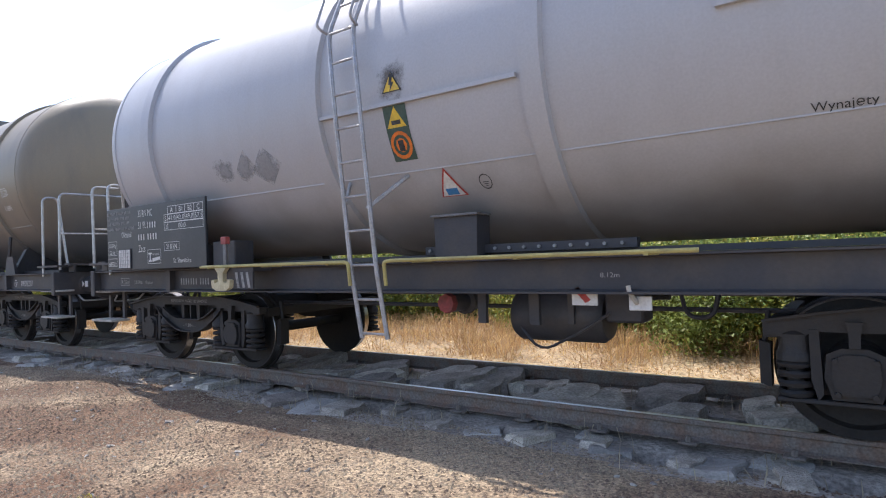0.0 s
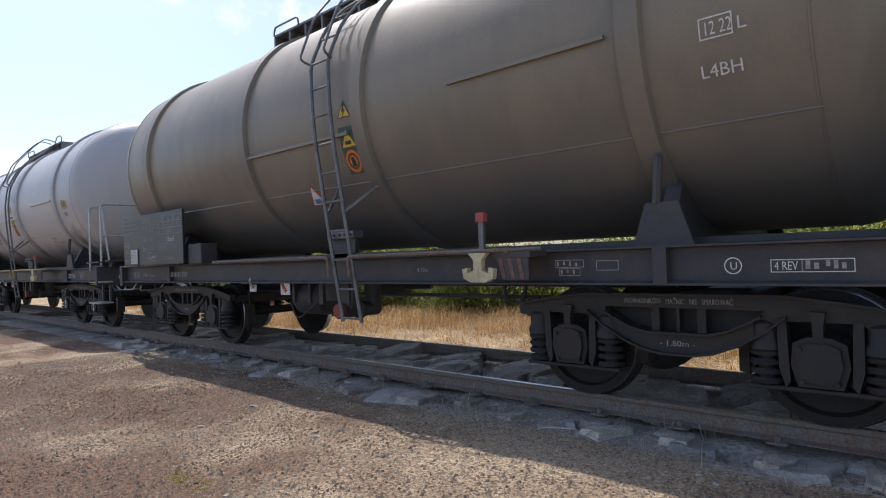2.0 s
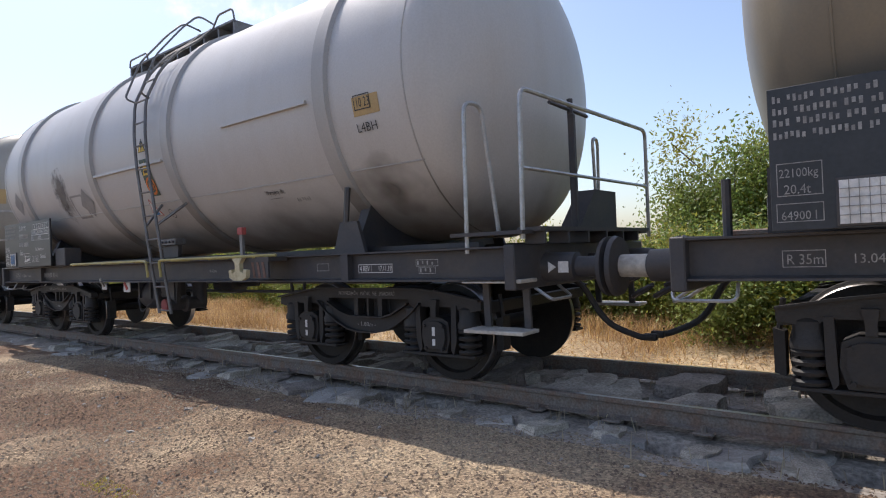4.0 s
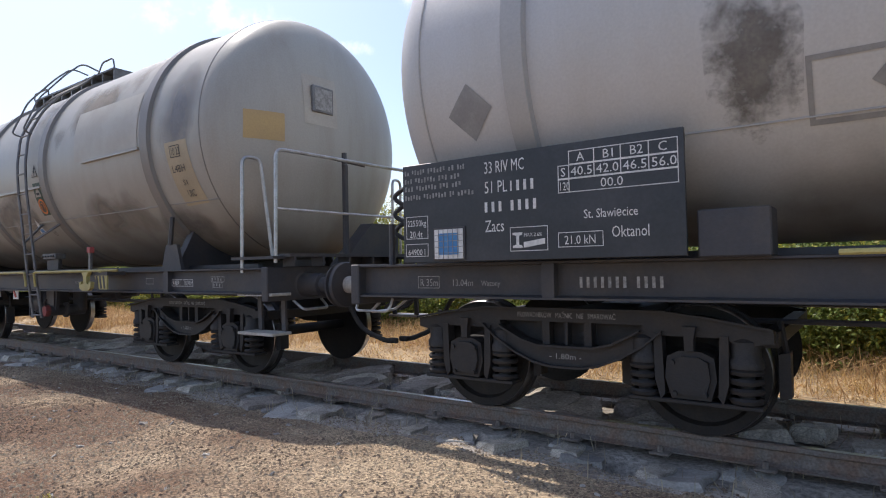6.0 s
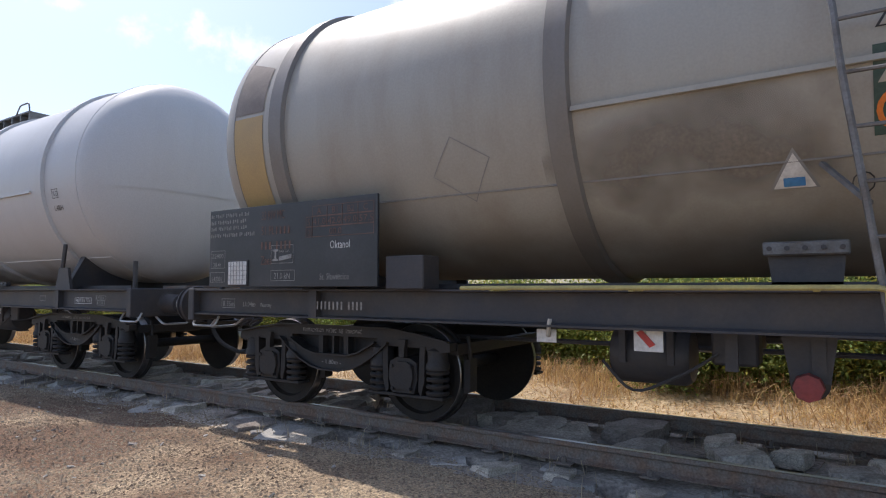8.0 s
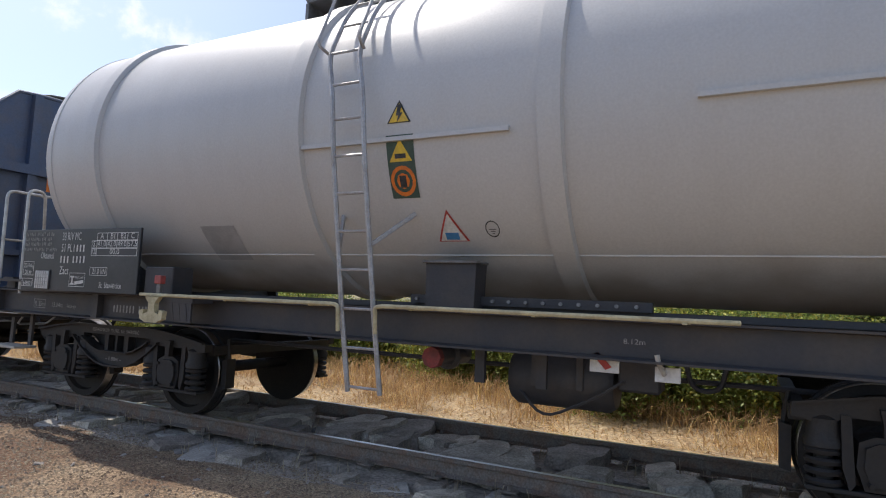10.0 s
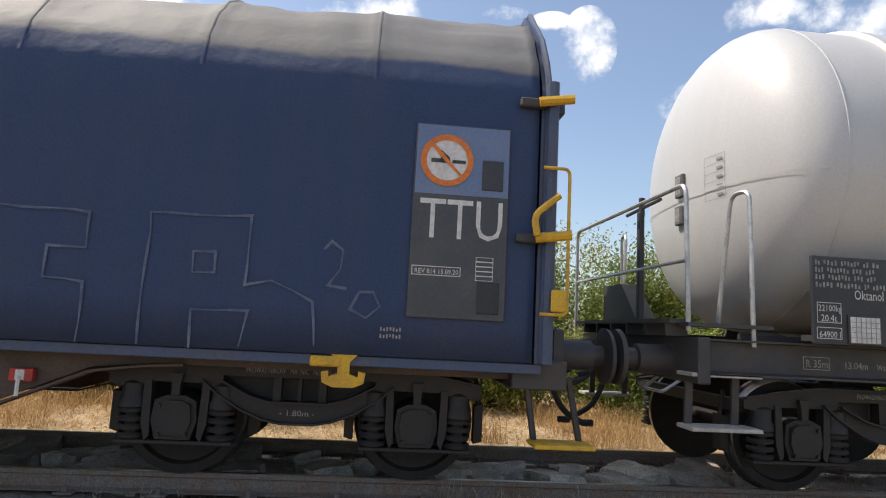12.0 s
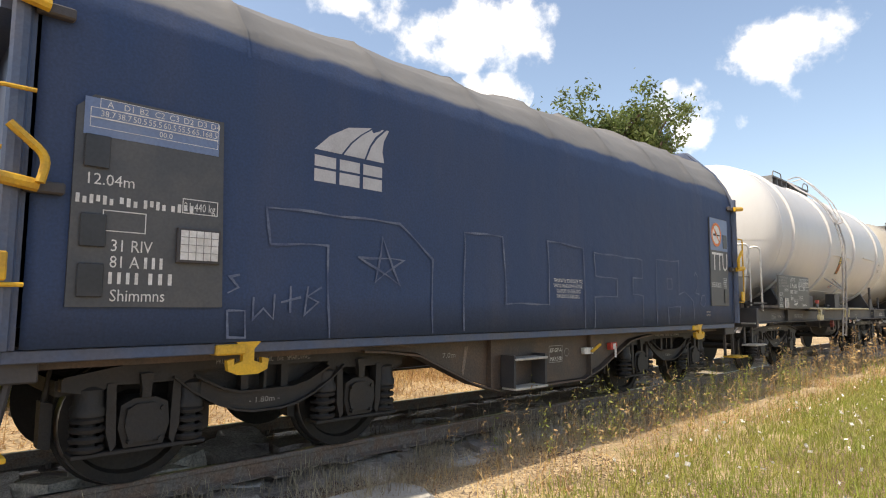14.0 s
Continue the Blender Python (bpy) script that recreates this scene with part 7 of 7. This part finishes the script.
def strip_mesh(name, quads, material, label, category, parent=None, kind="stuff"):
    """Many small leaves or blades in one mesh: an (n, k, 3) array of corners."""
    q = np.asarray(quads, dtype=float)
    n, k = q.shape[0], q.shape[1]
    me = bpy.data.meshes.new(name)
    me.from_pydata(q.reshape(-1, 3).tolist(), [], np.arange(n * k).reshape(n, k).tolist())
    me.materials.append(material)
    ob = new(name, me)
    if parent:
        ob.parent = parent
    return tagged(ob, label, category, "", kind)


R = np.random.RandomState(11)


def blades(n, x0, x1, y0, y1, h0, h1, width, lean, clump=0.0, base=None, thin=None):
    x, y = R.uniform(x0, x1, n), R.uniform(y0, y1, n)
    if clump:
        d = np.array([noise.noise((a * clump, b * clump, 5.0)) for a, b in zip(x, y)])
        keep = d + R.uniform(-0.25, 0.25, n) > -0.05
        x, y = x[keep], y[keep]
        n = len(x)
    if thin is not None:
        keep = R.uniform(0, 1, n) < thin(x, y)
        x, y = x[keep], y[keep]
        n = len(x)
    z = np.array([ground_height(a, b) for a, b in zip(x, y)]) - 0.01
    h = R.uniform(h0, h1, n)
    a = R.uniform(0, 2 * np.pi, n)
    l = np.abs(R.normal(0, lean, n)) * h
    f = R.uniform(0, 2 * np.pi, n)
    dx, dy = np.cos(f) * width / 2, np.sin(f) * width / 2
    p0 = np.stack([x - dx, y - dy, z], 1)
    p1 = np.stack([x + dx, y + dy, z], 1)
    mx, my, mz = x + np.cos(a) * l * 0.35, y + np.sin(a) * l * 0.35, z + h * 0.6
    p2 = np.stack([mx + dx * 0.8, my + dy * 0.8, mz], 1)
    p3 = np.stack([mx - dx * 0.8, my - dy * 0.8, mz], 1)
    tz = z + np.maximum(h * 0.35, h - l * 0.5)
    t0 = np.stack([x + np.cos(a) * l, y + np.sin(a) * l, tz], 1)
    low = np.stack([p0, p1, p2, p3], 1)
    top = np.stack([p3, p2, t0 + (p2 - p3) * 0.1, t0], 1)
    return np.concatenate([low, top])


def seedheads(n, x0, x1, y0, y1, h0, h1, size, per=14):
    x, y = R.uniform(x0, x1, n), R.uniform(y0, y1, n)
    h = R.uniform(h0, h1, n)
    out = []
    for a, b, c in zip(x, y, h):
        z = ground_height(a, b)
        lean = R.normal(0, 0.10, 2)
        top = np.array([a + lean[0] * c, b + lean[1] * c, z + c])
        foot = np.array([a, b, z])
        w = np.array([0.003, 0.002, 0])
        out.append([foot - w, foot + w, top + w, top - w])
        for _ in range(per):
            t = R.uniform(0.35, 1.0)
            p = foot + (top - foot) * t + R.normal(0, 0.035, 3) * (1.3 - t)
            u, v = R.normal(0, size, 3), R.normal(0, size, 3)
            out.append([p - u, p - v * 0.5, p + u, p + v * 0.5])
    return np.array(out)


strip_mesh("dry_grass", blades(46000, -22, 14, 2.55, 5.2, 0.12, 0.50, 0.009, 1.15, 0.9), M_STRAW, "tall bleached dry grass behind the track", "dry grass")
strip_mesh("straw_litter", blades(24000, -20, 14, 2.1, 4.2, 0.02, 0.10, 0.012, 3.0), M_STRAW, "flattened straw on the verge", "dry grass")
strip_mesh("track_weeds", blades(5000, -12, 12, -0.75, 2.2, 0.04, 0.22, 0.008, 0.6, 1.2), M_STRAW2, "grey dry weeds between the rails", "weeds")
strip_mesh("verge_weeds", blades(20000, 0.2, 22, -1.2, -0.12, 0.05, 0.32, 0.006, 0.6, 1.4), M_STRAW2, "short dry weeds along the rail", "weeds")
strip_mesh("verge_straw", blades(9000, 3.4, 30, -2.2, -0.9, 0.03, 0.22, 0.008, 1.3, 1.1), M_STRAW, "straw-coloured grass on the verge", "dry grass")
strip_mesh("lawn", blades(36000, 3.6, 16, -4.6, -1.7, 0.05, 0.20, 0.007, 0.7, 0.0, None, lambda x, y: np.clip((-(y + 1.55)) * 1.4, 0, 1)), M_GRASS, "sunlit green grass beside the track", "grass")
strip_mesh("lawn_far", blades(9000, 16, 45, -6, -1.2, 0.08, 0.35, 0.014, 0.7), M_GRASS, "green grass further along the track", "grass")
strip_mesh("tall_weeds", seedheads(230, 4.3, 12, -2.2, -1.0, 0.3, 0.80, 0.009, 12), M_GRASS, "spindly tall weeds with seed heads", "weeds")
strip_mesh("dry_stalks", seedheads(230, 4.0, 14, -2.2, -0.85, 0.25, 0.75, 0.010, 13), M_STRAW, "dry brown weed stalks", "weeds")
strip_mesh("far_tall_grass", seedheads(120, 12, 26, -2.4, -0.6, 0.5, 1.1, 0.02), M_STRAW, "tall dry grass further along the track", "dry grass")
n = 160
fx, fy = R.uniform(4.5, 14, n), R.uniform(-4.2, -2.0, n)
heads = []
for a, b in zip(fx, fy):
    z = ground_height(a, b) + R.uniform(0.08, 0.2)
    for k in range(3):
        u, v = R.normal(0, 0.010, 3), R.normal(0, 0.010, 3)
        heads.append([(a + u[0], b + u[1], z + u[2]), (a + v[0], b + v[1], z + v[2]), (a - u[0], b - u[1], z - u[2]), (a - v[0], b - v[1], z - v[2])])
strip_mesh("moss_tuft", blades(700, -4.3, -3.75, -3.05, -2.9, 0.01, 0.03, 0.006, 0.8, 2.5), M_MOSS, "yellow-green moss tuft on the gravel", "moss")
strip_mesh("white_flowers", np.array(heads), M_FLOWER, "small white clover flowers in the grass", "flowers")


def leaves(centres, spread, per, size, flat=1.0):
    c = np.repeat(np.asarray(centres), per, 0)
    n = len(c)
    p = c + R.normal(0, 1, (n, 3)) * np.array([spread, spread, spread * flat])
    u = R.normal(0, 1, (n, 3))
    u /= np.linalg.norm(u, axis=1)[:, None]
    v = np.cross(u, R.normal(0, 1, (n, 3)))
    v /= np.linalg.norm(v, axis=1)[:, None]
    s = (size * R.uniform(0.6, 1.4, n))[:, None]
    return np.stack([p - u * s, p - v * s * 0.45, p + u * s, p + v * s * 0.45], 1)


def branches(height, spread, count, stem_r, trunk_h=0.25):
    """A stem with limbs; returns the mesh and the points where foliage hangs."""
    bm = BM()
    tips = []
    tube(bm, [(0, 0, -0.1), (0.03 * height, 0, height * trunk_h), (0, 0.02 * height, height * 0.6)], stem_r, 7)
    for k in range(count):
        a = R.uniform(0, 2 * np.pi)
        z0 = height * R.uniform(trunk_h * 0.5, 0.6)
        top = np.array([np.cos(a) * spread * R.uniform(0.35, 1.0), np.sin(a) * spread * R.uniform(0.35, 1.0), height * R.uniform(0.45, 1.0)])
        foot = np.array([0, 0, z0])
        mid = (foot + top) / 2 + R.normal(0, 0.08, 3) * height * 0.4
        tube(bm, [foot, mid, top], stem_r * 0.28, 5)
        for t in (0.35, 0.55, 0.72, 0.88, 1.0):
            q = foot * (1 - t) ** 2 + mid * 2 * t * (1 - t) + top * t * t
            tips.append(q + R.normal(0, 0.05, 3) * spread)
            if t > 0.5:
                tips.append(q + R.normal(0, 0.16, 3) * spread)
    return bm, tips


def bush(name, x, y, height, spread, count, per, size, mats, label, group, stem=0.05, low=True, tight=0.17):
    b = thing(name, x, y, GROUND_Z + 0.05, label, "tree" if name == "tree" else "bush", group)
    bm, tips = branches(height, spread, count, stem, 0.25 if name == "tree" else 0.12)
    part("trunk", bm, M_BARK, b, "", True)
    if low:
        tips += [np.array([R.uniform(-1, 1) * spread, R.uniform(-1, 1) * spread * 0.6, R.uniform(0.05, 0.5) * height]) for _ in range(count)]
    half = len(tips) // 3
    strip_mesh("crown", leaves(tips[half:], spread * tight, per, size), mats[0], "", "", b, "")
    strip_mesh("crown", leaves(tips[:half], spread * tight, per, size), mats[1], "", "", b, "")
    return b


FAR_BUSH = "bushes behind the track"
prototypes = [
    bush("bush", -2.9, 8.8, 3.5, 1.6, 32, 120, 0.044, (M_LEAF, M_LEAF2), "leafy green bush, taller than the wagons' frames", FAR_BUSH),
    bush("bush", -0.6, 8.9, 3.0, 1.7, 34, 125, 0.044, (M_LEAF, M_LEAF), "dense green bush behind the dry grass", FAR_BUSH),
    bush("bush", -5.0, 5.6, 1.2, 1.3, 30, 150, 0.030, (M_LEAF, M_LEAF2), "low green bramble bush in dry grass", FAR_BUSH),
]
rb = random.Random(8)
for k in range(34):
    p = prototypes[rb.randrange(2)]
    x = -46 + k * 2.15 + rb.uniform(-0.5, 0.5)
    if k in (16, 17, 18, 19, 20, 21):
        continue
    copy_thing(p, pose(x, rb.uniform(8.8, 10.5), GROUND_Z + 0.05, 0, 0, rb.uniform(0, 360)))
for k in range(34):
    x = -42 + k * 1.75 + rb.uniform(-0.4, 0.4)
    copy_thing(prototypes[2], pose(x, rb.uniform(5.0, 6.0) if -6 < x < 4 else rb.uniform(5.2, 6.6), GROUND_Z + 0.02, 0, 0, rb.uniform(0, 360)))
for x, y in ((-1.9, 4.7), (-0.6, 4.9)):
    copy_thing(prototypes[2], pose(x, y, GROUND_Z, 0, 0, rb.uniform(0, 360)))
bush("tree", 22.1, 9.9, 9.0, 4.3, 210, 125, 0.09, (M_LEAF3, M_LEAF3), "tall airy robinia tree behind the train", "", 0.16, False, 0.055)


# ---- what moves ----
def motions():
    times = [t for t, s in TRAIN_ROWS]
    gone = [s for t, s in TRAIN_ROWS]
    steps = [k * 0.125 for k in range(113)]
    rolled = [float(np.interp(t, times, gone)) for t in steps]
    for w in WAGONS + [COIL, COIL_2]:
        x, y, z = w.matrix_basis.translation
        walk(w, [(t, pose(x + s, y, z)) for t, s in TRAIN_ROWS])
        for c in w.children:
            if c.name.startswith("wheelset"):
                cx = c.matrix_basis.translation.x
                walk(c, [(t, pose(cx, 0, WHEEL_R, 0, math.degrees(s / WHEEL_R), 0)) for t, s in zip(steps, rolled)])


motions()
